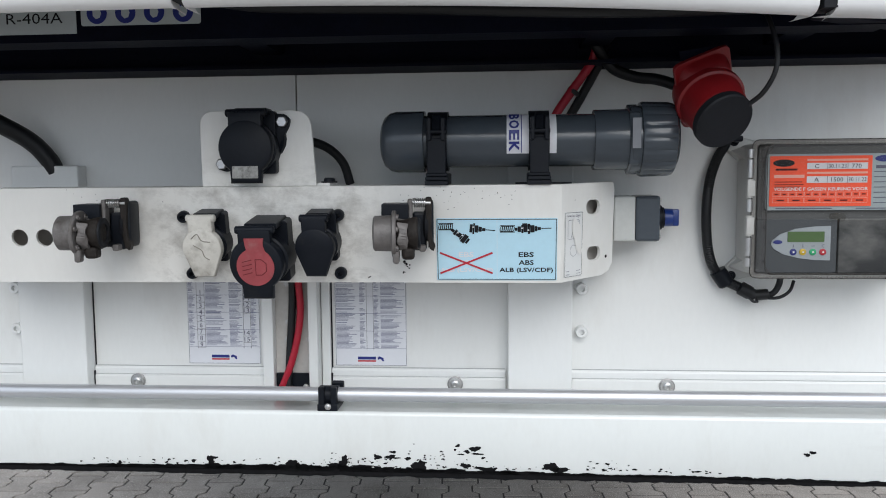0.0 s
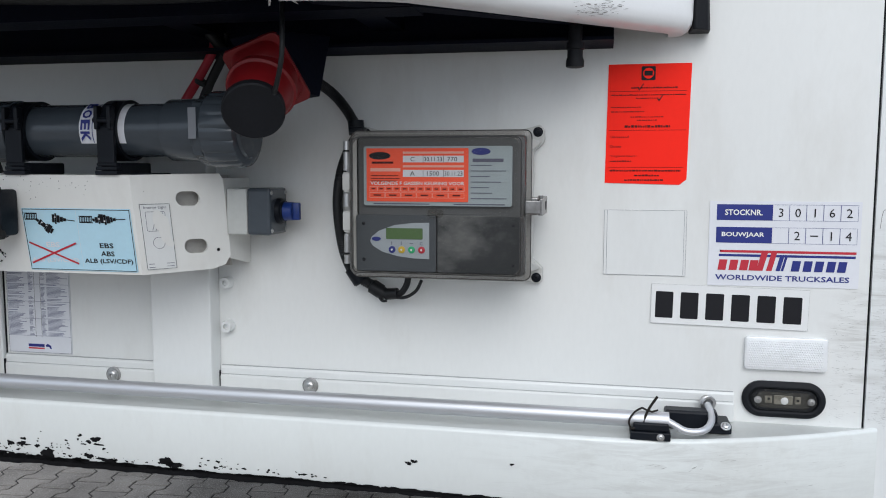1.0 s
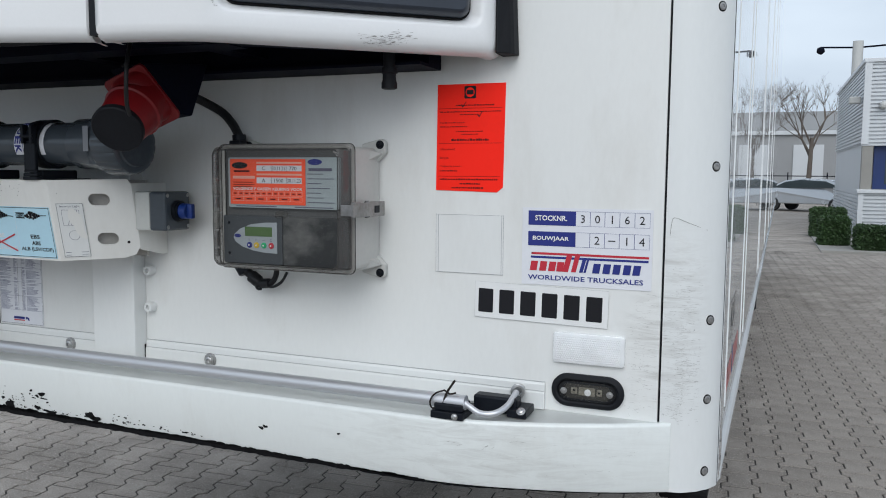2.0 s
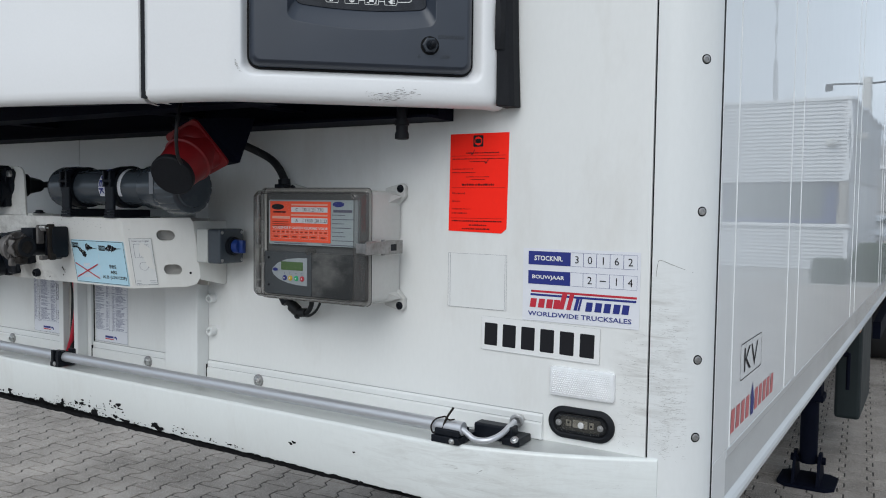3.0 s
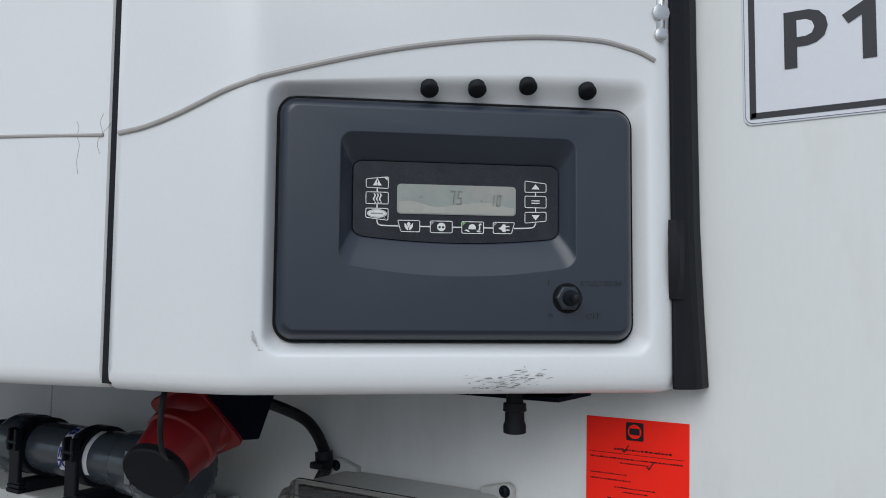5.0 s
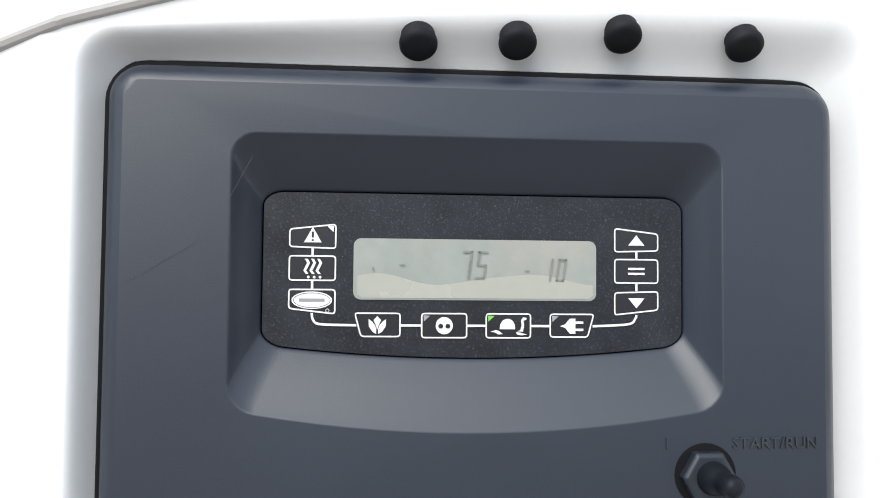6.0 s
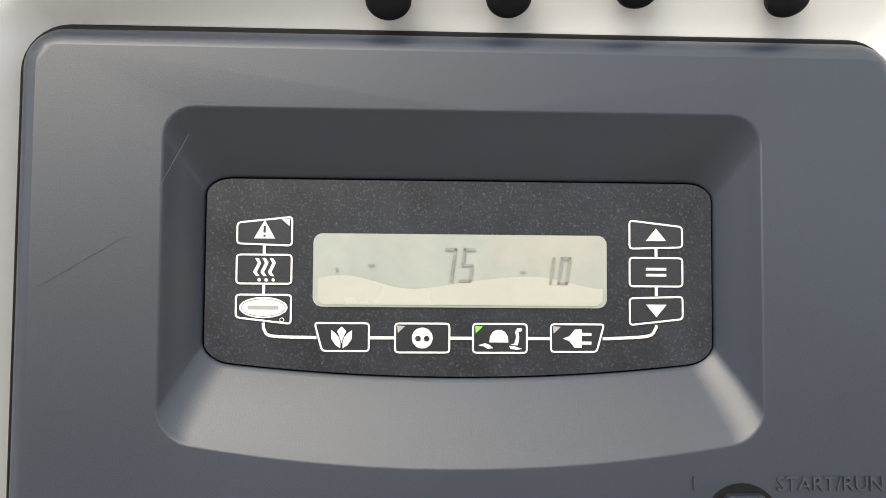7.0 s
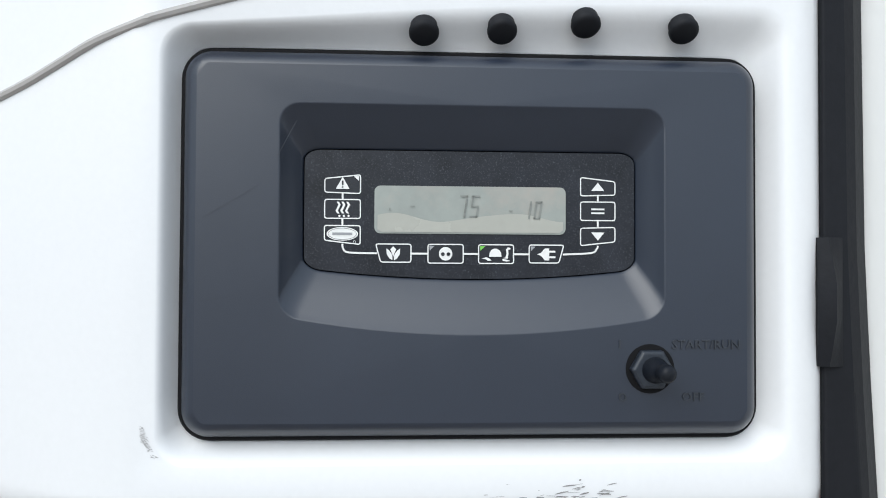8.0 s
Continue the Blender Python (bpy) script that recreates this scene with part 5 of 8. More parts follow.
# ---- the document tube ----
pipe = thing("document_tube", (0.1, -0.135, 1.516), "dark grey plastic document tube clamped on the bar", "tube")
PY, PZ = -0.135, 1.5685
b = bmesh.new()
turned(b, (-0.084, PY, PZ), (1, 0, 0), [(0, 0.012), (0.001, 0.022), (0.005, 0.031), (0.012, 0.0365), (0.02, 0.0383), (0.055, 0.0385), (0.056, 0.0375), (0.056, 0.0325)], 40, cap=(True, False))
part("end_cap", b, PVC, pipe, "", True)
b = bmesh.new()
turned(b, (-0.03, PY, PZ), (1, 0, 0), [(0, 0.0325), (0.22, 0.0325)], 40, cap=(False, False))
part("pipe", b, PVC, pipe, "", True)
b = bmesh.new()
turned(b, (0.181, PY, PZ), (1, 0, 0), [(0, 0.0325), (0, 0.0368), (0.001, 0.0372), (0.044, 0.0378), (0.044, 0.0405), (0.0455, 0.0415), (0.0555, 0.0415)], 40, cap=(False, False))
part("sleeve", b, PVC, pipe, "", True)
b = bmesh.new()
turned(b, (0.2215, PY, PZ), (1, 0, 0), [(0, 0.041), (0.0008, 0.0432), (0.0125, 0.0432), (0.0135, 0.041)], 8)
part("hex_collar", b, PVC, pipe, bevel=0.001)
b = bmesh.new()
seg = 108
prof = [(0.0, 0.041), (0.001, 0.0448), (0.004, 0.0462), (0.036, 0.0452), (0.041, 0.0436), (0.043, 0.040), (0.043, 0.0345), (0.046, 0.033), (0.046, 0.0)]
rings = []
for h, r in prof:
    ring = []
    for i in range(seg):
        a = 6.28318 * i / seg
        rib = -0.0016 if (i % 6 == 0 and 0.003 < h < 0.042 and r > 0.03) else 0.0
        ring.append((0.236 + h, PY + (max(r, 1e-4) + rib) * math.cos(a), PZ + (max(r, 1e-4) + rib) * math.sin(a)))
    rings.append(ring)
loops(b, rings)
part("screw_cap", b, PVC, pipe, "ribbed screw cap", True)
b = bmesh.new()
part("collar_label", flat(b, Plane((0.2285, PY - 0.0410, PZ + 0.008), (1, 0, 0), (0, 0, 1), (0, -1, 0)), [(-0.005, -0.02), (0.005, -0.02), (0.005, 0.016), (-0.005, 0.016)], 0.0026), material("pale_grey_film", (0.17, 0.18, 0.2), 0.35), pipe)


def wrap_label(x0, x1, a0, a1, mat, name, grow=0.0004):
    bm = bmesh.new()
    n = 14
    rr = 0.0325 + grow
    loops(bm, [[(x, PY - rr * math.cos(radians(a0 + (a1 - a0) * i / n)), PZ + rr * math.sin(radians(a0 + (a1 - a0) * i / n))) for i in range(n + 1)] for x in (x0, x1)], close=False)
    return part(name, bm, mat, pipe, "", True)


wrap_label(0.074, 0.1345, -30, 78, PAPER, "paper_label")
for k, ch in enumerate("BOEK"):
    q = radians(58 - 24 * k)
    rad = Vector((0, -math.cos(q), math.sin(q)))
    LP = Plane(Vector((0.0830, PY, PZ)) + rad * 0.0335, Vector((0, -math.sin(q), -math.cos(q))), (1, 0, 0), rad)
    text("letter", LP, ch, 0, 0, 0.0125, INKBLUE, pipe, 0.0125, 0.0004, bold=0.035)
wrap_label(0.0915, 0.0925, -28, 76, INKBLUE, "label_rule", 0.0007)


def tube_clamp(x):
    t = thing("tube_clamp", (x, PY, 1.5142), "black plastic pipe clamp with a strap buckle", "clamp", "tube clamps")
    b = bmesh.new()
    turned(b, (x - 0.0125, PY, PZ), (1, 0, 0), [(0, 0.0335), (0, 0.0372), (0.025, 0.0372), (0.025, 0.0335)], 36, cap=(False, False))
    part("strap", b, SOCKETBLACK, t, "", True)
    b = cube(x - 0.0135, x + 0.0135, PY - 0.030, PY + 0.036, 1.5142, 1.529, 0.002)
    part("saddle", b, SOCKETBLACK, t)
    for z0, z1, grow in ((1.5142, 1.5195, 0.0015), (1.5200, 1.5245, 0.0008), (1.5250, 1.5290, 0.0)):
        part("foot_rib", cube(x - 0.0132 - grow, x + 0.0132 + grow, PY - 0.0395 - grow, PY - 0.030, z0, z1, 0.001), SOCKETBLACK, t)
    b = cube(x - 0.0115, x + 0.0115, PY - 0.0405, PY - 0.0345, 1.528, 1.572, 0.0015)
    part("front_leg", b, SOCKETBLACK, t)
    for k in (-1, 1):
        part("buckle_cheek", cube(x + k * 0.0085 - 0.0026, x + k * 0.0085 + 0.0026, PY - 0.0455, PY - 0.0345, 1.568, 1.596, 0.0015), SOCKETBLACK, t)
    b = bmesh.new()
    rod(b, (x - 0.0125, PY - 0.0425, 1.579), (x + 0.0125, PY - 0.0425, 1.579), 0.0030, seg=14)
    part("buckle_pin", b, SOCKETBLACK, t, "", True)
    b = bmesh.new()
    loops(b, [[(x + k * 0.0052, PY - r * math.cos(q), PZ + r * math.sin(q)) for r, q in ((0.0378, 0.25), (0.0440, 0.28), (0.0445, 0.75), (0.0400, 1.05), (0.0376, 1.05))] for k in (-1, 1)])
    part("buckle_tongue", b, SOCKETBLACK, t, bevel=0.001)


tube_clamp(-0.0115)
tube_clamp(0.1135)
part("adapter_plate", cube(0.085, 0.155, -0.146, -0.10, 1.5141, 1.5165, 0.0006), SOCKETBLACK, pipe)

# ---- red power inlet under the unit ----
cee = thing("power_inlet", (0.31, -0.12, 1.655), "red industrial power inlet with a dark screw-on cap", "power plug")
A = Vector((0.29, -0.78, -0.555)).normalized()
C = Vector((0.320, -0.211, 1.585))
D = Vector((-0.265, -0.575, 0.774)).normalized()
N = (A - D * A.dot(D)).normalized()
L = N.cross(D)
TIP = Vector((0.357, -0.127, 1.606))
PF = Plane(TIP, L, D, N)
b = bmesh.new()
turned(b, C - A * 0.008, A, [(0, 0.032), (0.001, 0.0345), (0.009, 0.0345), (0.011, 0.0328), (0.0118, 0.0)], 40)
part("cap", b, BLACKGAP, cee, "dark grey protective cap", True)
foot = PF.at(0.038, 0.044, 0)
run = (C - foot).length
ax = (C - foot).normalized()
b = bmesh.new()
turned(b, foot, ax, [(-0.004, 0.037), (0.006, 0.0375), (0.018, 0.0375), (0.019, 0.0400), (0.026, 0.0400), (0.028, 0.0372), (run * 0.75, 0.0340), (run - 0.010, 0.0325), (run - 0.008, 0.028)], 40)
part("barrel", b, CEERED, cee, "", True)
b = bmesh.new()
plate(b, PF, 0.0, 0.0, 0.070, 0.090, -0.005, 0.0, 0.008, 0.001)
part("flange", b, CEERED, cee, "red mounting flange")
b = bmesh.new()
loops(b, [[PF.at(x, y, w) for x, y in rrect(0.003 + d, 0.006 + d, 0.067 - d, 0.086 - d, 0.020, 6)] for d, w in ((0.0, 0.0), (0.002, 0.008), (0.006, 0.016), (0.010, 0.020))], cap=(False, True))
part("shoulder", b, CEERED, cee, "moulded red shoulder", True)
b = bmesh.new()
tri = [PF.at(0.0, 0.002, -0.0055), PF.at(0.0, 0.088, -0.0055), TIP + Vector((0.004, 0.055, 0.080)), TIP + Vector((0.001, 0.022, 0.003))]
shift = Vector((-0.056, -0.003, -0.008))
loops(b, [tri, [p + shift for p in tri]])
part("bracket", b, BLACKFRAME, cee, "black steel wedge bracket", bevel=0.001)
b = bmesh.new()
hose(b, [C + Vector(q) for q in ((0.026, -0.004, 0.018), (0.037, -0.020, 0.030), (0.046, -0.030, 0.052), (0.047, -0.029, 0.078), (0.043, -0.019, 0.104), (0.040, -0.010, 0.118))], 0.0028, 8, 10)
part("cap_strap", b, CABLE, cee, "", True)
b = bmesh.new()
hose(b, [(0.318, -0.085, 1.622), (0.296, -0.070, 1.640), (0.272, -0.06, 1.65), (0.245, -0.05, 1.655), (0.215, -0.05, 1.668), (0.19, -0.06, 1.70)], 0.0075)
part("feed_cable", b, CABLE, cee, "", True)

# loose cables on the wall
lc = thing("battery_leads", (0.16, -0.04, 1.6), "red and black battery leads running down behind the tube", "cable")
b = bmesh.new()
hose(b, [(0.196, -0.05, 1.70), (0.188, -0.045, 1.675), (0.165, -0.04, 1.642), (0.140, -0.04, 1.605), (0.125, -0.04, 1.57)], 0.006)
part("red_lead", b, REDCABLE, lc, "", True)
b = bmesh.new()
hose(b, [(0.208, -0.045, 1.70), (0.198, -0.035, 1.672), (0.178, -0.035, 1.635), (0.158, -0.03, 1.60), (0.14, -0.03, 1.57)], 0.0062)
part("black_lead", b, CABLE, lc, "", True)
b = bmesh.new()
turned(b, (0.168, -0.037, 1.640), (-0.55, 0.1, -0.83), [(0, 0.010), (0.003, 0.0105), (0.006, 0.010)], 14)
part("cable_tie", b, CABLE, lc, "", True)
hc = thing("unit_hose", (-0.58, -0.04, 1.55), "thick black hose from the unit into the post top", "hose")
b = bmesh.new()
hose(b, [(-0.80, -0.10, 1.70), (-0.72, -0.08, 1.65), (-0.655, -0.055, 1.610), (-0.617, -0.03, 1.582), (-0.596, -0.018, 1.555), (-0.588, -0.014, 1.535)], 0.013, 10, 16)
part("hose_body", b, CABLE, hc, "", True)

# ---- rotary switch on the bar end ----
sw = thing("rotary_switch", (0.245, -0.055, 1.456), "grey box with a dark cover and a blue rotary knob", "switch")
part("base_box", cube(0.2165, 0.2450, -0.0735, -0.018, 1.4365, 1.4965, 0.0025), material("light_grey_plastic", (0.50, 0.51, 0.49), 0.45, var=0.08, size=20), sw, "light grey back box")
part("cover", cube(0.2450, 0.2775, -0.0745, -0.0175, 1.436, 1.497, 0.004), PVC, sw, "dark grey cover")
b = bmesh.new()
turned(b, (0.2775, -0.0455, 1.4665), (1, 0, 0), [(0, 0.017), (0.006, 0.0165), (0.007, 0.014), (0.009, 0.014)], 28)
part("knob_collar", b, SOCKETBLACK, sw, "", True)
b = bmesh.new()
turned(b, (0.2855, -0.0455, 1.4665), (1, 0, 0), [(0, 0.0125), (0.012, 0.0120), (0.013, 0.011)], 20)
box(b, 0.292, 0.307, -0.0500, -0.0410, 1.455, 1.478, 0.002)
part("knob", b, BLUEKNOB, sw, "blue turning knob", True)
for y, z in ((-0.069, 1.442), (-0.023, 1.491), (-0.023, 1.442), (-0.069, 1.491)):
    screw(sw, (0.2772, y, z), (1, 0, 0), 0.002)

# ---- the thermograph box with its clear lid ----
cb = thing("recorder_box", (0.5, -0.045, 1.385), "temperature recorder box with a smoked clear lid and latch", "control box")
X0, X1, Z0, Z1 = 0.3910, 0.6130, 1.3885, 1.5685
PBX = Plane((0, -0.004, 0), (1, 0, 0), (0, 0, 1), (0, -1, 0))
bm = bmesh.new()
rings = [(0.0, 0.0), (0.0, 0.075), (0.004, 0.079)]
R = [[PBX.at(x, y, w) for x, y in rrect(X0 + 0.004 - d, Z0 + 0.004 - d, X1 - 0.004 + d, Z1 - 0.004 + d, 0.009)] for d, w in rings]
inner = [[PBX.at(x, y, w) for x, y in rrect(X0 + 0.004 + 0.004, Z0 + 0.004 + 0.004, X1 - 0.004 - 0.004, Z1 - 0.004 - 0.004, 0.006)] for w in (0.079, 0.006)]
loops(bm, R + inner)
part("housing", bm, HOUSING, cb, "light grey moulded housing", True)
PL = Plane((0, -0.083, 0), (1, 0, 0), (0, 0, 1), (0, -1, 0))
bm = bmesh.new()
lid = [(0.0, 0.0), (0.0, 0.008), (-0.0035, 0.010), (-0.0045, 0.026), (-0.0065, 0.030), (-0.0105, 0.0325)]
loops(bm, [[PL.at(x, y, w) for x, y in rrect(X0 - d, Z0 - d, X1 + d, Z1 + d, 0.011)] for d, w in lid], cap=(False, False))
lid_rim = part("lid_rim", bm, SMOKEDRIM, cb, "smoked clear lid rim", True)
bm = bmesh.new()
flat(bm, PL, rrect(X0 + 0.0105, Z0 + 0.0105, X1 - 0.0105, Z1 - 0.0105, 0.006), 0.0325)
ob = part("lid_window", bm, SMOKED, cb, "clear window of the lid")
ob.visible_shadow = False
lid_rim.visible_shadow = False
bm = bmesh.new()
for d, w, th in ((-0.0004, 0.0004, 0.0012), (0.0085, 0.0328, 0.0011)):
    outline(bm, PL, rrect(X0 + d, Z0 + d, X1 - d, Z1 - d, 0.009), th, w)
part("lid_bead", bm, SMOKEDEDGE, cb, "dark seen edges of the clear lid")
PI = Plane((0, -0.0890, 0), (1, 0, 0), (0, 0, 1), (0, -1, 0))
part("inner_plate", plate(bmesh.new(), PI, X0 + 0.006, Z0 + 0.006, X1 - 0.006, Z1 - 0.006, -0.03, -0.006, 0.004), material("dark_grey_inner_plate", (0.095, 0.098, 0.10), 0.5, var=0.12, size=12), cb, "dark grey inner plate")
part("control_plate", plate(bmesh.new(), PI, 0.3970, 1.396, 0.4985, 1.466, -0.006, 0.0, 0.003, 0.001), BOXINNER, cb)
part("recorder_door", plate(bmesh.new(), PI, 0.500, 1.396, 0.6060, 1.466, -0.006, 0.001, 0.003, 0.001), material("dusty_dark_plastic", (0.026, 0.029, 0.032), 0.3, var=0.2, size=8, stain=(0.30, 0.30, 0.29, 0.5), stain_size=17, stain_at=(0.50, 0.78), stretch=(0.7, 1, 1.1)), cb, "dusty dark recorder door")
part("window_clip", plate(bmesh.new(), PI, 0.488, 1.463, 0.507, 1.474, -0.002, 0.004, 0.005, 0.001), CLEARLENS, cb)
pts = [(0.490, 1.4125), (0.490, 1.457), (0.470, 1.4565), (0.446, 1.4535), (0.427, 1.4465), (0.417, 1.4385), (0.4155, 1.4335), (0.419, 1.4275), (0.431, 1.4205), (0.450, 1.4155), (0.470, 1.413)]
part("keypad", slab(bmesh.new(), PI, pts, 0.0, 0.0012), material("keypad_pale_grey", (0.36, 0.40, 0.43), 0.45, var=0.06, size=14), cb, "pale grey bullet-shaped keypad")
part("lcd", plate(bmesh.new(), PI, 0.436, 1.4365, 0.482, 1.450, 0.0012, 0.002, 0.0008), LCDGREEN, cb, "green display")
for x, m in ((0.4435, INKBLUE), (0.4555, YELLOWPLATE), (0.468, material("green_key", (0.02, 0.4, 0.16), 0.4)), (0.4805, INKRED)):
    b = bmesh.new()
    turned(b, PI.at(x, 1.4235, 0.001), (0, -1, 0), [(0, 0.0044), (0.0012, 0.0042), (0.0016, 0.003)], 18)
    k = part("key", b, m, cb, "", True)
    part("key_mark", flat(bmesh.new(), PI, oval(x, 1.4235, 0.0013, 0.0013, 10), 0.0032), INKWHITE, k)
for s, x in (("C", 0.4805),):
    text("letter", PI, s, x, 1.4315, 0.004, INKGREY, cb, w=0.0022)
part("arrows", bars(bmesh.new(), PI, [(0.4428, 1.4295, 0.4436, 1.4335), (0.4548, 1.4295, 0.4556, 1.4335), (0.466, 1.431, 0.470, 1.4317)], 0.0022), INKGREY, cb)
part("maker_oval", flat(bmesh.new(), PI, oval(0.4235, 1.4365, 0.0058, 0.0026), 0.0022), INKBLUE, cb)
for x, z in ((0.407, 1.455), (0.407, 1.4105), (0.5925, 1.455), (0.5925, 1.407)):
    screw(cb, PI.at(x, z, 0.0), (0, -1, 0), 0.0015, mat=SOCKETBLACK)
part("info_card", plate(bmesh.new(), PI, 0.4075, 1.4775, 0.5905, 1.5495, -0.006, 0.0, 0.003), material("card_blue_grey", (0.36, 0.42, 0.44), 0.45, var=0.08, size=14), cb, "blue-grey printed instruction card")
part("card_oval", flat(bmesh.new(), PI, oval(0.553, 1.543, 0.0115, 0.0042), 0.0006), INKBLUE, cb)
bm = bmesh.new()
r8 = random.Random(8)
items = [(0.543, 1.5305, 0.580, 1.5345)]
for k in range(7):
    zz = 1.526 - 0.0066 * k
    items.append((0.541, zz, 0.541 + r8.uniform(0.02, 0.043), zz + 0.0009))
items.append((0.42, 1.4792, 0.49, 1.4803))
items.append((0.52, 1.4792, 0.582, 1.4803))
part("card_print", bars(bm, PI, items, 0.0006), INKGREY, cb)
# salmon service label on the card
PS = Plane(PI.at(0.4115, 1.4825, 0.0006), (1, 0, 0), (0, 0, 1), (0, -1, 0))
part("service_label", plate(bmesh.new(), PS, 0, 0, 0.1265, 0.0645, 0, 0.0006, 0.0008), SALMON, cb, "salmon orange service label")
part("maker_oval", flat(bmesh.new(), PS, oval(0.017, 0.0555, 0.0135, 0.0046), 0.0012), INKBLACK, cb)
PALEORANGE = material("pale_orange_print", (0.9, 0.42, 0.33), 0.5)
bm = bmesh.new()
bars(bm, PS, [(0.046, 0.058, 0.121, 0.0605), (0.046, 0.0415, 0.121, 0.044), (0.005, 0.0365, 0.043, 0.0405)], 0.0012)
for k in range(12):
    outline(bm, PS, [(0.004 + k * 0.00985, 0.0125), (0.0135 + k * 0.00985, 0.0125), (0.0135 + k * 0.00985, 0.0185), (0.004 + k * 0.00985, 0.0185)], 0.0006, 0.0012)
for k in range(6):
    outline(bm, PS, [(0.004 + k * 0.0197, 0.0045), (0.0232 + k * 0.0197, 0.0045), (0.0232 + k * 0.0197, 0.0110), (0.004 + k * 0.0197, 0.0110)], 0.0006, 0.0012)
part("label_boxes", bm, PALEORANGE, cb)
bm = bmesh.new()
for k in range(12):
    bars(bm, PS, [(0.0065 + k * 0.00985, 0.0148, 0.011 + k * 0.00985, 0.0162)], 0.0013)
for k in range(6):
    bars(bm, PS, [(0.009 + k * 0.0197, 0.0070, 0.0182 + k * 0.0197, 0.0085)], 0.0013)
bars(bm, PS, [(0.007, 0.046, 0.034, 0.0485), (0.006, 0.031, 0.04, 0.0318), (0.006, 0.0275, 0.042, 0.0283), (0.006, 0.0245, 0.038, 0.0253)], 0.0013)
part("label_print", bm, INKDARKRED, cb)
text("label_title", PS, "VOLGENDE F GASSEN KEURING VOOR", 0.0635, 0.0222, 0.0043, INKWHITE, cb, 0.117, 0.0013, bold=0.02)
part("writing_field", bars(bmesh.new(), PS, [(0.046, 0.0475, 0.121, 0.0555), (0.046, 0.0300, 0.121, 0.0385)], 0.0012), PAPER, cb)
part("field_lines", bars(bmesh.new(), PS, [(x, z, x + 0.0005, z + 0.0085) for x in (0.071, 0.096) for z in (0.03, 0.0472)], 0.0016), INKBLACK, cb)
for s, x, z, wd in (("C", 0.058, 0.0514, 0.005), ("30.11.23", 0.0835, 0.0514, 0.022), ("770", 0.107, 0.0514, 0.012), ("A", 0.058, 0.0342, 0.006), ("1500", 0.0835, 0.0342, 0.015), ("30.11.23", 0.1085, 0.0342, 0.022)):
    text("handwriting", PS, s, x, z, 0.0052, INKBLACK, cb, wd, 0.0016)
# hinges, latch, ears
for z0, z1, m in ((1.545, 1.556, STEEL), (1.520, 1.543, STEEL), (1.494, 1.518, HOUSING), (1.476, 1.492, STEEL), (1.4445, 1.471, HOUSING), (1.419, 1.442, STEEL), (1.405, 1.416, STEEL)):
    b = bmesh.new()
    rod(b, (X0 - 0.0045, -0.091, z0), (X0 - 0.0045, -0.091, z1), 0.0042, seg=14)
    if m is HOUSING:
        box(b, X0 - 0.0088, X0 + 0.001, -0.0965, -0.0855, z0 + 0.002, z1 - 0.002, 0.001)
    part("hinge_knuckle", b, m, cb, "", True)
b = bmesh.new()
box(b, X1 + 0.0005, X1 + 0.009, -0.099, -0.083, 1.4685, 1.489, 0.0015)
part("latch_keeper", b, LATCHSTEEL, cb)
b = bmesh.new()
box(b, X1 - 0.004, X1 + 0.015, -0.118, -0.115, 1.471, 1.486, 0.001)
box(b, X1 + 0.0125, X1 + 0.0155, -0.118, -0.07, 1.469, 1.488, 0.001)
part("latch_hasp", b, LATCHSTEEL, cb, "bright steel toggle latch")
b = bmesh.new()
rod(b, (X1 + 0.010, -0.0685, 1.4665), (X1 + 0.010, -0.0685, 1.4905), 0.003, seg=12)
part("latch_pin", b, LATCHSTEEL, cb, "", True)
b = bmesh.new()
box(b, X1 + 0.0125, X1 + 0.0145, -0.069, -0.022, 1.4675, 1.4885, 0.0008)
box(b, X1 + 0.004, X1 + 0.0124, -0.066, -0.024, 1.4675, 1.4695, 0.0008)
box(b, X1 + 0.004, X1 + 0.0124, -0.066, -0.024, 1.4865, 1.4885, 0.0008)
part("latch_lever", b, LATCHSTEEL, cb, "folded steel lever of the latch")
part("lever_recess", cube(X1 + 0.0146, X1 + 0.0152, -0.054, -0.040, 1.473, 1.483), SOCKETBLACK, cb)
for sx in (1, -1):
    for z, s in ((1.569, 1), (1.383, -1)):
        xe = 0.614 if sx > 0 else 0.388
        b = bmesh.new()
        PE = Plane((xe, -0.0005, z), (1, 0, 0), (0, 0, 1), (0, -1, 0))
        tip = oval(0, 0, 0.0085, 0.0085, 16)
        pts = [(-0.014 * sx, -0.034 * s), (0.0085 * sx, -0.012 * s)] + [(0.0085 * math.cos(radians(t)) * sx, 0.0085 * math.sin(radians(t)) * s) for t in range(-20, 121, 20)] + [(-0.03 * sx, 0.001 * s), (-0.03 * sx, -0.03 * s)]
        slab(b, PE, pts, 0, 0.010)
        ear = part("mounting_ear", b, HOUSING, cb, "", bevel=0.002)
        b = bmesh.new()
        pr = [PE.at(-0.012 * sx, -0.03 * s, 0.01), PE.at(0.004 * sx, -0.012 * s, 0.01), PE.at(-0.02 * sx, -0.004 * s, 0.01), PE.at(-0.012 * sx, -0.03 * s, 0.055), PE.at(-0.02 * sx, -0.006 * s, 0.055)]
        vs = [b.verts.new(p) for p in pr]
        for f in ((0, 1, 2), (0, 1, 3), (1, 2, 4), (1, 4, 3), (0, 3, 4), (0, 4, 2)):
            b.faces.new([vs[i] for i in f])
        part("gusset", b, HOUSING, ear)
        screw(ear, PE.at(0, 0, 0.0098), (0, -1, 0), 0.0042, mat=SOCKETBLACK)
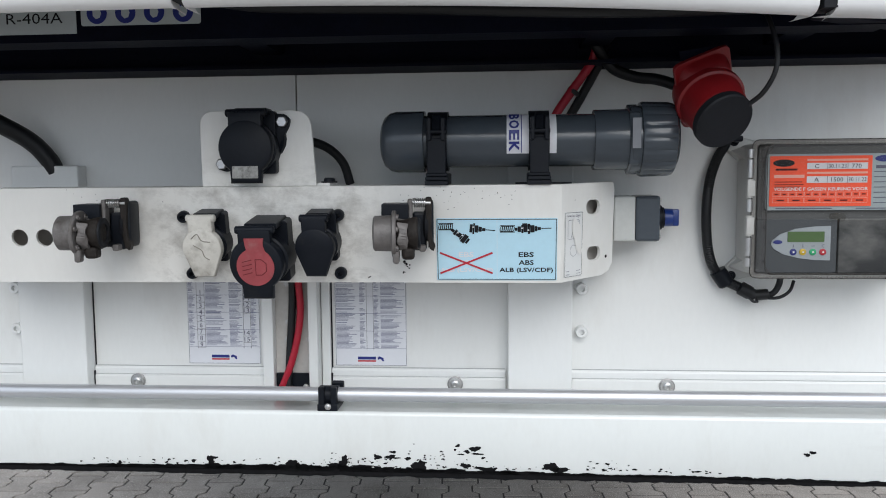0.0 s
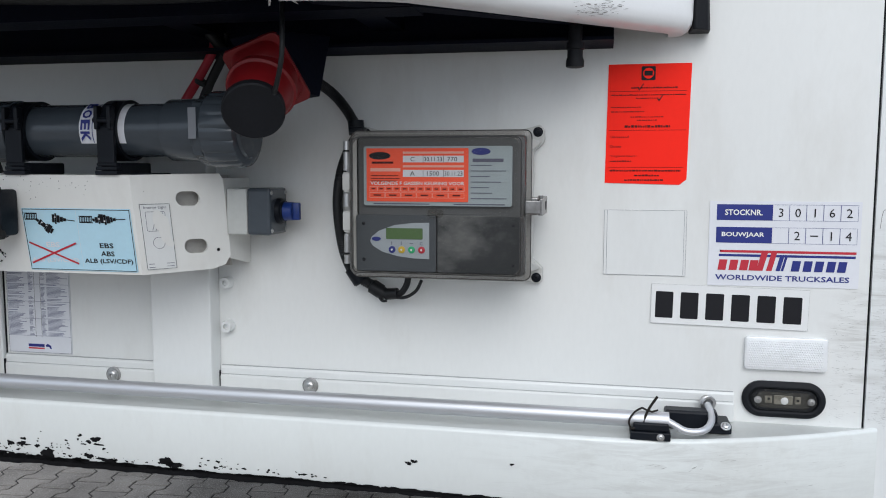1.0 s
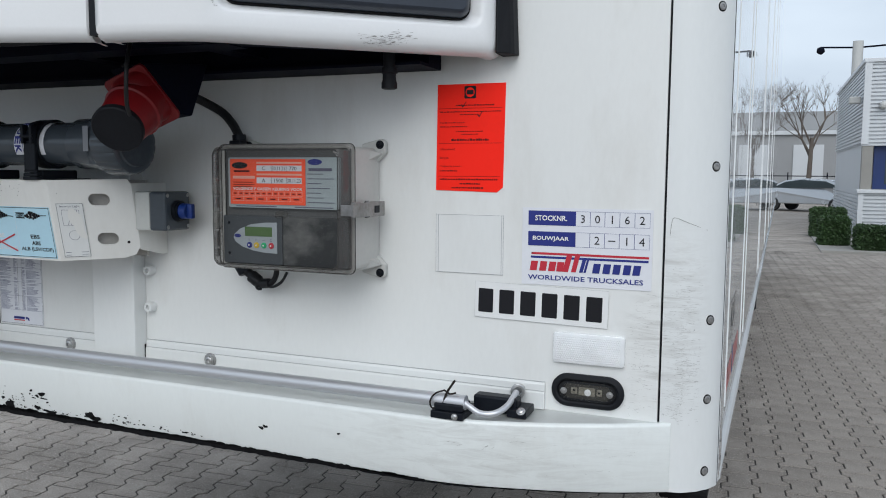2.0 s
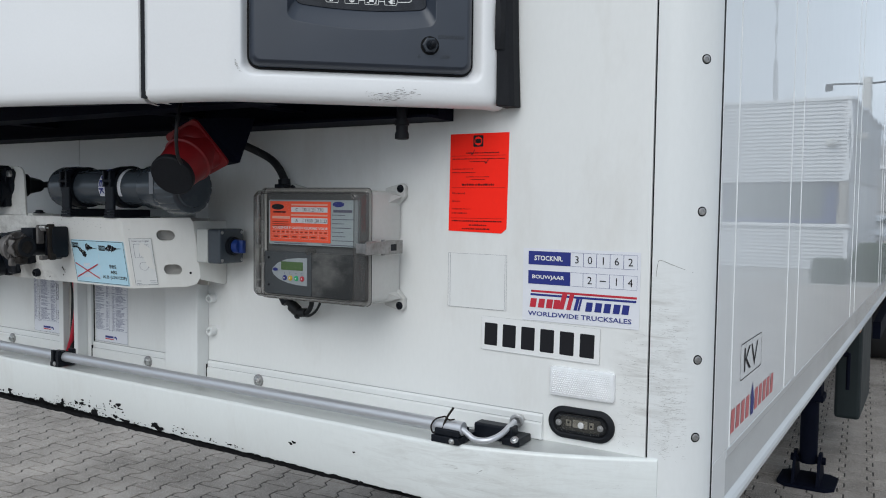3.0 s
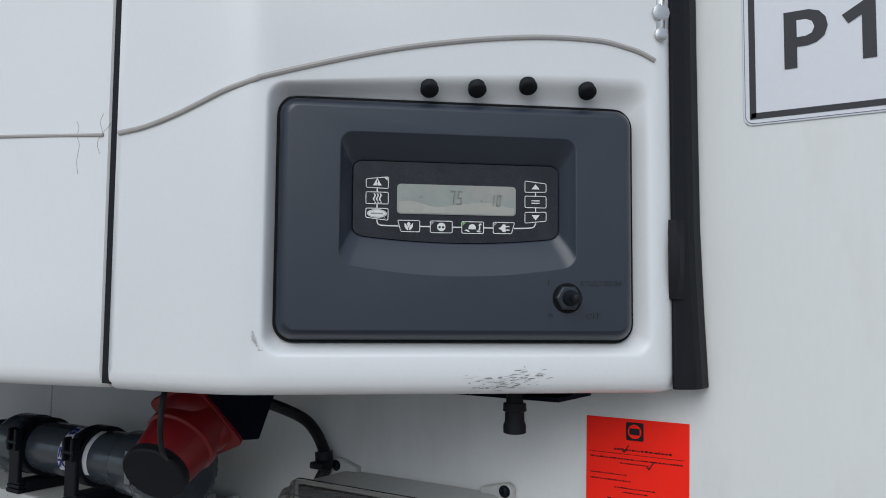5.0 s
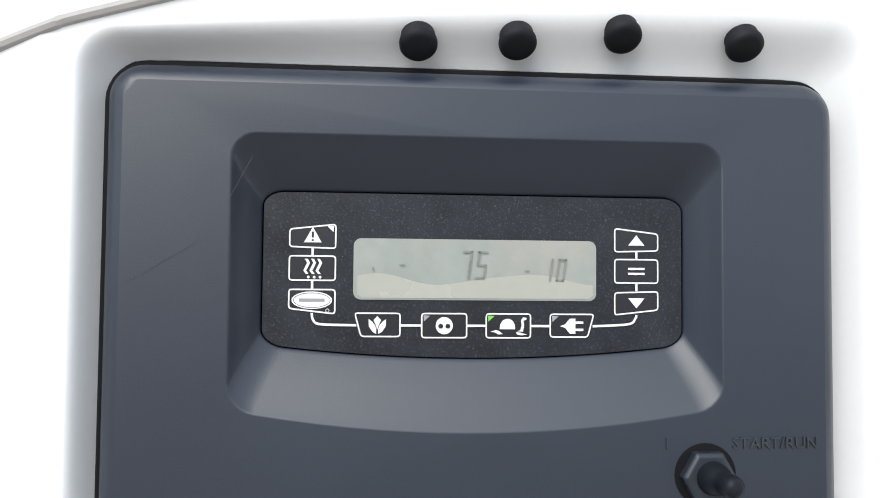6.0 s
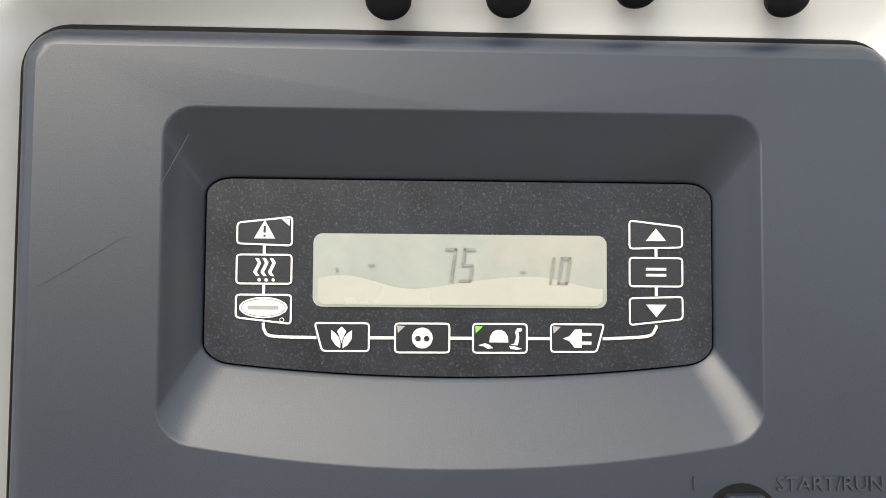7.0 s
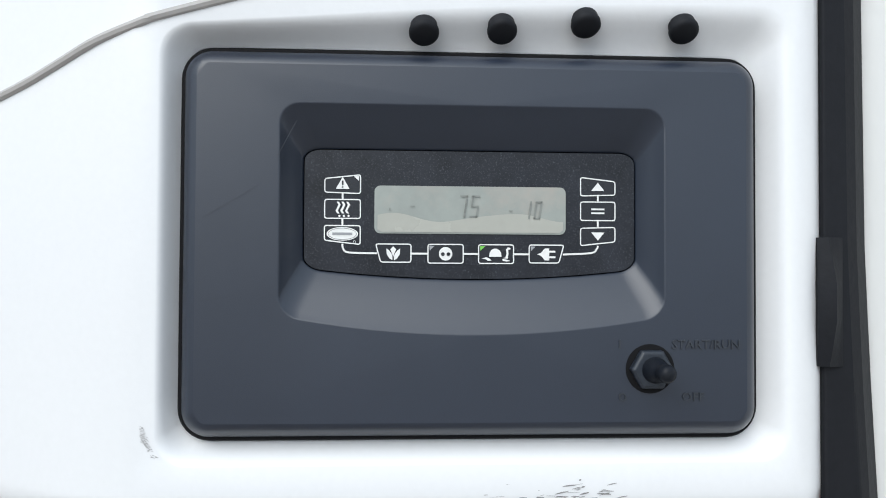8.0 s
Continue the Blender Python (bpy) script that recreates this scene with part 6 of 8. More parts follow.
# conduit round the box
cd = thing("corrugated_conduit", (0.37, -0.03, 1.36), "black corrugated conduit curving round the recorder box", "conduit")
b = bmesh.new()
hose(b, [(0.312, -0.080, 1.650), (0.330, -0.045, 1.635), (0.345, -0.022, 1.621), (0.356, -0.014, 1.607), (0.367, -0.013, 1.591), (0.3765, -0.014, 1.570), (0.364, -0.015, 1.546), (0.354, -0.018, 1.515), (0.350, -0.020, 1.476), (0.353, -0.016, 1.430), (0.361, -0.014, 1.398), (0.375, -0.016, 1.379), (0.402, -0.020, 1.365)], 0.0068, 22, 14, 0.045)
part("conduit_body", b, CABLE, cd, "", True)
b = bmesh.new()
turned(b, (0.3755, -0.019, 1.585), (0.1, 0, -1), [(0, 0.0105), (0.018, 0.0105)], 18)
part("conduit_collar", b, SOCKETBLACK, cd, "", True)
b = bmesh.new()
turned(b, (0.368, -0.015, 1.390), (0.55, 0, -0.8), [(0, 0.0115), (0.022, 0.0115), (0.024, 0.0095)], 18)
part("conduit_nut", b, SOCKETBLACK, cd, "", True)
b = bmesh.new()
box(b, 0.372, 0.392, -0.04, -0.02, 1.568, 1.576, 0.002)
part("conduit_clip", b, SOCKETBLACK, cd, "", True)
b = bmesh.new()
turned(b, (0.396, -0.022, 1.368), (0.8, -0.1, -0.45), [(0, 0.006), (0.002, 0.0098), (0.016, 0.0098), (0.018, 0.0085), (0.024, 0.0085), (0.025, 0.006)], 14)
turned(b, (0.416, -0.025, 1.357), (0.95, -0.1, 0.1), [(0, 0.005), (0.001, 0.0078), (0.018, 0.0075), (0.019, 0.005)], 12)
hose(b, [(0.430, -0.026, 1.357), (0.440, -0.030, 1.361), (0.447, -0.030, 1.372), (0.449, -0.030, 1.385)], 0.0042)
hose(b, [(0.425, -0.026, 1.354), (0.445, -0.034, 1.355), (0.460, -0.034, 1.364), (0.467, -0.030, 1.378)], 0.0022)
hose(b, [(0.405, -0.026, 1.362), (0.412, -0.030, 1.350), (0.420, -0.030, 1.349)], 0.0018)
part("cable_tail", b, CABLE, cd, "", True)

# ---- stickers on the wall ----
ti = thing("inspection_sticker", (0.75, 0, 1.505), "fluorescent orange-red inspection sticker with black print", "sticker")
P = Plane((0.698, 0, 1.505), (1, 0, 0), (0, 0, 1), (0, -1, 0))
pts = [(0.0, 0.0), (0.091, -0.002), (0.0995, 0.005), (0.102, 0.147), (0.002, 0.147)]
part("paper", slab(bmesh.new(), P, pts, 0.0002, 0.0009), FLUO, ti)
b = plate(bmesh.new(), P, 0.042, 0.127, 0.059, 0.144, 0.0009, 0.0012, 0.0015)
part("emblem", b, INKBLACK, ti)
part("emblem_ring", flat(bmesh.new(), P, oval(0.0505, 0.1355, 0.0066, 0.0066), 0.0014), FLUO, ti)
part("emblem_core", bars(bmesh.new(), P, [(0.0455, 0.1325, 0.0555, 0.1385)], 0.0016), INKBLACK, ti)
bm = bmesh.new()
r9 = random.Random(3)
its = []
for x0, x1, z, h in ((0.03, 0.086, 0.117, 0.0022), (0.006, 0.096, 0.1085, 0.0016), (0.036, 0.064, 0.1045, 0.0016), (0.006, 0.042, 0.0935, 0.0014), (0.006, 0.046, 0.088, 0.0014), (0.03, 0.07, 0.0815, 0.0014), (0.038, 0.062, 0.0775, 0.0014), (0.023, 0.078, 0.069, 0.0036), (0.006, 0.032, 0.0265, 0.002), (0.006, 0.092, 0.0145, 0.0026), (0.036, 0.066, 0.0085, 0.0026), (0.024, 0.072, 0.0028, 0.0026)):
    x = x0
    while x < x1:
        w = min(r9.uniform(0.0010, 0.0042), x1 - x)
        its.append((x, z, x + w, z + h * r9.uniform(0.55, 0.85)))
        x += w + r9.uniform(0.0005, 0.0012)
its += [(0.004, 0.1135, 0.097, 0.1139), (0.004, 0.0655, 0.097, 0.0659), (0.004, 0.0195, 0.095, 0.0199)]
part("print", bars(bm, P, its, 0.0012), INKDARKRED, ti)
for word, z, wd in (("Uitvoerend", 0.0575, 0.022), ("Datum", 0.0455, 0.013), ("Volgende beurt :", 0.0335, 0.033)):
    text("word", P, word, 0.006, z, 0.0030, INKDARKRED, ti, wd, 0.0012, "LEFT")
for x, z in ((0.04, 0.1155), (0.064, 0.102)):
    part("pen_tick", flat(bmesh.new(), P, [(x - 0.003, z + 0.003), (x - 0.002, z + 0.0036), (x, z + 0.001), (x + 0.0045, z + 0.0075), (x + 0.0052, z + 0.0070), (x, z - 0.001)], 0.0015), INKBLACK, ti)

pale = thing("blank_sticker", (0.75, 0, 1.391), "blank white sticker with a thin grey outline", "sticker")
P = Plane((0.6985, 0, 1.3885), (1, 0, 0), (0, 0, 1), (0, -1, 0))
part("film", plate(bmesh.new(), P, 0, 0, 0.1005, 0.0825, 0.0001, 0.0008, 0.001), WHITE, pale)
bm = bmesh.new()
outline(bm, P, [(0.0, 0.0), (0.101, 0.0), (0.101, 0.0825), (0.0, 0.0825)], 0.0004, 0.0011)
bars(bm, P, [(0.0035, 0.001, 0.0039, 0.082), (0.098, 0.001, 0.0983, 0.082)], 0.0011)
part("outline", bm, INKGREY, pale)

st = thing("stock_sticker", (0.92, 0, 1.38), "white dealer stock sticker with blue fields and red-blue emblem", "sticker")
P = Plane((0.8265, 0, 1.3785), (1, 0, 0), (0, 0, 1), (0, -1, 0))
part("film", plate(bmesh.new(), P, 0, 0, 0.1745, 0.105, 0.0002, 0.0009, 0.001), PAPER, st)
for z, word, chars in ((0.0815, "STOCKNR.", "30162"), (0.0535, "BOUWJAAR", " 2-14")):
    b = plate(bmesh.new(), P, 0.0085, z, 0.0735, z + 0.0195, 0.0009, 0.0013, 0.0002)
    part("blue_field", b, INKBLUE, st)
    text("word", P, word, 0.040, z + 0.0098, 0.0072, INKWHITE, st, 0.044 if word[0] == "S" else 0.050, 0.0017, bold=0.022)
    bm = bmesh.new()
    for k in range(5):
        outline(bm, P, [(0.0735 + k * 0.0194, z), (0.0929 + k * 0.0194, z), (0.0929 + k * 0.0194, z + 0.0195), (0.0735 + k * 0.0194, z + 0.0195)], 0.0004, 0.0013)
    part("field_boxes", bm, INKBLUE, st)
    for k, ch in enumerate(chars):
        if ch != " ":
            text("digit", P, ch, 0.0832 + k * 0.0194, z + 0.0098, 0.0105 if ch != "-" else 0.0014, INKBLACK, st, None if ch not in "-" else 0.009, 0.0014)
bm = bars(bmesh.new(), P, [(0.0135, 0.0415, 0.1705, 0.0445), (0.0135, 0.0425, 0.0135 + 0.002, 0.0445)], 0.0013)
part("emblem_stripe", bm, INKRED, st)
bm = bars(bmesh.new(), P, [(0.0125, 0.0365, 0.170, 0.0395)], 0.0012)
part("emblem_stripe", bm, INKBLUE, st)
for x0, x1 in ((0.0725, 0.0790), (0.061, 0.0685)):
    bm = bmesh.new()
    flat(bm, P, [(x0 - 0.004, 0.0195), (x1 - 0.004, 0.0195), (x1 + 0.0015, 0.0418), (x0 + 0.0015, 0.0418)], 0.0015)
    part("emblem_chevron", bm, INKRED, st)
for x in (0.0115, 0.0245, 0.037, 0.048):
    bm = bmesh.new()
    flat(bm, P, [(x, 0.0195), (x + 0.0095, 0.0195), (x + 0.0115, 0.0325), (x + 0.002, 0.0325)], 0.0014)
    part("emblem_block", bm, INKRED, st)
for x0, x1 in ((0.0835, 0.0885), (0.0895, 0.0925)):
    bm = bmesh.new()
    flat(bm, P, [(x0 - 0.004, 0.0195), (x1 - 0.004, 0.0195), (x1 + 0.0008, 0.0385), (x0 + 0.0008, 0.0385)], 0.0014)
    part("emblem_chevron", bm, INKBLUE, st)
for x in (0.097, 0.1105, 0.1235, 0.137, 0.1495):
    bm = bmesh.new()
    flat(bm, P, [(x, 0.0195), (x + 0.0095, 0.0195), (x + 0.0115, 0.0325), (x + 0.002, 0.0325)], 0.0014)
    part("emblem_block", bm, INKBLUE, st)
text("tagline", P, "WORLDWIDE TRUCKSALES", 0.0865, 0.0105, 0.0068, INKBLUE, st, 0.155, 0.0014, bold=0.018)

npl = thing("plate_sticker", (0.85, 0, 1.326), "white strip sticker with large black characters masked as bars", "sticker")
ca, sa = math.cos(radians(-1.0)), math.sin(radians(-1.0))
P = Plane((0.7585, 0, 1.328), (ca, 0, sa), (-sa, 0, ca), (0, -1, 0))
part("film", plate(bmesh.new(), P, 0, 0, 0.1875, 0.0505, 0.0010, 0.0016, 0.001), WHITEFILM, npl)
part("film_edge", outline(bmesh.new(), P, [(0, 0), (0.1875, 0), (0.1875, 0.0505), (0, 0.0505)], 0.0003, 0.0018), EDGESHADE, npl)
for k in range(6):
    x = 0.0055 + k * 0.0305
    part("masked_character", plate(bmesh.new(), P, x, 0.0075, x + 0.0215, 0.041, 0.0016, 0.0019, 0.0015), INKBLACK, npl)

pl = thing("parking_plate", (0.926, 0, 1.92), "white plate with a black border and black characters", "sign")
P = Plane((0.852, 0, 1.9195), (1, 0, -0.005), (0.0, 0, 1), (0, -1, 0))
part("plate", plate(bmesh.new(), P, 0, 0, 0.149, 0.2, 0.0003, 0.0014, 0.008, 0.0005), PAPER, pl)
part("rim_line", outline(bmesh.new(), P, rrect(0.0015, 0.0015, 0.1475, 0.1985, 0.0075), 0.0005, 0.0018), INKGREY, pl)
part("border", outline(bmesh.new(), P, rrect(0.0055, 0.0055, 0.1435, 0.1945, 0.001), 0.0055, 0.0018), CHARCOALINK, pl)
P_PTS = [(0.0, 0.0), (0.0105, 0.0), (0.0105, 0.0185), (0.019, 0.0185), (0.0265, 0.0205), (0.0325, 0.0255), (0.0352, 0.0335), (0.0335, 0.0415), (0.0285, 0.0475), (0.0205, 0.0502), (0.0, 0.0505)]
P_EYE = [(0.0105, 0.0270), (0.0175, 0.0270), (0.0225, 0.0290), (0.0246, 0.0340), (0.0228, 0.0392), (0.0180, 0.0418), (0.0105, 0.0420)]
P_AT = lambda pts: [(0.0352 + x, 0.0465 + y) for x, y in pts]
part("letter", flat(bmesh.new(), P, P_AT(P_PTS), 0.0019), CHARCOALINK, pl)
part("letter_eye", flat(bmesh.new(), P, P_AT(P_EYE), 0.0022), PAPER, pl)
part("numeral", flat(bmesh.new(), P, P_AT([(0.0610, 0.0), (0.0715, 0.0), (0.0715, 0.0505), (0.0640, 0.0505), (0.0460, 0.0400), (0.0508, 0.0318), (0.0610, 0.0378)]), 0.0019), CHARCOALINK, pl)

# ---- reflector, marker lamp, side lettering ----
rf = thing("reflector", (0.922, 0, 1.274), "clear rectangular reflector on the front wall", "reflector")
P = Plane((0.8735, 0, 1.2745), (1, 0, 0), (0, 0, 1), (0, -1, 0))
part("lens", plate(bmesh.new(), P, 0, 0, 0.0965, 0.0415, 0, 0.006, 0.004, 0.0015), REFLECTOR, rf, "", True)
bm = bmesh.new()
for i in range(31):
    for j in range(12):
        x, z = 0.0045 + i * 0.0028 + (0.0014 if j % 2 else 0), 0.0045 + j * 0.0029
        turned(bm, P.at(x, z, 0.0059), P.n, [(0, 0.0013), (0.0006, 0.0003)], 4, cap=(False, True))
tagged(part("prism_field", bm, REFLECTOR, rf), kind="stuff")

ml = thing("marker_lamp", (0.9215, 0, 1.237), "oval marker lamp with clear lens in a black rubber surround", "lamp")
P = Plane((0.9215, 0, 1.2375), (1, 0, 0), (0, 0, 1), (0, -1, 0))
bm = bmesh.new()
loops(bm, [[P.at(x, y, w) for x, y in rrect(-0.049 + d, -0.0225 + d, 0.049 - d, 0.0225 - d, 0.0224 - d, 10)] for d, w in ((0, 0), (0, 0.004), (0.002, 0.006), (0.006, 0.007), (0.008, 0.006), (0.0095, 0.002))], cap=(True, True))
part("surround", bm, BLACKGAP, ml, "", True)
part("back", plate(bmesh.new(), P, -0.031, -0.0125, 0.031, 0.0125, 0.002, 0.004, 0.012), material("lamp_inner", (0.050, 0.049, 0.046), 0.35, 0.2, var=0.5, size=80), ml)
BOARD = material("lamp_board", (0.30, 0.285, 0.24), 0.4, 0.1, var=0.5, size=160, bump=0.2)
for x0, x1, h in ((-0.022, -0.0135, 0.0045), (-0.0115, 0.0105, 0.0055), (0.0130, 0.0200, 0.0045)):
    part("lamp_cell", plate(bmesh.new(), P, x0, -h, x1, h, 0.004, 0.0052, 0.0012, 0.0006), BOARD, ml)
for x, z in ((-0.0175, 0.001), (0.0045, -0.001), (0.0165, 0.0)):
    part("lamp_chip", plate(bmesh.new(), P, x - 0.0016, z - 0.0014, x + 0.0016, z + 0.0014, 0.0052, 0.0058, 0.0004), SOCKETBLACK, ml)
bm = bmesh.new()
turned(bm, P.at(0.001, -0.001, 0.0052), P.n, [(0, 0.0048), (0.0008, 0.0044), (0.0014, 0.0030)], 20)
part("led_dome", bm, REFLECTOR, ml, "", True)
bm = bmesh.new()
outline(bm, P, rrect(-0.0372, -0.0126, 0.0372, 0.0126, 0.0125, 10), 0.0026, 0.0062)
part("inner_lip", bm, SOCKETBLACK, ml)
ob = part("lens", plate(bmesh.new(), P, -0.038, -0.0128, 0.038, 0.0128, 0.006, 0.0085, 0.0127, 0.0015, 8), CLEARLENS, ml, "clear lens", True)
ob.visible_shadow = False
for x in (-0.031, 0.031):
    screw(ml, P.at(x, 0, 0.0085), (0, -1, 0), 0.0030, mat=DULLZINC)

SIDE = Plane((1.0885 - SPLAY * 0.063, 0, 0), (SPLAY, 1, 0), (0, 0, 1), (1, -SPLAY, 0))
kv = thing("side_letters", (1.0885, 0.30, 1.30), "black letters in a thin black frame on the side skin", "sticker")
part("frame", outline(bmesh.new(), SIDE, rrect(0.218, 1.279, 0.381, 1.336, 0.008), 0.0014, 0.0006), INKBLACK, kv)
text("letters", SIDE, "KV", 0.298, 1.3075, 0.038, INKBLACK, kv, 0.105, 0.0006)
fp = thing("side_logo", (1.0885, 0.33, 1.225), "faded red block lettering strip with a blue figure", "sticker")
FADED = material("faded_red_print", (0.60, 0.13, 0.14), 0.3)
for k in range(10):
    y = 0.163 + k * 0.0345
    if k == 4:
        part("blue_figure", flat(bmesh.new(), SIDE, [(y + 0.004, 1.208), (y + 0.024, 1.208), (y + 0.030, 1.228), (y + 0.016, 1.262), (y + 0.004, 1.240)], 0.0009), INKBLUE, fp)
        continue
    part("red_block", flat(bmesh.new(), SIDE, [(y, 1.2105), (y + 0.024, 1.2105), (y + 0.028, 1.2455), (y + 0.004, 1.2455)], 0.0006), FADED, fp)


# ---- the refrigeration unit ----
unit = thing("refrigeration_unit", (-0.228, -0.2, 1.682), "white trailer refrigeration unit with bowed covers and a dark control panel", "cooling unit")
UZ1 = 3.3
PANEL = Plane((0.5448, -0.2708, 0), (0.7505, 0.661, 0), (0, 0, 1), (0.661, -0.7505, 0))
DW = -0.002


def bow(x):
    return -0.43 + 0.30 * (x + 0.228) ** 2


def lip_rows():
    """How far the cover draws in towards its lower edge."""
    return ((1.6825, 0.0150), (1.6835, 0.0095), (1.6865, 0.0045), (1.692, 0.0012), (1.700, 0.0))


def cover_grid(plan, z_top, name, label, pocket=None):
    """A cover panel along a plan line, with a rolled lower edge and side returns."""
    n = len(plan)
    V = [Vector((*p, 0)) for p in plan]
    nor = []
    for i in range(n):
        d = (V[min(i + 1, n - 1)] - V[max(i - 1, 0)]).normalized()
        nor.append(Vector((d.y, -d.x, 0)))
    rows = [(z, k) for z, k in lip_rows()] + ([(pocket[2], 0.0)] if pocket else []) + [(z_top, 0.0)]
    bm = bmesh.new()
    rings = []
    for z, k in rows:
        rings.append([V[i] - nor[i] * k + Vector((0, 0, z)) for i in range(n)])
    # returns at both ends
    full = []
    for r in rings:
        a = r[0] - nor[0] * 0.03 + (V[1] - V[0]).normalized() * 0.003
        a2 = r[0] - nor[0] * 0.004 + (V[1] - V[0]).normalized() * 0.0006
        b = r[-1] - nor[-1] * 0.03 - (V[-1] - V[-2]).normalized() * 0.003
        b2 = r[-1] - nor[-1] * 0.004 - (V[-1] - V[-2]).normalized() * 0.0006
        r0 = r[0] + (V[1] - V[0]).normalized() * 0.004
        r1 = r[-1] - (V[-1] - V[-2]).normalized() * 0.004
        full.append([a, a2, r0] + r[1:-1] + [r1, b2, b])
    loops(bm, full, close=False)
    low = full[0]
    inn = [p - Vector((0, -0.004, 0)) + Vector((0, 0, 0.001)) for p in low]
    vs0 = [bm.verts.new(p) for p in low]
    vs1 = [bm.verts.new(p) for p in inn]
    for i in range(len(low) - 1):
        bm.faces.new((vs0[i], vs0[i + 1], vs1[i + 1], vs1[i]))
    bmesh.ops.remove_doubles(bm, verts=bm.verts, dist=1e-5)
    if pocket:
        gone = [f for f in bm.faces if pocket[0] < f.calc_center_median().x < pocket[1] and 1.7 < f.calc_center_median().z < pocket[2] and f.calc_center_median().y < -0.38]
        bmesh.ops.delete(bm, geom=gone, context="FACES")
    return part(name, bm, DOORPLASTIC, unit, label, True)


# middle and far covers
LX0, LX1, LZ0, LZ1 = -0.158, -0.012, 1.700, 1.7605
mid_x = sorted([-0.2235 + i * (0.6095 / 24) for i in range(25) if not any(abs(-0.2235 + i * (0.6095 / 24) - q) < 0.008 for q in (LX0, LX1))] + [LX0, LX1])
mid = [(x, bow(x)) for x in mid_x]
mid_cover = cover_grid(mid, UZ1, "cover_panel", "white bowed plastic cover with a hairline crack", (LX0, LX1, LZ1))
far = [(-0.456 - x, -0.43 + 0.07 * (x + 0.228) ** 2) for x, y in mid][::-1]
cover_grid(far, UZ1, "cover_panel", "white bowed plastic cover")
corner_far = [(-0.456 - x, y) for x, y in ((0.3985, -0.402), (0.47, -0.380), (0.535, -0.345), (0.66, -0.21), (0.77, -0.085), (0.792, -0.03), (0.794, -0.004))][::-1]
cover_grid(corner_far, UZ1, "corner_cover", "white corner cover")

# corner cover with the control panel: curved shoulder, flat face with an opening, curved heel
UL, UR = -0.024, 0.330
flat_l, flat_r = PANEL.at(UL, 0, DW), PANEL.at(UR, 0, DW)
left_plan = [(0.3985, -0.3205), (0.430, -0.3150), (0.460, -0.3085), (0.485, -0.3020), (0.507, -0.2945), (flat_l.x, flat_l.y)]
left_plan = [p[:2] for p in [tuple(q) for q in smoothed([(x, y, 0) for x, y in left_plan], 4)]]
right_plan = [(flat_r.x, flat_r.y), (0.7950, -0.043), (0.7965, -0.03), (0.7965, -0.016), (0.7945, -0.004)]
bm = bmesh.new()


def strip(plan, rows):
    n = len(plan)
    V = [Vector((p[0], p[1], 0)) for p in plan]
    nor = []
    for i in range(n):
        d = (V[min(i + 1, n - 1)] - V[max(i - 1, 0)]).normalized()
        nor.append(Vector((d.y, -d.x, 0)))
    return [[V[i] - nor[i] * k + Vector((0, 0, z)) for i in range(n)] for z, k in rows]


lows = list(lip_rows())
ZF0, ZF1 = 1.700, 2.10
allplan = [tuple(p) for p in left_plan] + [(PANEL.at(u, 0, DW).x, PANEL.at(u, 0, DW).y) for u in (0.0, 0.08, 0.16, 0.24, 0.30)] + [tuple(p) for p in right_plan]
loops(bm, strip(allplan, lows), close=False)
loops(bm, strip(left_plan, [(ZF0, 0), (ZF1, 0), (UZ1, 0)]), close=False)
loops(bm, strip([tuple(p) for p in right_plan], [(ZF0, 0), (ZF1, 0), (UZ1, 0)]), close=False)
loops(bm, [[PANEL.at(UL, z, DW), PANEL.at(UR, z, DW)] for z in (ZF1, UZ1)], close=False)


def arch(x):
    """The height of the recess's head along its width."""
    k = min(1.0, max(0.0, (x + 0.011) / 0.30))
    return 1.9435 + 0.0165 * math.sin(math.pi / 2 * k) ** 1.15


def opening(seg=8):
    """The outline of the panel recess: straight foot and sides, arched head."""
    pts = [(x, y) for x, y in rrect(-0.0112, 1.7145, 0.3237, 1.9345, 0.016, seg)]
    out = []
    for i, p in enumerate(pts):
        q = pts[(i + 1) % len(pts)]
        out.append(p)
        m = int(math.hypot(q[0] - p[0], q[1] - p[1]) / 0.02)
        for j in range(1, m + 1):
            t = j / (m + 1)
            out.append((p[0] + (q[0] - p[0]) * t, p[1] + (q[1] - p[1]) * t))
    return [(x, y + (arch(x) - 1.9345) * min(1.0, max(0.0, (y - 1.86) / 0.06))) for x, y in out]


hole = opening()
es = []
# outer border split where the strips meet
border = [(UL, ZF0)] + [(u, ZF0) for u in (0.0, 0.08, 0.16, 0.24, 0.30)] + [(UR, ZF0), (UR, ZF1), (UL, ZF1)]
for lp in (border, hole):
    vs = [bm.verts.new(PANEL.at(x, y, DW)) for x, y in lp]
    es += [bm.edges.new((vs[i], vs[(i + 1) % len(vs)])) for i in range(len(vs))]
bmesh.ops.triangle_fill(bm, use_beauty=True, use_dissolve=False, edges=es)
# rolled rim and slope into the recess
def centre_scale(pts, d):
    """Draws an outline in by d."""
    n = len(pts)
    out = []
    for i in range(n):
        a, b, c = Vector(pts[i - 1]), Vector(pts[i]), Vector(pts[(i + 1) % n])
        t = ((b - a).normalized() + (c - b).normalized()).normalized()
        out.append((b.x - t.y * d, b.y + t.x * d))
    return out


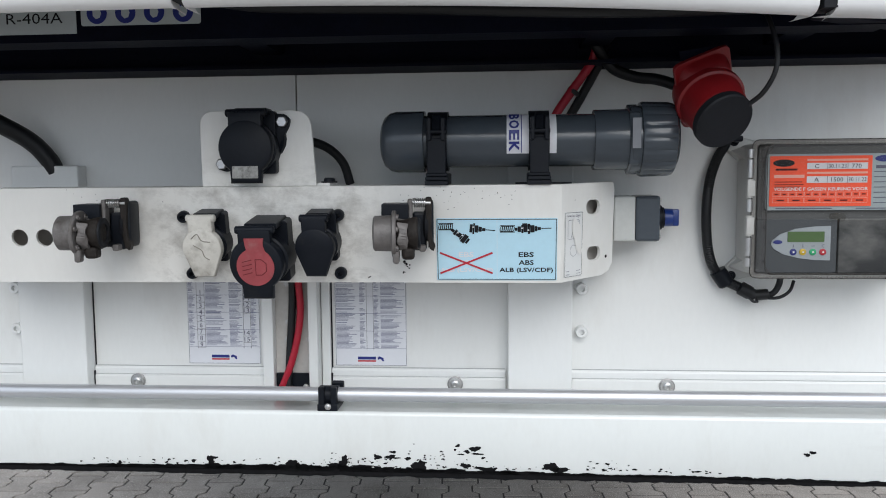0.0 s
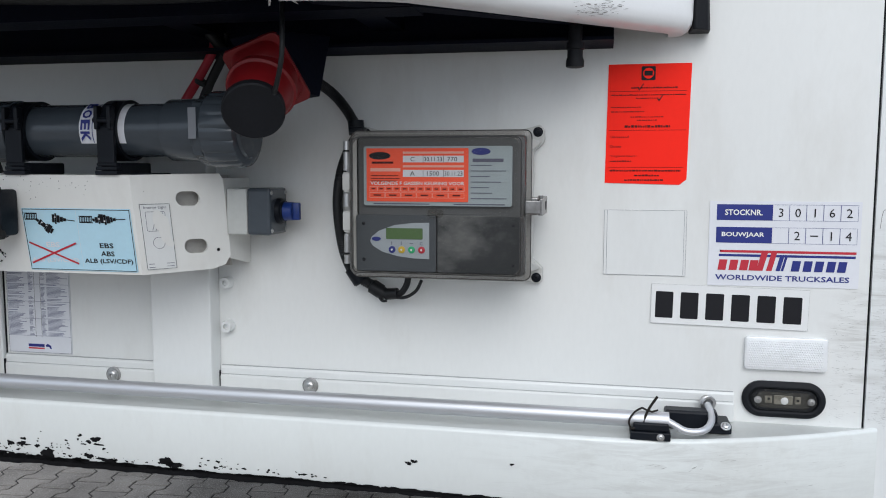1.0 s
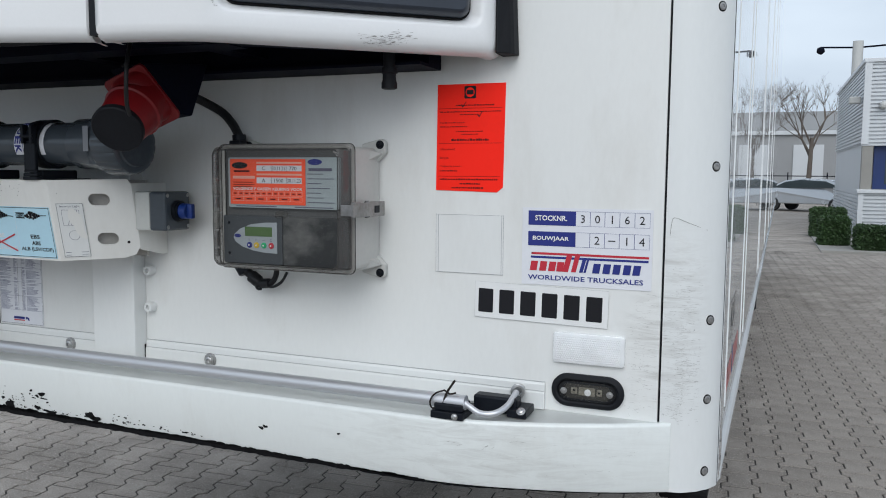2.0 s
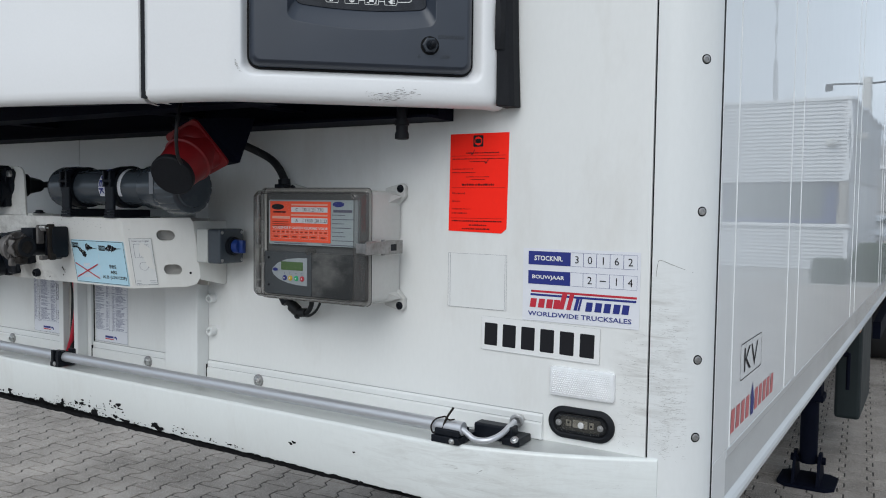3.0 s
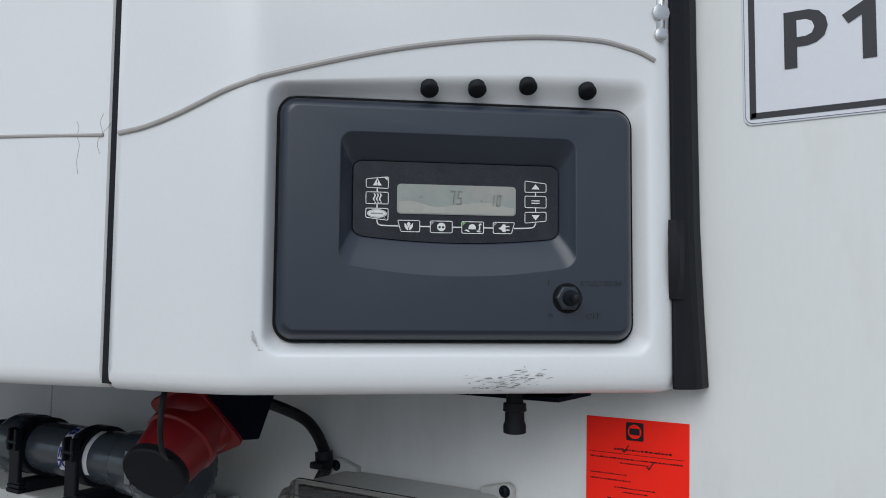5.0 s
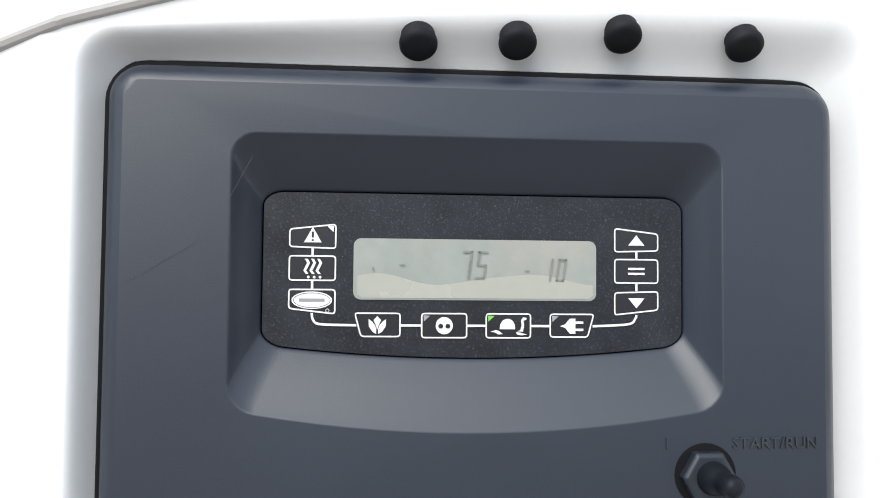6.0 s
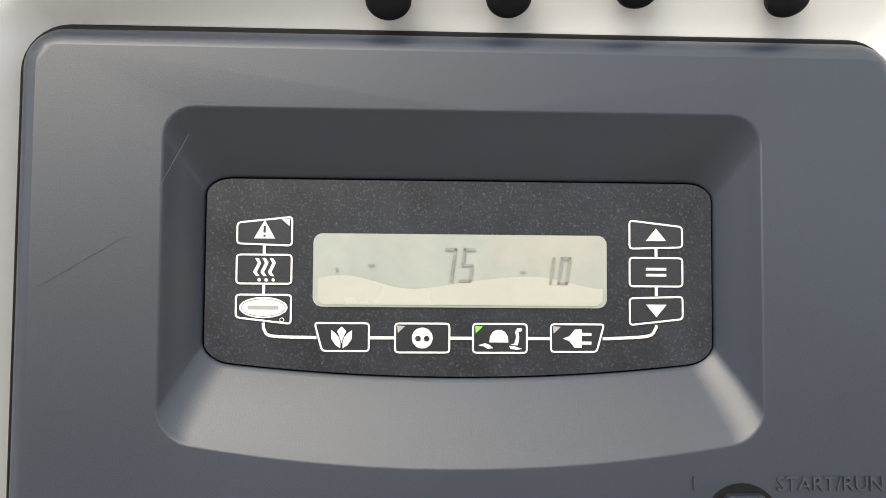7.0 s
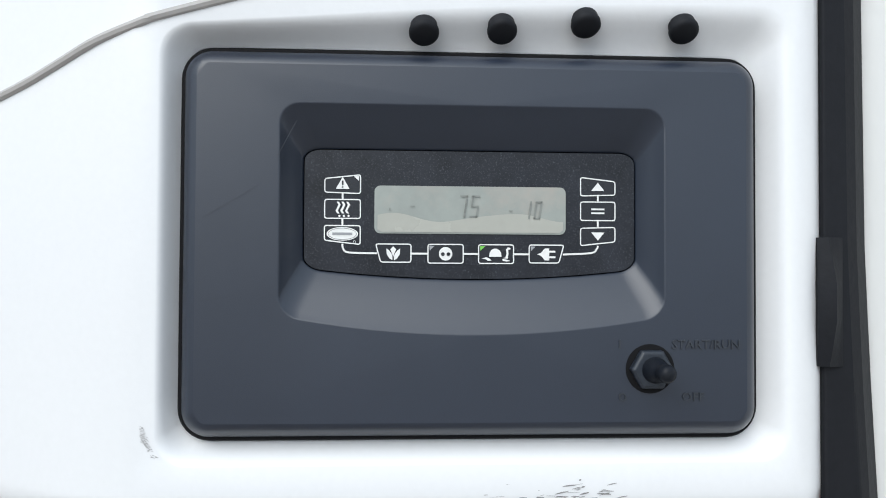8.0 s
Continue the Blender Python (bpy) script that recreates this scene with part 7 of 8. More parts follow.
def slope(pts, f):
    """From the opening towards the fascia's rounded outline."""
    out = []
    x0, x1, z0, z1, r = -0.0012, 0.3085, 1.7265, 1.9352, 0.0145
    for x, y in pts:
        c = Vector((min(max(x, x0 + r), x1 - r), min(max(y, z0 + r), z1 - r)))
        d = (Vector((x, y)) - c).normalized()
        t = c + d * r
        out.append((x + (t.x - x) * f, y + (t.y - y) * f))
    return out


rings = [[PANEL.at(x, y, w) for x, y in pts] for pts, w in [(slope(hole, f), DW - (DW + 0.0172) * g) for f, g in ((0.0, 0.0), (0.07, 0.015), (0.15, 0.05), (0.25, 0.12), (0.37, 0.26), (0.52, 0.48), (0.72, 0.75), (0.9, 0.93), (1.0, 1.0))] + [(slope(hole, 1.0), -0.026)]]
loops(bm, rings, cap=(False, False))
# returns at the gap and at the wall, and the folded underside
end = [Vector((left_plan[0][0], left_plan[0][1], 0)), Vector((left_plan[0][0] + 0.001, left_plan[0][1] + 0.03, 0))]
loops(bm, [[e + Vector((0, 0, z)) + Vector((0, k, 0)) for e in end] for z, k in lows + [(UZ1, 0)]], close=False)
lowring = strip(allplan, lows)[0]
va = [bm.verts.new(p) for p in lowring]
vb = [bm.verts.new(p + Vector((-0.012, 0.015, 0.001))) for p in lowring]
for i in range(len(va) - 1):
    bm.faces.new((va[i], va[i + 1], vb[i + 1], vb[i]))
bmesh.ops.remove_doubles(bm, verts=bm.verts, dist=2e-5)
corner_cover = part("corner_cover", bm, DOORPLASTIC, unit, "white corner cover with a moulded recess round the panel", True)

# styling grooves: beads whose grey colour carries the moulded grooves' shading
bm = bmesh.new()
gl = ((-0.020, 1.9435), (-0.0124, 1.9465), (0.026, 1.9575), (0.066, 1.968), (0.106, 1.977), (0.1485, 1.9842), (0.19, 1.9895), (0.2335, 1.9925), (0.2775, 1.9915), (0.3, 1.987), (0.3136, 1.983), (0.327, 1.9765))
pts = [PANEL.at(u, z, DW) for u, z in gl]
head_pts = [Vector((x, y, z)) for x, y, z in ((0.4015, -0.3202, 1.9055), (0.430, -0.3152, 1.9085), (0.460, -0.3087, 1.9160), (0.485, -0.3022, 1.9250), (0.507, -0.2947, 1.9345))]
hose(bm, head_pts + pts, 0.0025, 5, 8)
part("groove", bm, GROOVE, corner_cover, "styling groove as a bead, its shade put in the grey colour", True)
bm = bmesh.new()
hose(bm, [Vector((x, bow(x) - 0.0001, z)) for x, z in ((-0.219, 1.909), (-0.12, 1.915), (0.0, 1.917), (0.12, 1.9155), (0.25, 1.911), (0.378, 1.9065))], 0.0018, 8, 8)
part("groove", bm, GROOVE, mid_cover, "styling groove as a bead, its shade put in the grey colour", True)
bm = bmesh.new()
for pts in (((0.351, 1.9205), (0.3535, 1.914), (0.352, 1.907), (0.3545, 1.898), (0.3525, 1.885), (0.354, 1.872)), ((0.377, 1.926), (0.374, 1.918), (0.3765, 1.909), (0.372, 1.900), (0.3745, 1.890)), ((0.3855, 1.918), (0.3805, 1.912), (0.377, 1.909))):
    hose(bm, [Vector((x, bow(x) + 0.00005, z)) for x, z in pts], 0.00028, 3, 5)
tagged(part("hairline_crack", bm, GROOVE, mid_cover, "dark hairline cracks"), kind="stuff")

# dark gaps behind the covers, body, gasket
# added black strips stand in for the darkness inside the cover gaps
part("gap_shade", cube(0.3862, 0.3990, -0.318, -0.285, 1.688, UZ1), BLACKGAP, unit, "black strip standing in for the shade in the gap")
part("gap_shade", cube(-0.2322, -0.2238, -0.426, -0.395, 1.688, UZ1), BLACKGAP, unit, "black strip standing in for the shade in the gap")
part("inner_body", cube(-0.96, 0.50, -0.16, -0.005, 1.765, UZ1 - 0.05), BLACKFRAME, unit, "black inner body seen from below")
part("inner_body", cube(-0.84, 0.38, -0.28, -0.16, 1.765, UZ1 - 0.05), BLACKFRAME, unit)
part("top_cover", cube(-0.95, 0.5, -0.27, -0.003, UZ1 - 0.04, UZ1), DOORPLASTIC, unit)
part("front_beam", cube(-1.1, 0.50, -0.215, -0.2, 1.6885, 1.765), BLACKFRAME, unit, "black lower frame beam")
part("beam_flange", cube(-1.1, 0.50, -0.2, -0.165, 1.6885, 1.6925), BLACKFRAME, unit)
part("rear_beam", cube(-1.2, 0.705, -0.045, -0.002, 1.6715, 1.765), BLACKFRAME, unit, "black lower frame beam on the wall")
part("rear_flange", cube(-1.2, 0.705, -0.075, -0.045, 1.6715, 1.6755), BLACKFRAME, unit)
for x in (-0.7, -0.25, 0.19, 0.43):
    part("cross_bar", cube(x - 0.018, x + 0.018, -0.2, -0.045, 1.694, 1.73), BLACKFRAME, unit)
b = bmesh.new()
loops(b, [[(0.40, -0.275, z), (0.50, -0.215, z), (0.70, -0.055, z), (0.70, -0.04, z), (0.48, -0.19, z), (0.40, -0.24, z)] for z in (1.6895, 1.73)])
part("diagonal_beam", b, BLACKFRAME, unit, "", bevel=0.002)
b = bmesh.new()
hose(b, [(-0.30, -0.235, 1.745), (-0.22, -0.24, 1.722), (-0.05, -0.235, 1.716), (0.2, -0.235, 1.706), (0.44, -0.2, 1.715)], 0.008, 8, 10)
part("wiring_loom", b, CABLE, unit, "", True)
b = bmesh.new()
plan = [(0.7958, -0.036), (0.799, -0.039), (0.8145, -0.028), (0.8175, -0.020), (0.8185, -0.0015), (0.794, -0.0015)]
loops(b, [[(x - (0.0 if x < 0.8 else k), y, z) for x, y in plan] for z, k in ((1.686, 0.0), (1.75, 0.003), (1.79, 0.0045), (1.83, 0.0058), (2.0, 0.007), (UZ1, 0.007))])
gasket = part("gasket", b, BLACKGAP, unit, "black rubber gasket against the wall", bevel=0.0015)
b = bmesh.new()
rings = []
for z, k in ((1.765, 0.0), (1.775, 0.002), (1.79, 0.0045), (1.81, 0.0045), (1.825, 0.002), (1.835, 0.0)):
    rings.append([(0.7935, -0.038, z), (0.7960 + k * 0.4, -0.041 - k, z), (0.802 + k, -0.041 - k * 0.6, z), (0.807, -0.032, z)])
loops(b, rings)
part("gasket_grip", b, BLACKGAP, gasket, "bulging rubber grip", True)
b = bmesh.new()
for z, k in ((2.0, 0.006), (2.02, 0.008)):
    turned(b, (0.7935, -0.05, z), (0.7, -0.7, 0), [(0, k), (0.002, k), (0.003, k * 0.6)], 12)
box(b, 0.788, 0.796, -0.052, -0.045, 2.0, 2.05, 0.001)
part("cover_catch", b, STEEL, unit, "worn metal catch", True)

# stickers on the lower beam
rl = thing("refrigerant_label", (-0.50, -0.2155, 1.70), "soiled white refrigerant label on the black beam", "sticker")
P = Plane((-0.60, -0.215, 1.698), (1, 0, 0), (0, 0, 1), (0, -1, 0))
part("film", plate(bmesh.new(), P, 0.0, 0, 0.164, 0.034, 0.0003, 0.001, 0.001), PAPERGREY, rl)
text("characters", P, "R-404A", 0.1125, 0.0185, 0.0125, INKBLACK, rl, 0.070, 0.0014)
pc = thing("pictogram_label", (-0.36, -0.2155, 1.71), "grey label with four round blue pictograms", "sticker")
P = Plane((-0.430, -0.215, 1.7065), (1, 0, 0), (0, 0, 1), (0, -1, 0))
part("film", plate(bmesh.new(), P, 0, 0, 0.146, 0.030, 0.0003, 0.001, 0.003), PAPERGREY, pc)
for k in range(4):
    pg = part("pictogram", flat(bmesh.new(), P, oval(0.020 + k * 0.035, 0.0145, 0.0125, 0.0125), 0.0014), INKBLUE, pc)
    part("pictogram_figure", flat(bmesh.new(), P, oval(0.020 + k * 0.035, 0.0145, 0.0055, 0.007, 7), 0.0017), PAPERGREY, pg)

# drain plug under the corner
dp = thing("drain_plug", (0.661, -0.076, 1.62), "black rubber drain plug hanging under the unit", "drain")
b = bmesh.new()
turned(b, (0.661, -0.076, 1.692), (0, 0, -1), [(0, 0.008), (0.024, 0.008), (0.024, 0.0105), (0.031, 0.011), (0.032, 0.009), (0.040, 0.009), (0.044, 0.0105), (0.051, 0.0105), (0.052, 0.008)], 14)
part("plug", b, BLACKGAP, dp, "", True)

# latch in the middle cover
lt = thing("cover_latch", (-0.1, -0.43, 1.70), "dark recessed key latch in the white cover", "latch")
u = Vector((LX1 - LX0, bow(LX1) - bow(LX0), 0)).normalized()
PLT = Plane((LX0, bow(LX0), LZ0), u, (0, 0, 1), (u.y, -u.x, 0))
LW, LH = (LX1 - LX0) / u.x, LZ1 - LZ0
b = bmesh.new()
rim = [(x, bow(x), z) for z in (LZ0, LZ1) for x in [q for q in (mid_x if z == LZ0 else mid_x[::-1]) if LX0 - 1e-6 <= q <= LX1 + 1e-6]]
deep = []
for x, y, z in rim:
    c = PLT.at(min(max((x - LX0) / u.x, 0.007), LW - 0.010), min(max(z - LZ0, 0.002), LH - 0.009), -0.016)
    deep.append(c)
loops(b, [rim, deep], cap=(False, True))
part("pocket", b, DOORPLASTIC, lt, "white moulded pocket")
part("slit", plate(bmesh.new(), PLT, 0.004, 0.041, LW - 0.006, 0.0515, -0.0155, -0.010, 0.003), BLACKGAP, lt, "dark slit above the paddle")
b = bmesh.new()
slab(b, PLT, [(0.012, 0.0025), (LW - 0.020, 0.0025), (LW - 0.014, 0.010), (LW - 0.011, 0.043), (0.009, 0.043)], -0.0155, -0.001)
part("paddle", b, PVC, lt, "dark grey paddle", bevel=0.002)
part("paddle_edge", bars(bmesh.new(), PLT, [(LW - 0.044, 0.004, LW - 0.0434, 0.042)], -0.0006), BLACKGAP, lt)
b = bmesh.new()
turned(b, PLT.at(0.064, 0.023, -0.001), PLT.n, [(0, 0.0155), (0.002, 0.0152), (0.003, 0.0135), (0.003, 0.009), (0.0018, 0.0085)], 24)
part("key_barrel", b, SOCKETBLACK, lt, "", True)
part("key_slot", bars(bmesh.new(), PLT, [(0.058, 0.022, 0.070, 0.0238)], 0.0022), DEEPBLACK, lt)
for x, y in ((0.042, 0.030), (0.083, 0.015)):
    bm = bmesh.new()
    bars(bm, PLT, [(x, y, x + 0.007, y + 0.0055)], -0.0004)
    outline(bm, PLT, rrect(x + 0.001, y + 0.0052, x + 0.006, y + 0.0115, 0.002), 0.0009, -0.0004)
    part("padlock_mark", bm, INKWHITE, lt)

# scuffs on the lower edge of the corner cover
bm = bmesh.new()
rs = random.Random(21)


def lip_depth(z):
    rows = lip_rows()
    for (z0, k0), (z1, k1) in zip(rows, rows[1:]):
        if z < z1:
            return k0 + (k1 - k0) * (z - z0) / (z1 - z0)
    return 0.0


for k in range(110):
    u0 = rs.gauss(0.192, 0.017)
    z0 = 1.6945 + (u0 - 0.192) * 0.10 + rs.gauss(0, 0.0042)
    if not 1.6845 < z0 < 1.708:
        continue
    ln, th = rs.uniform(0.001, 0.009), rs.uniform(0.0001, 0.0009) * rs.random() + 0.00012
    sl = rs.uniform(-0.05, 0.28)
    pts = [(0, 0), (ln * 0.5, sl * ln * 0.5 - th * rs.uniform(0, 0.4)), (ln, sl * ln), (ln * 0.97, sl * ln + th * 0.6), (ln * 0.5, sl * ln * 0.5 + th), (ln * 0.1, th * 0.7)]
    bm.faces.new([bm.verts.new(PANEL.at(u0 + x, z0 + z, DW - lip_depth(z0 + z) + 0.0004)) for x, z in pts])
for k in range(70):
    f = min(1.0, abs(rs.gauss(0.45, 0.28)))
    u0, z0, ln = -0.0172 + 0.006 * f * f + rs.gauss(0, 0.0009), 1.736 - 0.016 * f, rs.uniform(0.0004, 0.0022)
    th, lean = rs.uniform(0.0001, 0.0003), rs.uniform(-1.0, 0.3)
    bm.faces.new([bm.verts.new(PANEL.at(u0 + x, z0 + z, DW + 0.0004)) for x, z in ((0, 0), (ln, lean * ln), (ln * 0.7, lean * ln + th), (ln * 0.2, th))])
tagged(part("scuffing", bm, material("rubbed_dark_marks", (0.30, 0.29, 0.285), 0.6, var=0.4, size=90), corner_cover, "dark rub marks"), kind="stuff")

# ---- the control panel ----
cp = thing("control_panel", (0.655, -0.17, 1.73), "charcoal moulded control panel with display, keys and toggle switch", "control panel")
MW = -0.014
MK = 1.012  # the keypad lies deeper, its print is spaced to suit


def rec_outline(d, seg=6):
    """The display recess: rounded corners, foot bowed downwards."""
    base = rrect(0.0522, 1.793, 0.2530, 1.9015, 0.0105, seg)
    pts = [(x + (d if x < 0.1526 else -d), y + (d if y < 1.85 else -d)) for x, y in base]
    out = []
    for i, p in enumerate(pts):
        q = pts[(i + 1) % len(pts)]
        out.append(p)
        b0, b1 = base[i], base[(i + 1) % len(pts)]
        m = int(math.hypot(b1[0] - b0[0], b1[1] - b0[1]) / 0.012)
        for j in range(1, m + 1):
            out.append((p[0] + (q[0] - p[0]) * j / (m + 1), p[1] + (q[1] - p[1]) * j / (m + 1)))
    return [(x, y - (0.0095 * max(0.0, 1 - ((x - 0.1526) / 0.1) ** 2) if y < 1.815 else 0)) for x, y in out]


def memb_outline():
    out = []
    for x, y in rec_outline(0.0):
        nx = 0.0628 + (x - 0.0522) / 0.2008 * 0.178
        if y > 1.847:
            ny = 1.8805 - (1.9015 - y) * 0.6
        else:
            dip = max(0.0, 1 - ((x - 0.1526) / 0.1) ** 2)
            ny = 1.8168 - 0.0055 * dip + (y - 1.793 + 0.0095 * dip) * 0.62
        out.append((nx, ny))
    return out


bm = bmesh.new()
edges = []
o_front = [(x, y) for x, y in rrect(0.0005 + 0.0085, 1.7285 + 0.0085, 0.3067 - 0.0085, 1.9312 - 0.0085, 0.0070, 8)]
for lp in (o_front, rec_outline(-0.0015)):
    vs = [bm.verts.new(PANEL.at(x, y, 0.0)) for x, y in lp]
    edges += [bm.edges.new((vs[i], vs[(i + 1) % len(vs)])) for i in range(len(vs))]
bmesh.ops.triangle_fill(bm, use_beauty=True, use_dissolve=False, edges=edges)
loops(bm, [[PANEL.at(x, y, w) for x, y in rrect(0.0005 + d, 1.7285 + d, 0.3067 - d, 1.9312 - d, max(0.0145 - d * 0.88, 0.007), 8)] for d, w in ((0.0, -0.026), (0.0, -0.0105), (0.0006, -0.0085), (0.0018, -0.0060), (0.0036, -0.0032), (0.0060, -0.0009), (0.0085, 0.0))], cap=(False, False))
me_o = [(0.12 + (x - 0.12) * MK, 1.845 + (y - 1.845) * MK) for x, y in memb_outline()]
r0, r1 = rec_outline(-0.0015), rec_outline(0.0)
mixr = lambda a, b, t: [(p[0] + (q[0] - p[0]) * t, p[1] + (q[1] - p[1]) * t) for p, q in zip(a, b)]
loops(bm, [[PANEL.at(x, y, w) for x, y in pts] for pts, w in ((r0, 0.0), (mixr(r0, r1, 0.7), -0.0005), (mixr(r0, me_o, 0.16), -0.0025), (mixr(r0, me_o, 0.5), MW * 0.5), (mixr(r0, me_o, 0.94), MW * 0.96), (me_o, MW - 0.001))], cap=(False, False))
bmesh.ops.remove_doubles(bm, verts=bm.verts, dist=1e-5)
fascia = part("fascia", bm, PANELBLACK, cp, "charcoal textured fascia")
fascia.data.shade_smooth()
# black ring added for the shadow in the gap round the fascia
bm = bmesh.new()
loops(bm, [[PANEL.at(x, y, w) for x, y in rrect(0.0005 + d, 1.7285 + d, 0.3067 - d, 1.9312 - d, 0.0145 - d, 8)] for d, w in ((-0.0030, -0.019), (-0.0026, -0.0132), (-0.0018, -0.0122), (0.0002, -0.0122))], cap=(False, False))
part("fascia_gap_shade", bm, DEEPBLACK, cp, "black ring standing in for the shadow gap round the fascia", True)
wnm = fascia.modifiers.new("weights", "WEIGHTED_NORMAL")
wnm.mode, wnm.weight = "FACE_AREA", 80
bm = bmesh.new()
loops(bm, [[PANEL.at(x, y, w) for x, y in rrect(-0.004, 1.724, 0.312, 1.937, 0.012, 6)] for w in (-0.04, -0.0252)])
part("recess_back", bm, BLACKGAP, cp)
bm = bmesh.new()
flat(bm, PANEL, centre_scale(me_o, 0.0006), MW - 0.0004)
part("keypad_film", bm, MEMBRANE, cp, "worn dark keypad film")
MP = Plane(PANEL.at(0.12 * (1 - MK), 1.845 * (1 - MK), MW), PANEL.u * MK, PANEL.v * MK, PANEL.n)
bm = bmesh.new()
plate(bm, MP, 0.1003, 1.8358, 0.2027, 1.8612, -0.0003, 0.0004, 0.0032)
lcd = part("display", bm, LCDGREY, cp, "grey liquid crystal display with a moist lower band")
# pale moist band with a wavy top
bm = bmesh.new()
wave = []
for i in range(41):
    x = 0.1020 + 0.0992 * i / 40
    k = i / 40
    wave.append((x, 1.8446 + 0.0021 * math.cos(k * 6.28318 * 1.62 - 0.7) + 0.0006 * math.sin(k * 17) + 0.0012 * (k - 0.5)))
pts = [(0.1040, 1.8366), (0.1992, 1.8366), (0.2012, 1.8382)] + wave[::-1] + [(0.1020, 1.8382)]
part("moist_band", flat(bm, MP, pts, 0.0007), LCDPALE, lcd, "paler moist band")


def segments(name, chars, x, z, w, h):
    """Slanted seven-segment figures."""
    table = {"7": "abc", "5": "afgcd", "1": "bc", "0": "abcdef"}
    for ch in chars:
        bm = bmesh.new()
        th = 0.0009
        place = {"a": (0, h - th, w, h), "d": (0, 0, w, th), "g": (0, h / 2 - th / 2, w, h / 2 + th / 2), "b": (w - th, h / 2, w, h), "c": (w - th, 0, w, h / 2), "f": (0, h / 2, th, h), "e": (0, 0, th, h / 2)}
        for q in table[ch]:
            x0, z0, x1, z1 = place[q]
            flat(bm, MP, [(x + x0 + z0 * 0.14, z + z0), (x + x1 + z0 * 0.14, z + z0), (x + x1 + z1 * 0.14, z + z1), (x + x0 + z1 * 0.14, z + z1)], 0.0010)
        part(name, bm, LCDDIGIT, lcd)
        x += w * 1.55


segments("figure", "75", 0.1442, 1.8446, 0.0042, 0.0118)
segments("figure", "10", 0.1795, 1.8440, 0.0036, 0.0096)
for mark in ((0.1192, 1.8500, 0.1216, 1.8506), (0.1720, 1.8480, 0.1740, 1.8486), (0.1080, 1.8480, 0.1088, 1.8494)):
    part("digit_mark", bars(bmesh.new(), MP, [mark], 0.0010), LCDDIGIT, lcd)


def key(u, z, corners, mark, led=None, slant=(0.0, 0.0)):
    """One framed key: an outline, the printed symbol, an optional corner lamp."""
    hw, hh = 0.0097, 0.0053
    pts = []
    base = [(-hw + slant[0], -hh + corners[0]), (hw - slant[1], -hh + corners[1]), (hw, hh - corners[2]), (-hw, hh - corners[3])]
    n = 4
    for i in range(n):
        a, b_, c = Vector(base[i - 1]), Vector(base[i]), Vector(base[(i + 1) % n])
        e0, e1 = (a - b_).normalized() * 0.0016, (c - b_).normalized() * 0.0016
        for t in (0, 0.33, 0.67, 1):
            q = b_ + e0 * (1 - t) ** 2 + e1 * t**2
            pts.append((u + q.x, z + q.y))
    frame_key = part("key_frame", outline(bmesh.new(), MP, pts, 0.00062, 0.0003), INKWHITE, cp)
    part("key_dome", flat(bmesh.new(), MP, [(u + (x - u) * 0.95, z + (y - z) * 0.92) for x, y in pts], 0.0001), KEYFILM, frame_key)
    for shape in mark:
        part("key_symbol", flat(bmesh.new(), MP, [(u + x, z + y) for x, y in shape], 0.0004), INKWHITE, frame_key)
    if led:
        sx = led[0]
        part("key_lamp", flat(bmesh.new(), MP, [(u + sx * (hw - 0.001), z + hh - 0.001 - corners[2 if sx > 0 else 3]), (u + sx * (hw - 0.0038), z + hh - 0.0012 - corners[2 if sx > 0 else 3]), (u + sx * (hw - 0.0012), z + hh - 0.0036 - corners[2 if sx > 0 else 3])], 0.0005), led[1], frame_key)


LEDGREY = material("key_lamp_grey", (0.3, 0.31, 0.32), 0.4)
LEDGREEN = material("key_lamp_green", (0.18, 0.55, 0.08), 0.4)
KU, KZ = 0.0835, (1.8618, 1.8486, 1.8348)
key(KU, KZ[0], (0.0006, 0, 0, 0.0022), [[(-0.0036, -0.0026), (0.0036, -0.0026), (0, 0.0038)]], (1, INKWHITE))
part("key_symbol", bars(bmesh.new(), MP, [(KU - 0.0004, KZ[0] - 0.0006, KU + 0.0004, KZ[0] + 0.0018), (KU - 0.0004, KZ[0] - 0.002, KU + 0.0004, KZ[0] - 0.0013)], 0.0006), MEMBRANE, cp)


def flame(x):
    cs = [(0, 0.0038), (0.0009, 0.0022), (0.0002, 0.0006), (-0.0006, -0.001), (0.0004, -0.0024)]
    return [(x + a - 0.0006, b_) for a, b_ in cs] + [(x + a + 0.0006, b_) for a, b_ in cs[::-1]]


key(KU, KZ[1], (0, 0, 0, 0), [flame(-0.0025), flame(0), flame(0.0025)] + [oval(x, -0.0037, 0.0006, 0.0006, 8) for x in (-0.0016, 0.0008, 0.0032)])
key(KU, KZ[2], (0.0022, 0, 0, 0), [oval(0, 0.0006, 0.0083, 0.0036, 24)])
part("key_symbol", outline(bmesh.new(), MP, oval(KU, KZ[2] + 0.0006, 0.0076, 0.0031, 24), 0.00018, 0.0006), MEMBRANE, cp)
part("key_symbol", bars(bmesh.new(), MP, [(KU - 0.0052, KZ[2], KU + 0.0052, KZ[2] + 0.0013)], 0.0006), LEDGREY, cp)
RU = 0.2202
key(RU, 1.8618, (0, 0.0006, 0.0022, 0), [[(-0.0036, -0.0022), (0.0036, -0.0022), (0, 0.0022)]])
key(RU, 1.8486, (0, 0, 0, 0), [[(-0.0036, 0.0006), (0.0036, 0.0006), (0.0036, 0.0015), (-0.0036, 0.0015)], [(-0.0036, -0.0015), (0.0036, -0.0015), (0.0036, -0.0006), (-0.0036, -0.0006)]])
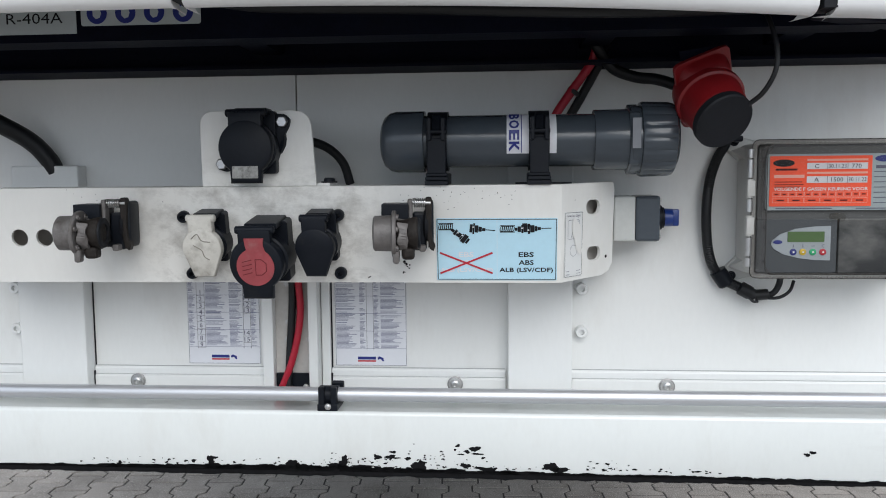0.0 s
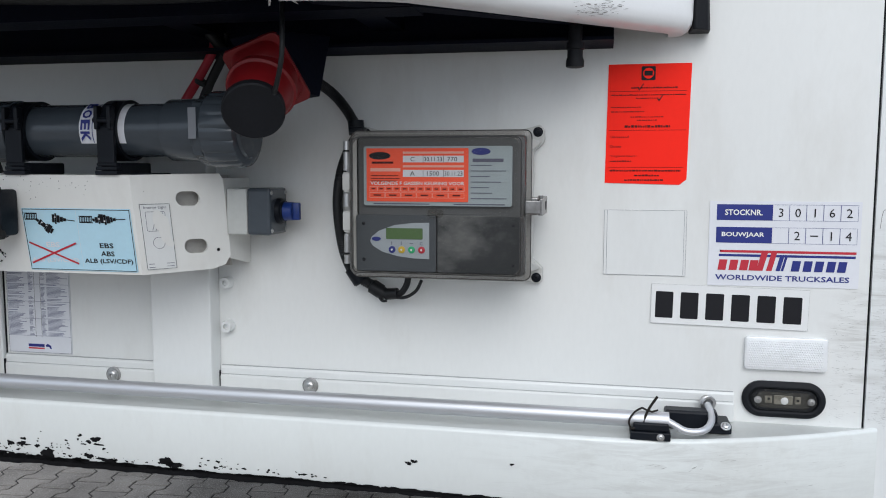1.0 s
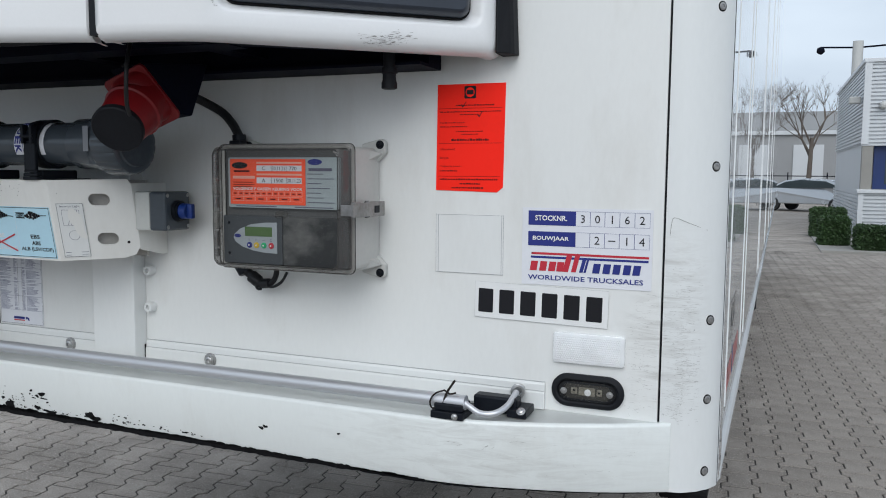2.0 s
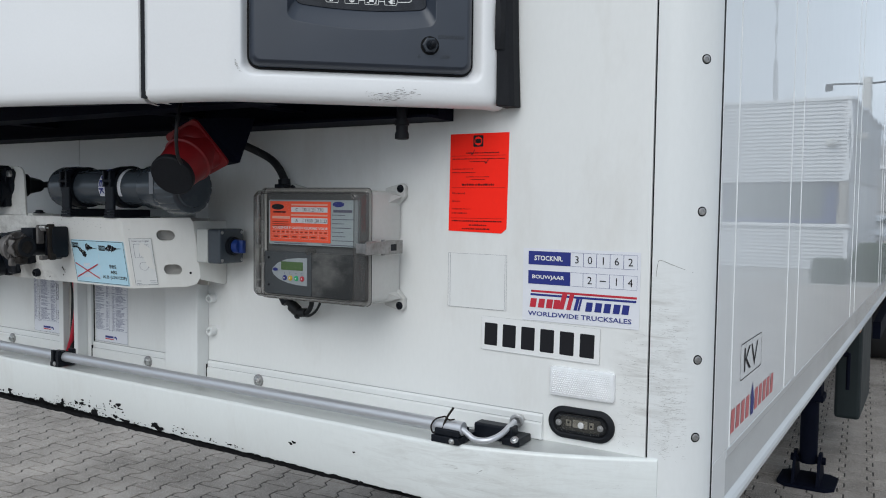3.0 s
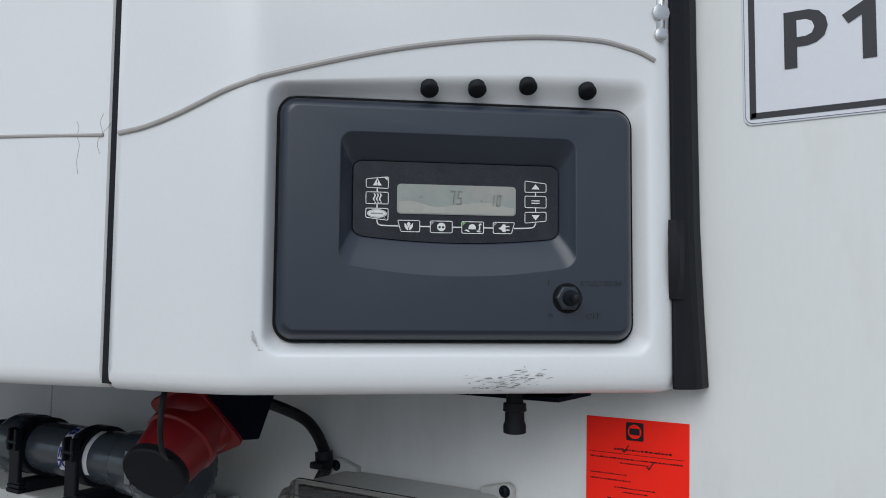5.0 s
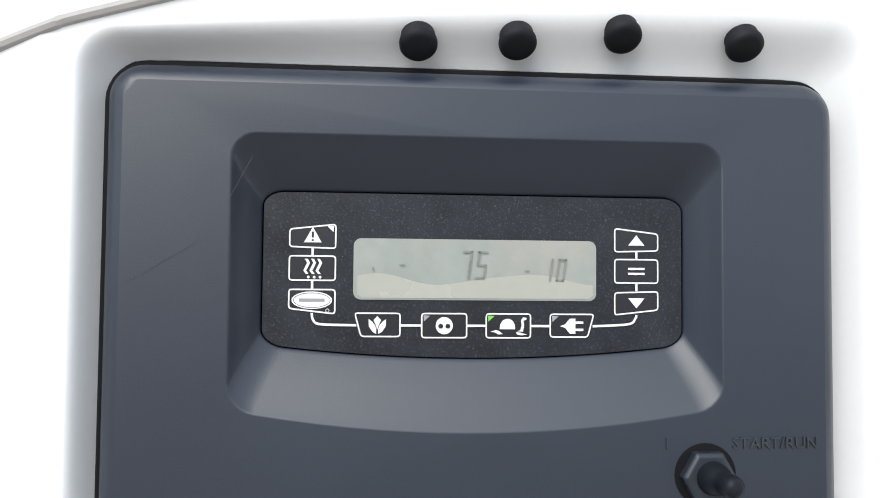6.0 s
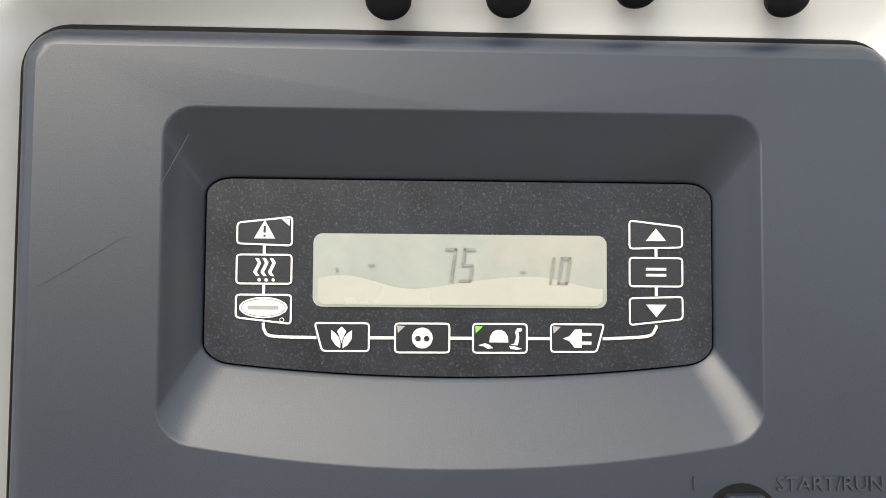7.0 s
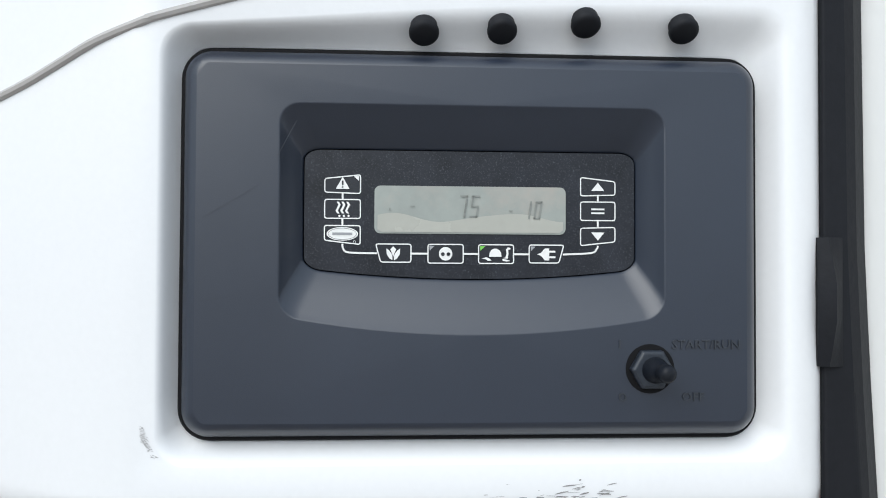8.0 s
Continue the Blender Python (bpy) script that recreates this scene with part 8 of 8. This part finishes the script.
key(RU, 1.8350, (0, 0.0022, 0, 0.0006), [[(-0.0036, 0.0022), (0, -0.0022), (0.0036, 0.0022)]])
BZ = 1.8252
petal = [(-0.0004, -0.0036), (-0.0020, -0.0026), (-0.0035, -0.0004), (-0.0036, 0.0026), (-0.0022, 0.0016), (-0.0010, 0.0002), (-0.0004, -0.0016)]
heart = [(0.0, -0.0018), (-0.0008, 0.0006), (-0.0016, 0.0022), (0.0, 0.0038), (0.0016, 0.0022), (0.0008, 0.0006)]
key(0.1104, BZ, (0.0004, 0.0004, 0, 0), [petal, [(-x, y) for x, y in petal][::-1], heart], slant=(0.0028, 0.0))
key(0.1382, BZ, (0, 0, 0, 0), [oval(0, 0, 0.0036, 0.0036, 20)], (-1, LEDGREY))
for dx in (-0.0015, 0.0015):
    part("key_symbol", flat(bmesh.new(), MP, oval(0.1382 + dx, BZ - 0.0002, 0.0010, 0.0010, 12), 0.0006), MEMBRANE, cp)
shell = [(-0.0037, -0.0014), (-0.0035, 0.0006), (-0.0026, 0.0021), (-0.0012, 0.0029), (0.0004, 0.0029), (0.0018, 0.0021), (0.0027, 0.0006), (0.0029, -0.0014)]
neck = [(0.0036, -0.0022), (0.0050, -0.0018), (0.0056, 0.0004), (0.0053, 0.0024), (0.0062, 0.0036), (0.0077, 0.0034), (0.0076, 0.0026), (0.0064, 0.0022), (0.0067, 0.0002), (0.0062, -0.0024)]
fins = [[(-0.0076, -0.0024), (-0.0052, -0.0017), (-0.0038, -0.0022), (-0.0024, -0.0034), (-0.0044, -0.0036), (-0.0056, -0.0028)], [(0.0032, -0.0026), (0.0052, -0.0028), (0.0078, -0.0036), (0.0058, -0.0039), (0.0036, -0.0036)]]
key(0.1652, BZ, (0, 0, 0, 0), [shell, neck] + fins, (-1, LEDGREEN))
key(0.1924, BZ, (0.0004, 0.0004, 0, 0), [[(-0.0052, 0), (-0.003, 0.0008), (-0.001, 0.0032), (0.0014, 0.0032), (0.0014, -0.0032), (-0.001, -0.0032), (-0.003, -0.0008)], [(0.0014, 0.0010), (0.0048, 0.0010), (0.0048, 0.002), (0.0014, 0.002)], [(0.0014, -0.002), (0.0048, -0.002), (0.0048, -0.001), (0.0014, -0.001)]], (-1, LEDGREY), (0.0, 0.0028))
bm = bmesh.new()
tie = 0.0005
bars(bm, MP, [(KU - tie, KZ[1] + 0.0052, KU + tie, KZ[0] - 0.0048), (KU - tie, KZ[2] + 0.0052, KU + tie, KZ[1] - 0.0052), (RU - tie, 1.8486 + 0.0052, RU + tie, 1.8618 - 0.0048), (RU - tie, 1.8350 + 0.0052, RU + tie, 1.8486 - 0.0052), (0.1199, BZ - tie, 0.1287, BZ + tie), (0.1477, BZ - tie, 0.1557, BZ + tie), (0.1747, BZ - tie, 0.1829, BZ + tie)], 0.0004)
for pts in ([(KU, KZ[2] - 0.0046), (KU + 0.0006, KZ[2] - 0.0074), (KU + 0.0036, BZ + 0.0004), (0.1018, BZ)], [(RU, 1.8350 - 0.0050), (RU - 0.0005, 1.8285), (RU - 0.0036, BZ + 0.0009), (0.2012, BZ)]):
    sm = [Vector((x, y, 0)) for x, y in pts]
    sm = smoothed(sm, 5)
    for a, b_ in zip(sm, sm[1:]):
        d = (b_ - a).normalized() * tie
        flat(bm, MP, [(a.x - d.y, a.y + d.x), (a.x + d.y, a.y - d.x), (b_.x + d.y, b_.y - d.x), (b_.x - d.y, b_.y + d.x)][::-1], 0.0004)
tagged(part("key_linking", bm, INKWHITE, cp, "thin white lines linking the keys"), kind="stuff")
part("registered_mark", outline(bmesh.new(), MP, oval(KU + 0.0064, KZ[2] - 0.0036, 0.0008, 0.0008, 10), 0.0002, 0.0005), INKWHITE, cp)

# toggle switch and raised lettering
S = (0.2458, 1.7648)
b = bmesh.new()
turned(b, PANEL.at(*S, -0.0002), PANEL.n, [(0, 0.0130), (0.0006, 0.0130), (0.0008, 0.0112)], 32)
NUTGREY = material("dark_grey_nut", (0.020, 0.026, 0.036), 0.36, var=0.2, size=120, bump=0.08)
tg = part("toggle_seat", b, DEEPBLACK, cp, "", True)
b = bmesh.new()
turned(b, PANEL.at(*S, 0.0003), PANEL.n, [(0, 0.0114), (0.0046, 0.0114), (0.0058, 0.0100), (0.0058, 0.0070)], 6)
part("hex_nut", b, NUTGREY, tg, "black hexagon nut", bevel=0.0006)
b = bmesh.new()
dirn = (PANEL.n + PANEL.u * 0.10 - PANEL.v * 0.01).normalized()
turned(b, PANEL.at(S[0] + 0.0008, S[1], 0.005), dirn, [(0, 0.0070), (0.0025, 0.0068), (0.006, 0.0060), (0.0078, 0.0050), (0.0095, 0.0042), (0.0118, 0.0044), (0.0142, 0.0048), (0.0165, 0.0046), (0.0182, 0.0036), (0.0190, 0.0018), (0.0192, 0.0)], 24)
part("toggle_boot", b, SOCKETBLACK, tg, "black rubber toggle boot", True)
# letters get a paler charcoal for the highlight on their relief
EMB = material("emboss_highlight_and_scratch", (0.030, 0.035, 0.044), 0.42, var=0.08, size=9, fine=700, bump=0.1)
for s, x, z, wd, hh in (("START/RUN", 0.2758, 1.7776, 0.0365, 0.0048), ("OFF", 0.2689, 1.7500, 0.0118, 0.0046), ("O", 0.2310, 1.7500, 0.0042, 0.0046), ("I", 0.2296, 1.7778, 0.0008, 0.0046)):
    t = text("raised_word", PANEL, s, x, z, hh, EMB, cp, wd, 0.0004)
    so = t.modifiers.new("depth", "SOLIDIFY")
    so.thickness, so.offset = 0.0009, 0.0

# rubber plugs in the sloping head of the recess
for u0, z0 in ((0.1257, 1.9425), (0.1671, 1.9442), (0.2120, 1.9485), (0.2652, 1.9465)):
    b = bmesh.new()
    turned(b, PANEL.at(u0, z0 - 0.0003, -0.003), (PANEL.n * 0.60 - PANEL.v * 0.80), [(-0.0045, 0.0072), (0.0000, 0.0073), (0.0004, 0.0080), (0.0022, 0.0079), (0.0036, 0.0070), (0.0042, 0.0055), (0.0042, 0.0)], 28)
    part("rubber_plug", b, BLACKGAP, corner_cover, "black rubber plug", True)
# light scratches on the fascia
bm = bmesh.new()
for (x, y), (c, d) in (((0.012, 1.842), (0.040, 1.859)), ((0.050, 1.874), (0.060, 1.893)), ((0.012, 1.800), (0.026, 1.802)), ((0.275, 1.800), (0.283, 1.808)), ((0.26, 1.75), (0.262, 1.744)), ((0.10, 1.752), (0.108, 1.7525))):
    q = Vector((c - x, d - y)).normalized() * 0.00008
    flat(bm, PANEL, [(x + q.y, y - q.x), (c + q.y, d - q.x), (c - q.y, d + q.x), (x - q.y, y + q.x)], 0.0004)
tagged(part("scratching", bm, EMB, cp, "faint scratches"), kind="stuff")


# ---- the yard: paving, building, hedges, car, trees ----
yard = structure("ground", cube(-120, 160, -90, 260, GROUND - 0.3, GROUND - 0.0032), JOINT, "sand-jointed yard ground", "ground")
PX, PYR = 0.155, 0.205


def paver_outline():
    """The interlocking double-T outline, centred."""
    a, b, k, q = PX / 2 - 0.0042, PYR / 2 - 0.0046, 0.017, PYR / 4
    n, w = q - 0.011, q + 0.016
    return [(-a - k, -b), (a + k, -b), (a + k, -w), (a - k, -n), (a - k, n), (a + k, w), (a + k, b), (-a - k, b), (-a - k, w), (-a + k, n), (-a + k, -n), (-a - k, -w)]


outl = paver_outline()
top = [(x * 0.983, y * 0.986) for x, y in outl]
turn = radians(4)
ct, stn = math.cos(turn), math.sin(turn)


def paver_place(i, j):
    x = 1.3 + i * PX
    y = 2.0 + j * PYR + (PYR / 2 if i % 2 else 0)
    return 1.3 + (x - 1.3) * ct - (y - 2) * stn, 2 + (x - 1.3) * stn + (y - 2) * ct


pv = bmesh.new()
loops(pv, [[(x, y, -0.05) for x, y in outl], [(x, y, -0.0030) for x, y in outl], [(x, y, 0.0) for x, y in top]], cap=(False, True))
bmesh.ops.recalc_face_normals(pv, faces=pv.faces)
pme = bpy.data.meshes.new("paver")
pv.to_mesh(pme)
pv.free()
pme.materials.append(PAVER)
rp = random.Random(4)
verts, faces = [], []
near = []
for i in range(-66, 62):
    for j in range(-34, 150):
        x, y = paver_place(i, j)
        if y > 16.9 or y < -4.0 or x > 7.5 or x < -8.6 or (x < -4 and not 0.4 < y < 5):
            continue
        if 1.15 < x < 2.75 and 2.2 < y < 9 and len(near) < 300:
            near.append((x, y))
            continue
        b0 = len(verts)
        dz = rp.uniform(-0.001, 0.0012)
        for zz, ring in ((-0.03, outl), (-0.0030, outl), (0.0, top)):
            verts += [(x + px * ct - py * stn, y + px * stn + py * ct, GROUND + zz + dz) for px, py in ring]
        for r in (0, 12):
            faces += [(b0 + r + k, b0 + r + (k + 1) % 12, b0 + r + 12 + (k + 1) % 12, b0 + r + 12 + k) for k in range(12)]
        faces.append(tuple(b0 + 24 + k for k in range(12)))
me = bpy.data.meshes.new("paving_field")
me.from_pydata(verts, [], faces)
me.update()
field = link("paving_field", me, PAVER, yard, "interlocking grey concrete pavers")
tagged(field, kind="stuff")
for x, y in near:
    ob = new("paver", pme)
    ob.parent = yard
    ob.matrix_basis = pose(x, y, GROUND + rp.uniform(-0.001, 0.0012), 0, 0, 4)
part("far_paving", cube(-60, 60, 16.9, 120, GROUND - 0.2, GROUND - 0.001), PAVER, yard)
part("far_paving", cube(7.2, 60, -30, 16.9, GROUND - 0.2, GROUND - 0.0012), PAVER, yard)
part("far_paving", cube(-60, -8.3, -30, 16.9, GROUND - 0.2, GROUND - 0.0012), PAVER, yard)
part("far_paving", cube(-8.3, -3.7, 4.7, 16.9, GROUND - 0.2, GROUND - 0.0012), PAVER, yard)
part("far_paving", cube(-8.3, -3.7, -30, 0.7, GROUND - 0.2, GROUND - 0.0012), PAVER, yard)
part("far_paving", cube(-3.7, 7.2, -30, -3.7, GROUND - 0.2, GROUND - 0.0012), PAVER, yard)

# silver office building with ribbed cladding
CX, CY = 3.2, 21.5
office = thing("office_building", (CX + 8, CY + 6, GROUND), "silver building with horizontal ribbed cladding and a blue framed window strip", "building")


def ribbed(x0, x1, z0, z1, y, pitch=0.092, along=(1, 0)):
    """Cladding with horizontal ribs; along x, or along y when turned."""
    bm = bmesh.new()
    n = max(1, int((z1 - z0) / pitch))
    p = (z1 - z0) / n
    prof = []
    for k in range(n):
        z = z0 + k * p
        prof += [(0.0, z), (0.0, z + p * 0.06), (0.05, z + p * 0.10), (0.05, z + p * 0.40), (0.0, z + p * 0.52)]
    prof.append((0.0, z1))
    rings = []
    for a in (x0, x1):
        rings.append([((a, y - d - 0.035 * 0, z) if along[0] else (y - d, a, z)) for d, z in [(-q, z) for q, z in prof]])
    loops(bm, rings, close=False)
    return bm


ZS, ZT, ZB = 2.27, 4.28, 1.06
part("upper_cladding", ribbed(CX, CX + 16, ZS, ZT, CY), CLADDING, office, "ribbed silver cladding")
part("lower_cladding", ribbed(CX, CX + 16, GROUND, ZB, CY), CLADDING, office, "ribbed silver cladding")
part("side_cladding", ribbed(CY + 0.02, CY + 9, ZS, ZT, CX, along=(0, 1)), CLADDING, office, "ribbed silver cladding")
part("side_cladding", ribbed(CY + 0.02, CY + 9, GROUND, ZB, CX, along=(0, 1)), CLADDING, office, "ribbed silver cladding")
part("core", cube(CX + 0.04, CX + 16, CY + 0.34, CY + 9, GROUND, ZT), CLADDING, office)
part("parapet", cube(CX - 0.05, CX + 16, CY - 0.05, CY + 9, ZT, ZT + 0.1, 0.01), CLADDING, office, "pale roof edge")
part("corner_trim", cube(CX - 0.02, CX + 0.14, CY - 0.025, CY + 0.04, ZS, ZT), CLADDING, office)
part("corner_trim", cube(CX - 0.02, CX + 0.10, CY - 0.02, CY + 0.04, GROUND, ZB), CLADDING, office)
part("sill", cube(CX - 0.06, CX + 16, CY - 0.08, CY + 0.3, ZB, ZB + 0.09, 0.01), CLADDING, office)
part("soffit", cube(CX, CX + 16, CY, CY + 0.34, ZS - 0.03, ZS), CLADDING, office)
part("window_reveal", cube(CX + 0.02, CX + 0.26, CY + 0.02, CY + 0.3, ZB + 0.09, ZS - 0.03), CONCRETE, office)
for k in range(5):
    x0 = CX + 0.30 + k * 3.45
    x1 = x0 + 2.8
    win = part("window", cube(x0, x1, CY + 0.2, CY + 0.26, ZB + 0.1, ZS - 0.04), BLUEFRAME, office, "blue framed window")
    part("pane", cube(x0 + (0.26 if k == 0 else 0.1), x1 - 0.1, CY + 0.19, CY + 0.21, ZB + 0.22, ZS - 0.08), GLASSDARK, win)
    for q in range(1, 6):
        xx = x0 + 0.3 + q * 0.42
        part("blind_bar", cube(xx - 0.014, xx + 0.014, CY + 0.180, CY + 0.189, ZB + 0.22, ZB + 0.42), BLACKGAP, win)
    part("pier_cladding", ribbed(x1 + 0.005, x1 + 0.645, ZB + 0.1, ZS - 0.03, CY), CLADDING, office, "ribbed silver cladding")
b = bmesh.new()
turned(b, (CX + 0.42, CY - 0.02, 3.22), (0, -1, 0), [(0, 0.10), (0.18, 0.10), (0.24, 0.07), (0.26, 0.02)], 16)
part("wall_camera", b, HOUSING, office, "white wall camera", True)
part("wall_lamp", cube(CX - 0.3, CX - 0.03, CY + 0.5, CY + 0.75, 3.32, 3.5, 0.03), HOUSING, office)

# planting strip with kerb and clipped hedges
part("planting_kerb", cube(2.15, 20, 16.95, 17.07, GROUND - 0.1, GROUND + 0.06, 0.01), CONCRETE, yard)
part("planting_bed", cube(2.15, 20, 17.07, CY, GROUND - 0.1, GROUND + 0.03), CONCRETE, yard)


def hedge(x0, x1, y0, y1, h, seed):
    t = thing("clipped_hedge", ((x0 + x1) / 2, (y0 + y1) / 2, GROUND), "clipped dark green box hedge on the planting strip", "hedge", "clipped hedges")
    r = random.Random(seed)
    bm = bmesh.new()
    for k in range(5200):
        f = r.random()
        x, y, z = r.uniform(x0, x1), r.uniform(y0, y1), GROUND + r.uniform(0.03, h)
        side_ = r.randrange(4)
        if side_ == 0:
            y = y0 + r.gauss(0, 0.025)
        elif side_ == 1:
            x = x0 + r.gauss(0, 0.025)
        elif side_ == 2:
            x = x1 + r.gauss(0, 0.025)
        else:
            z = GROUND + h + r.gauss(0, 0.025)
        s = r.uniform(0.018, 0.04)
        d1, d2 = Vector((r.uniform(-1, 1), r.uniform(-1, 1), r.uniform(-1, 1))).normalized() * s, Vector((r.uniform(-1, 1), r.uniform(-1, 1), r.uniform(-1, 1))).normalized() * s * 0.6
        c = Vector((x, y, z))
        bm.faces.new([bm.verts.new(c + q) for q in (d1, d2, -d1, -d2)])
    tagged(part("foliage", bm, HEDGE, t), kind="stuff")
    part("twig_core", cube(x0 + 0.04, x1 - 0.04, y0 + 0.04, y1 - 0.04, GROUND + 0.02, GROUND + h - 0.05, 0.05), HEDGE, t)


hedge(2.86, 3.44, 17.6, 18.2, 0.50, 1)
hedge(2.2, 2.78, 18.6, 19.3, 0.62, 2)
hedge(2.15, 2.9, 21.2, 22.0, 0.72, 3)

# silver car parked behind
car = thing("parked_car", (2.9, 37, GROUND), "silver saloon car parked with its tail to the yard", "car")
prof = [(-2.2, 0.35), (-2.25, 0.62), (-2.2, 0.92), (-1.75, 1.0), (-0.95, 1.36), (0.2, 1.42), (1.0, 1.32), (1.75, 0.95), (2.3, 0.88), (2.4, 0.6), (2.35, 0.32)]


def car_at(along, across, z):
    return Vector((2.9 + along * -0.86 + across * 0.5, 36.8 + along * 0.5 + across * 0.86, GROUND + z))


bm = bmesh.new()
loops(bm, [[car_at(a, s * (0.86 if z < 0.95 else 0.86 - (z - 0.95) * 0.5), z) for a, z in prof] for s in (-1, 1)])
part("body", bm, CARPAINT, car, "", bevel=0.04)
for s in (-1, 1):
    b = bmesh.new()
    vs = [car_at(a, s * 0.80, z) for a, z in ((-1.55, 1.02), (-0.9, 1.30), (0.2, 1.36), (0.9, 1.26), (1.45, 1.0))]
    b.faces.new([b.verts.new(v + (car_at(0, s, 0) - car_at(0, 0, 0)) * 0.03) for v in vs])
    part("side_window", b, GLASSDARK, car)
    for a in (-1.35, 1.45):
        b = bmesh.new()
        d = (car_at(0, s, 0) - car_at(0, 0, 0)).normalized()
        turned(b, car_at(a, s * 0.70, 0.31), d, [(0, 0.31), (0.16, 0.31), (0.18, 0.28), (0.18, 0.2)], 24)
        wh = part("wheel", b, TYRE, car, "", True)
        b = bmesh.new()
        turned(b, car_at(a, s * 0.70, 0.31), d, [(0.17, 0.2), (0.185, 0.19), (0.175, 0.06), (0.185, 0.05)], 20)
        part("rim", b, STEEL, wh, "", True)
d = (car_at(-1, 0, 0) - car_at(0, 0, 0)).normalized()
for s in (-1, 1):
    b = bmesh.new()
    b.faces.new([b.verts.new(car_at(-2.24, s * q, z) + d * 0.03) for q, z in ((0.45, 0.66), (0.84, 0.68), (0.84, 0.86), (0.5, 0.88))])
    part("tail_light", b, TAILLIGHT, car)
b = bmesh.new()
b.faces.new([b.verts.new(car_at(-2.24, q, z) + d * 0.035) for q, z in ((-0.26, 0.66), (0.26, 0.66), (0.26, 0.78), (-0.26, 0.78))])
part("number_plate", b, YELLOWPLATE, car, "blank yellow plate")
b = bmesh.new()
b.faces.new([b.verts.new(car_at(a, q, z) + Vector((0, 0, 0.01)) + d * 0.02) for a, q, z in ((-1.68, -0.68, 1.02), (-1.68, 0.68, 1.02), (-1.02, 0.6, 1.33), (-1.02, -0.6, 1.33))])
part("rear_window", b, GLASSDARK, car)

# grey hall, light pole and bare trees behind
hall = thing("grey_hall", (-6, 58, GROUND), "long grey industrial hall with a pale roof edge in the distance", "building")
part("wall", cube(-45, 14, 56, 70, GROUND, 4.05), GREYWALL, hall)
part("roof_edge", cube(-45.2, 14.2, 55.8, 70.2, 4.05, 4.3), CLADDING, hall)
part("roof_storey", cube(-45, 14, 60, 74, 4.3, 5.8), GREYWALL, hall)
for k in range(12):
    part("door_panel", cube(-30 + k * 3.6, -28.2 + k * 3.6, 55.9, 56.02, GROUND, 3.4), CLADDING, hall)
fence = thing("yard_fence", (0, 48, GROUND), "thin dark metal fence in front of the hall", "fence")
for k in range(3):
    b = bmesh.new()
    rod(b, (-30, 48, 0.5 + 0.45 * k), (12, 48, 0.5 + 0.45 * k), 0.03, seg=6)
    part("rail", b, BLACKFRAME, fence)
for k in range(22):
    part("post", cube(-30 + k * 2 - 0.03, -30 + k * 2 + 0.03, 47.97, 48.03, GROUND, 1.6), BLACKFRAME, fence)
pole = thing("light_mast", (4.02, 34, GROUND), "pale mast with two arm lamps above the roof", "street lamp")
b = bmesh.new()
rod(b, (4.02, 34, GROUND), (4.02, 34, 6.62), 0.19, 0.19, seg=20)
part("mast", b, HOUSING, pole, "", True)
for s in (-1, 1):
    b = bmesh.new()
    rod(b, (4.02, 34, 6.38), (4.02 + s * 1.24, 34, 6.44), 0.035, seg=8)
    arm = part("arm", b, BLACKFRAME, pole, "", True)
    b = bmesh.new()
    turned(b, (4.02 + s * 1.24, 34, 6.44), (s * 0.4, -0.3, -0.8), [(0, 0.06), (0.12, 0.16), (0.25, 0.12)], 12)
    part("lamp_head", b, BLACKFRAME, arm, "", True)
antenna = thing("roof_mast", (8.5, 40, GROUND), "thin tall grey mast beyond the roof", "mast")
b = bmesh.new()
rod(b, (8.5, 40, GROUND), (8.5, 40, 15), 0.06, 0.04, seg=8)
part("mast_tube", b, STEEL, antenna, "", True)


def bare_tree(x, y, h, seed):
    t = thing("bare_tree", (x, y, GROUND), "leafless tree with fine twigs behind the yard", "tree", "bare trees")
    r = random.Random(seed)
    tr = bmesh.new()
    rod(tr, (x, y, GROUND), (x + 0.1, y, GROUND + h * 0.45), 0.16, 0.10, seg=10)
    part("trunk", tr, BARK, t, "", True)
    bm = bmesh.new()

    def grow(p, d, ln, rad, depth):
        q = p + d * ln
        rod(bm, p, q, rad, rad * 0.6, seg=5)
        if depth == 0:
            return
        for k in range(3 if depth > 1 else 4):
            nd = (d + Vector((r.uniform(-0.75, 0.75), r.uniform(-0.75, 0.75), r.uniform(-0.15, 0.6)))).normalized()
            grow(p + d * ln * r.uniform(0.55, 1.0), nd, ln * r.uniform(0.55, 0.78), rad * 0.5, depth - 1)

    for k in range(5):
        d = Vector((r.uniform(-0.6, 0.6), r.uniform(-0.6, 0.6), 1)).normalized()
        grow(Vector((x + 0.1, y, GROUND + h * (0.3 + 0.03 * k))), d, h * 0.22, 0.06, 4)
    part("branches", bm, BARK, t)


bare_tree(3.0, 47, 7.9, 1)
bare_tree(0.2, 50, 8.4, 2)
bare_tree(8.4, 45, 9.2, 3)
bare_tree(-4, 52, 8.6, 4)
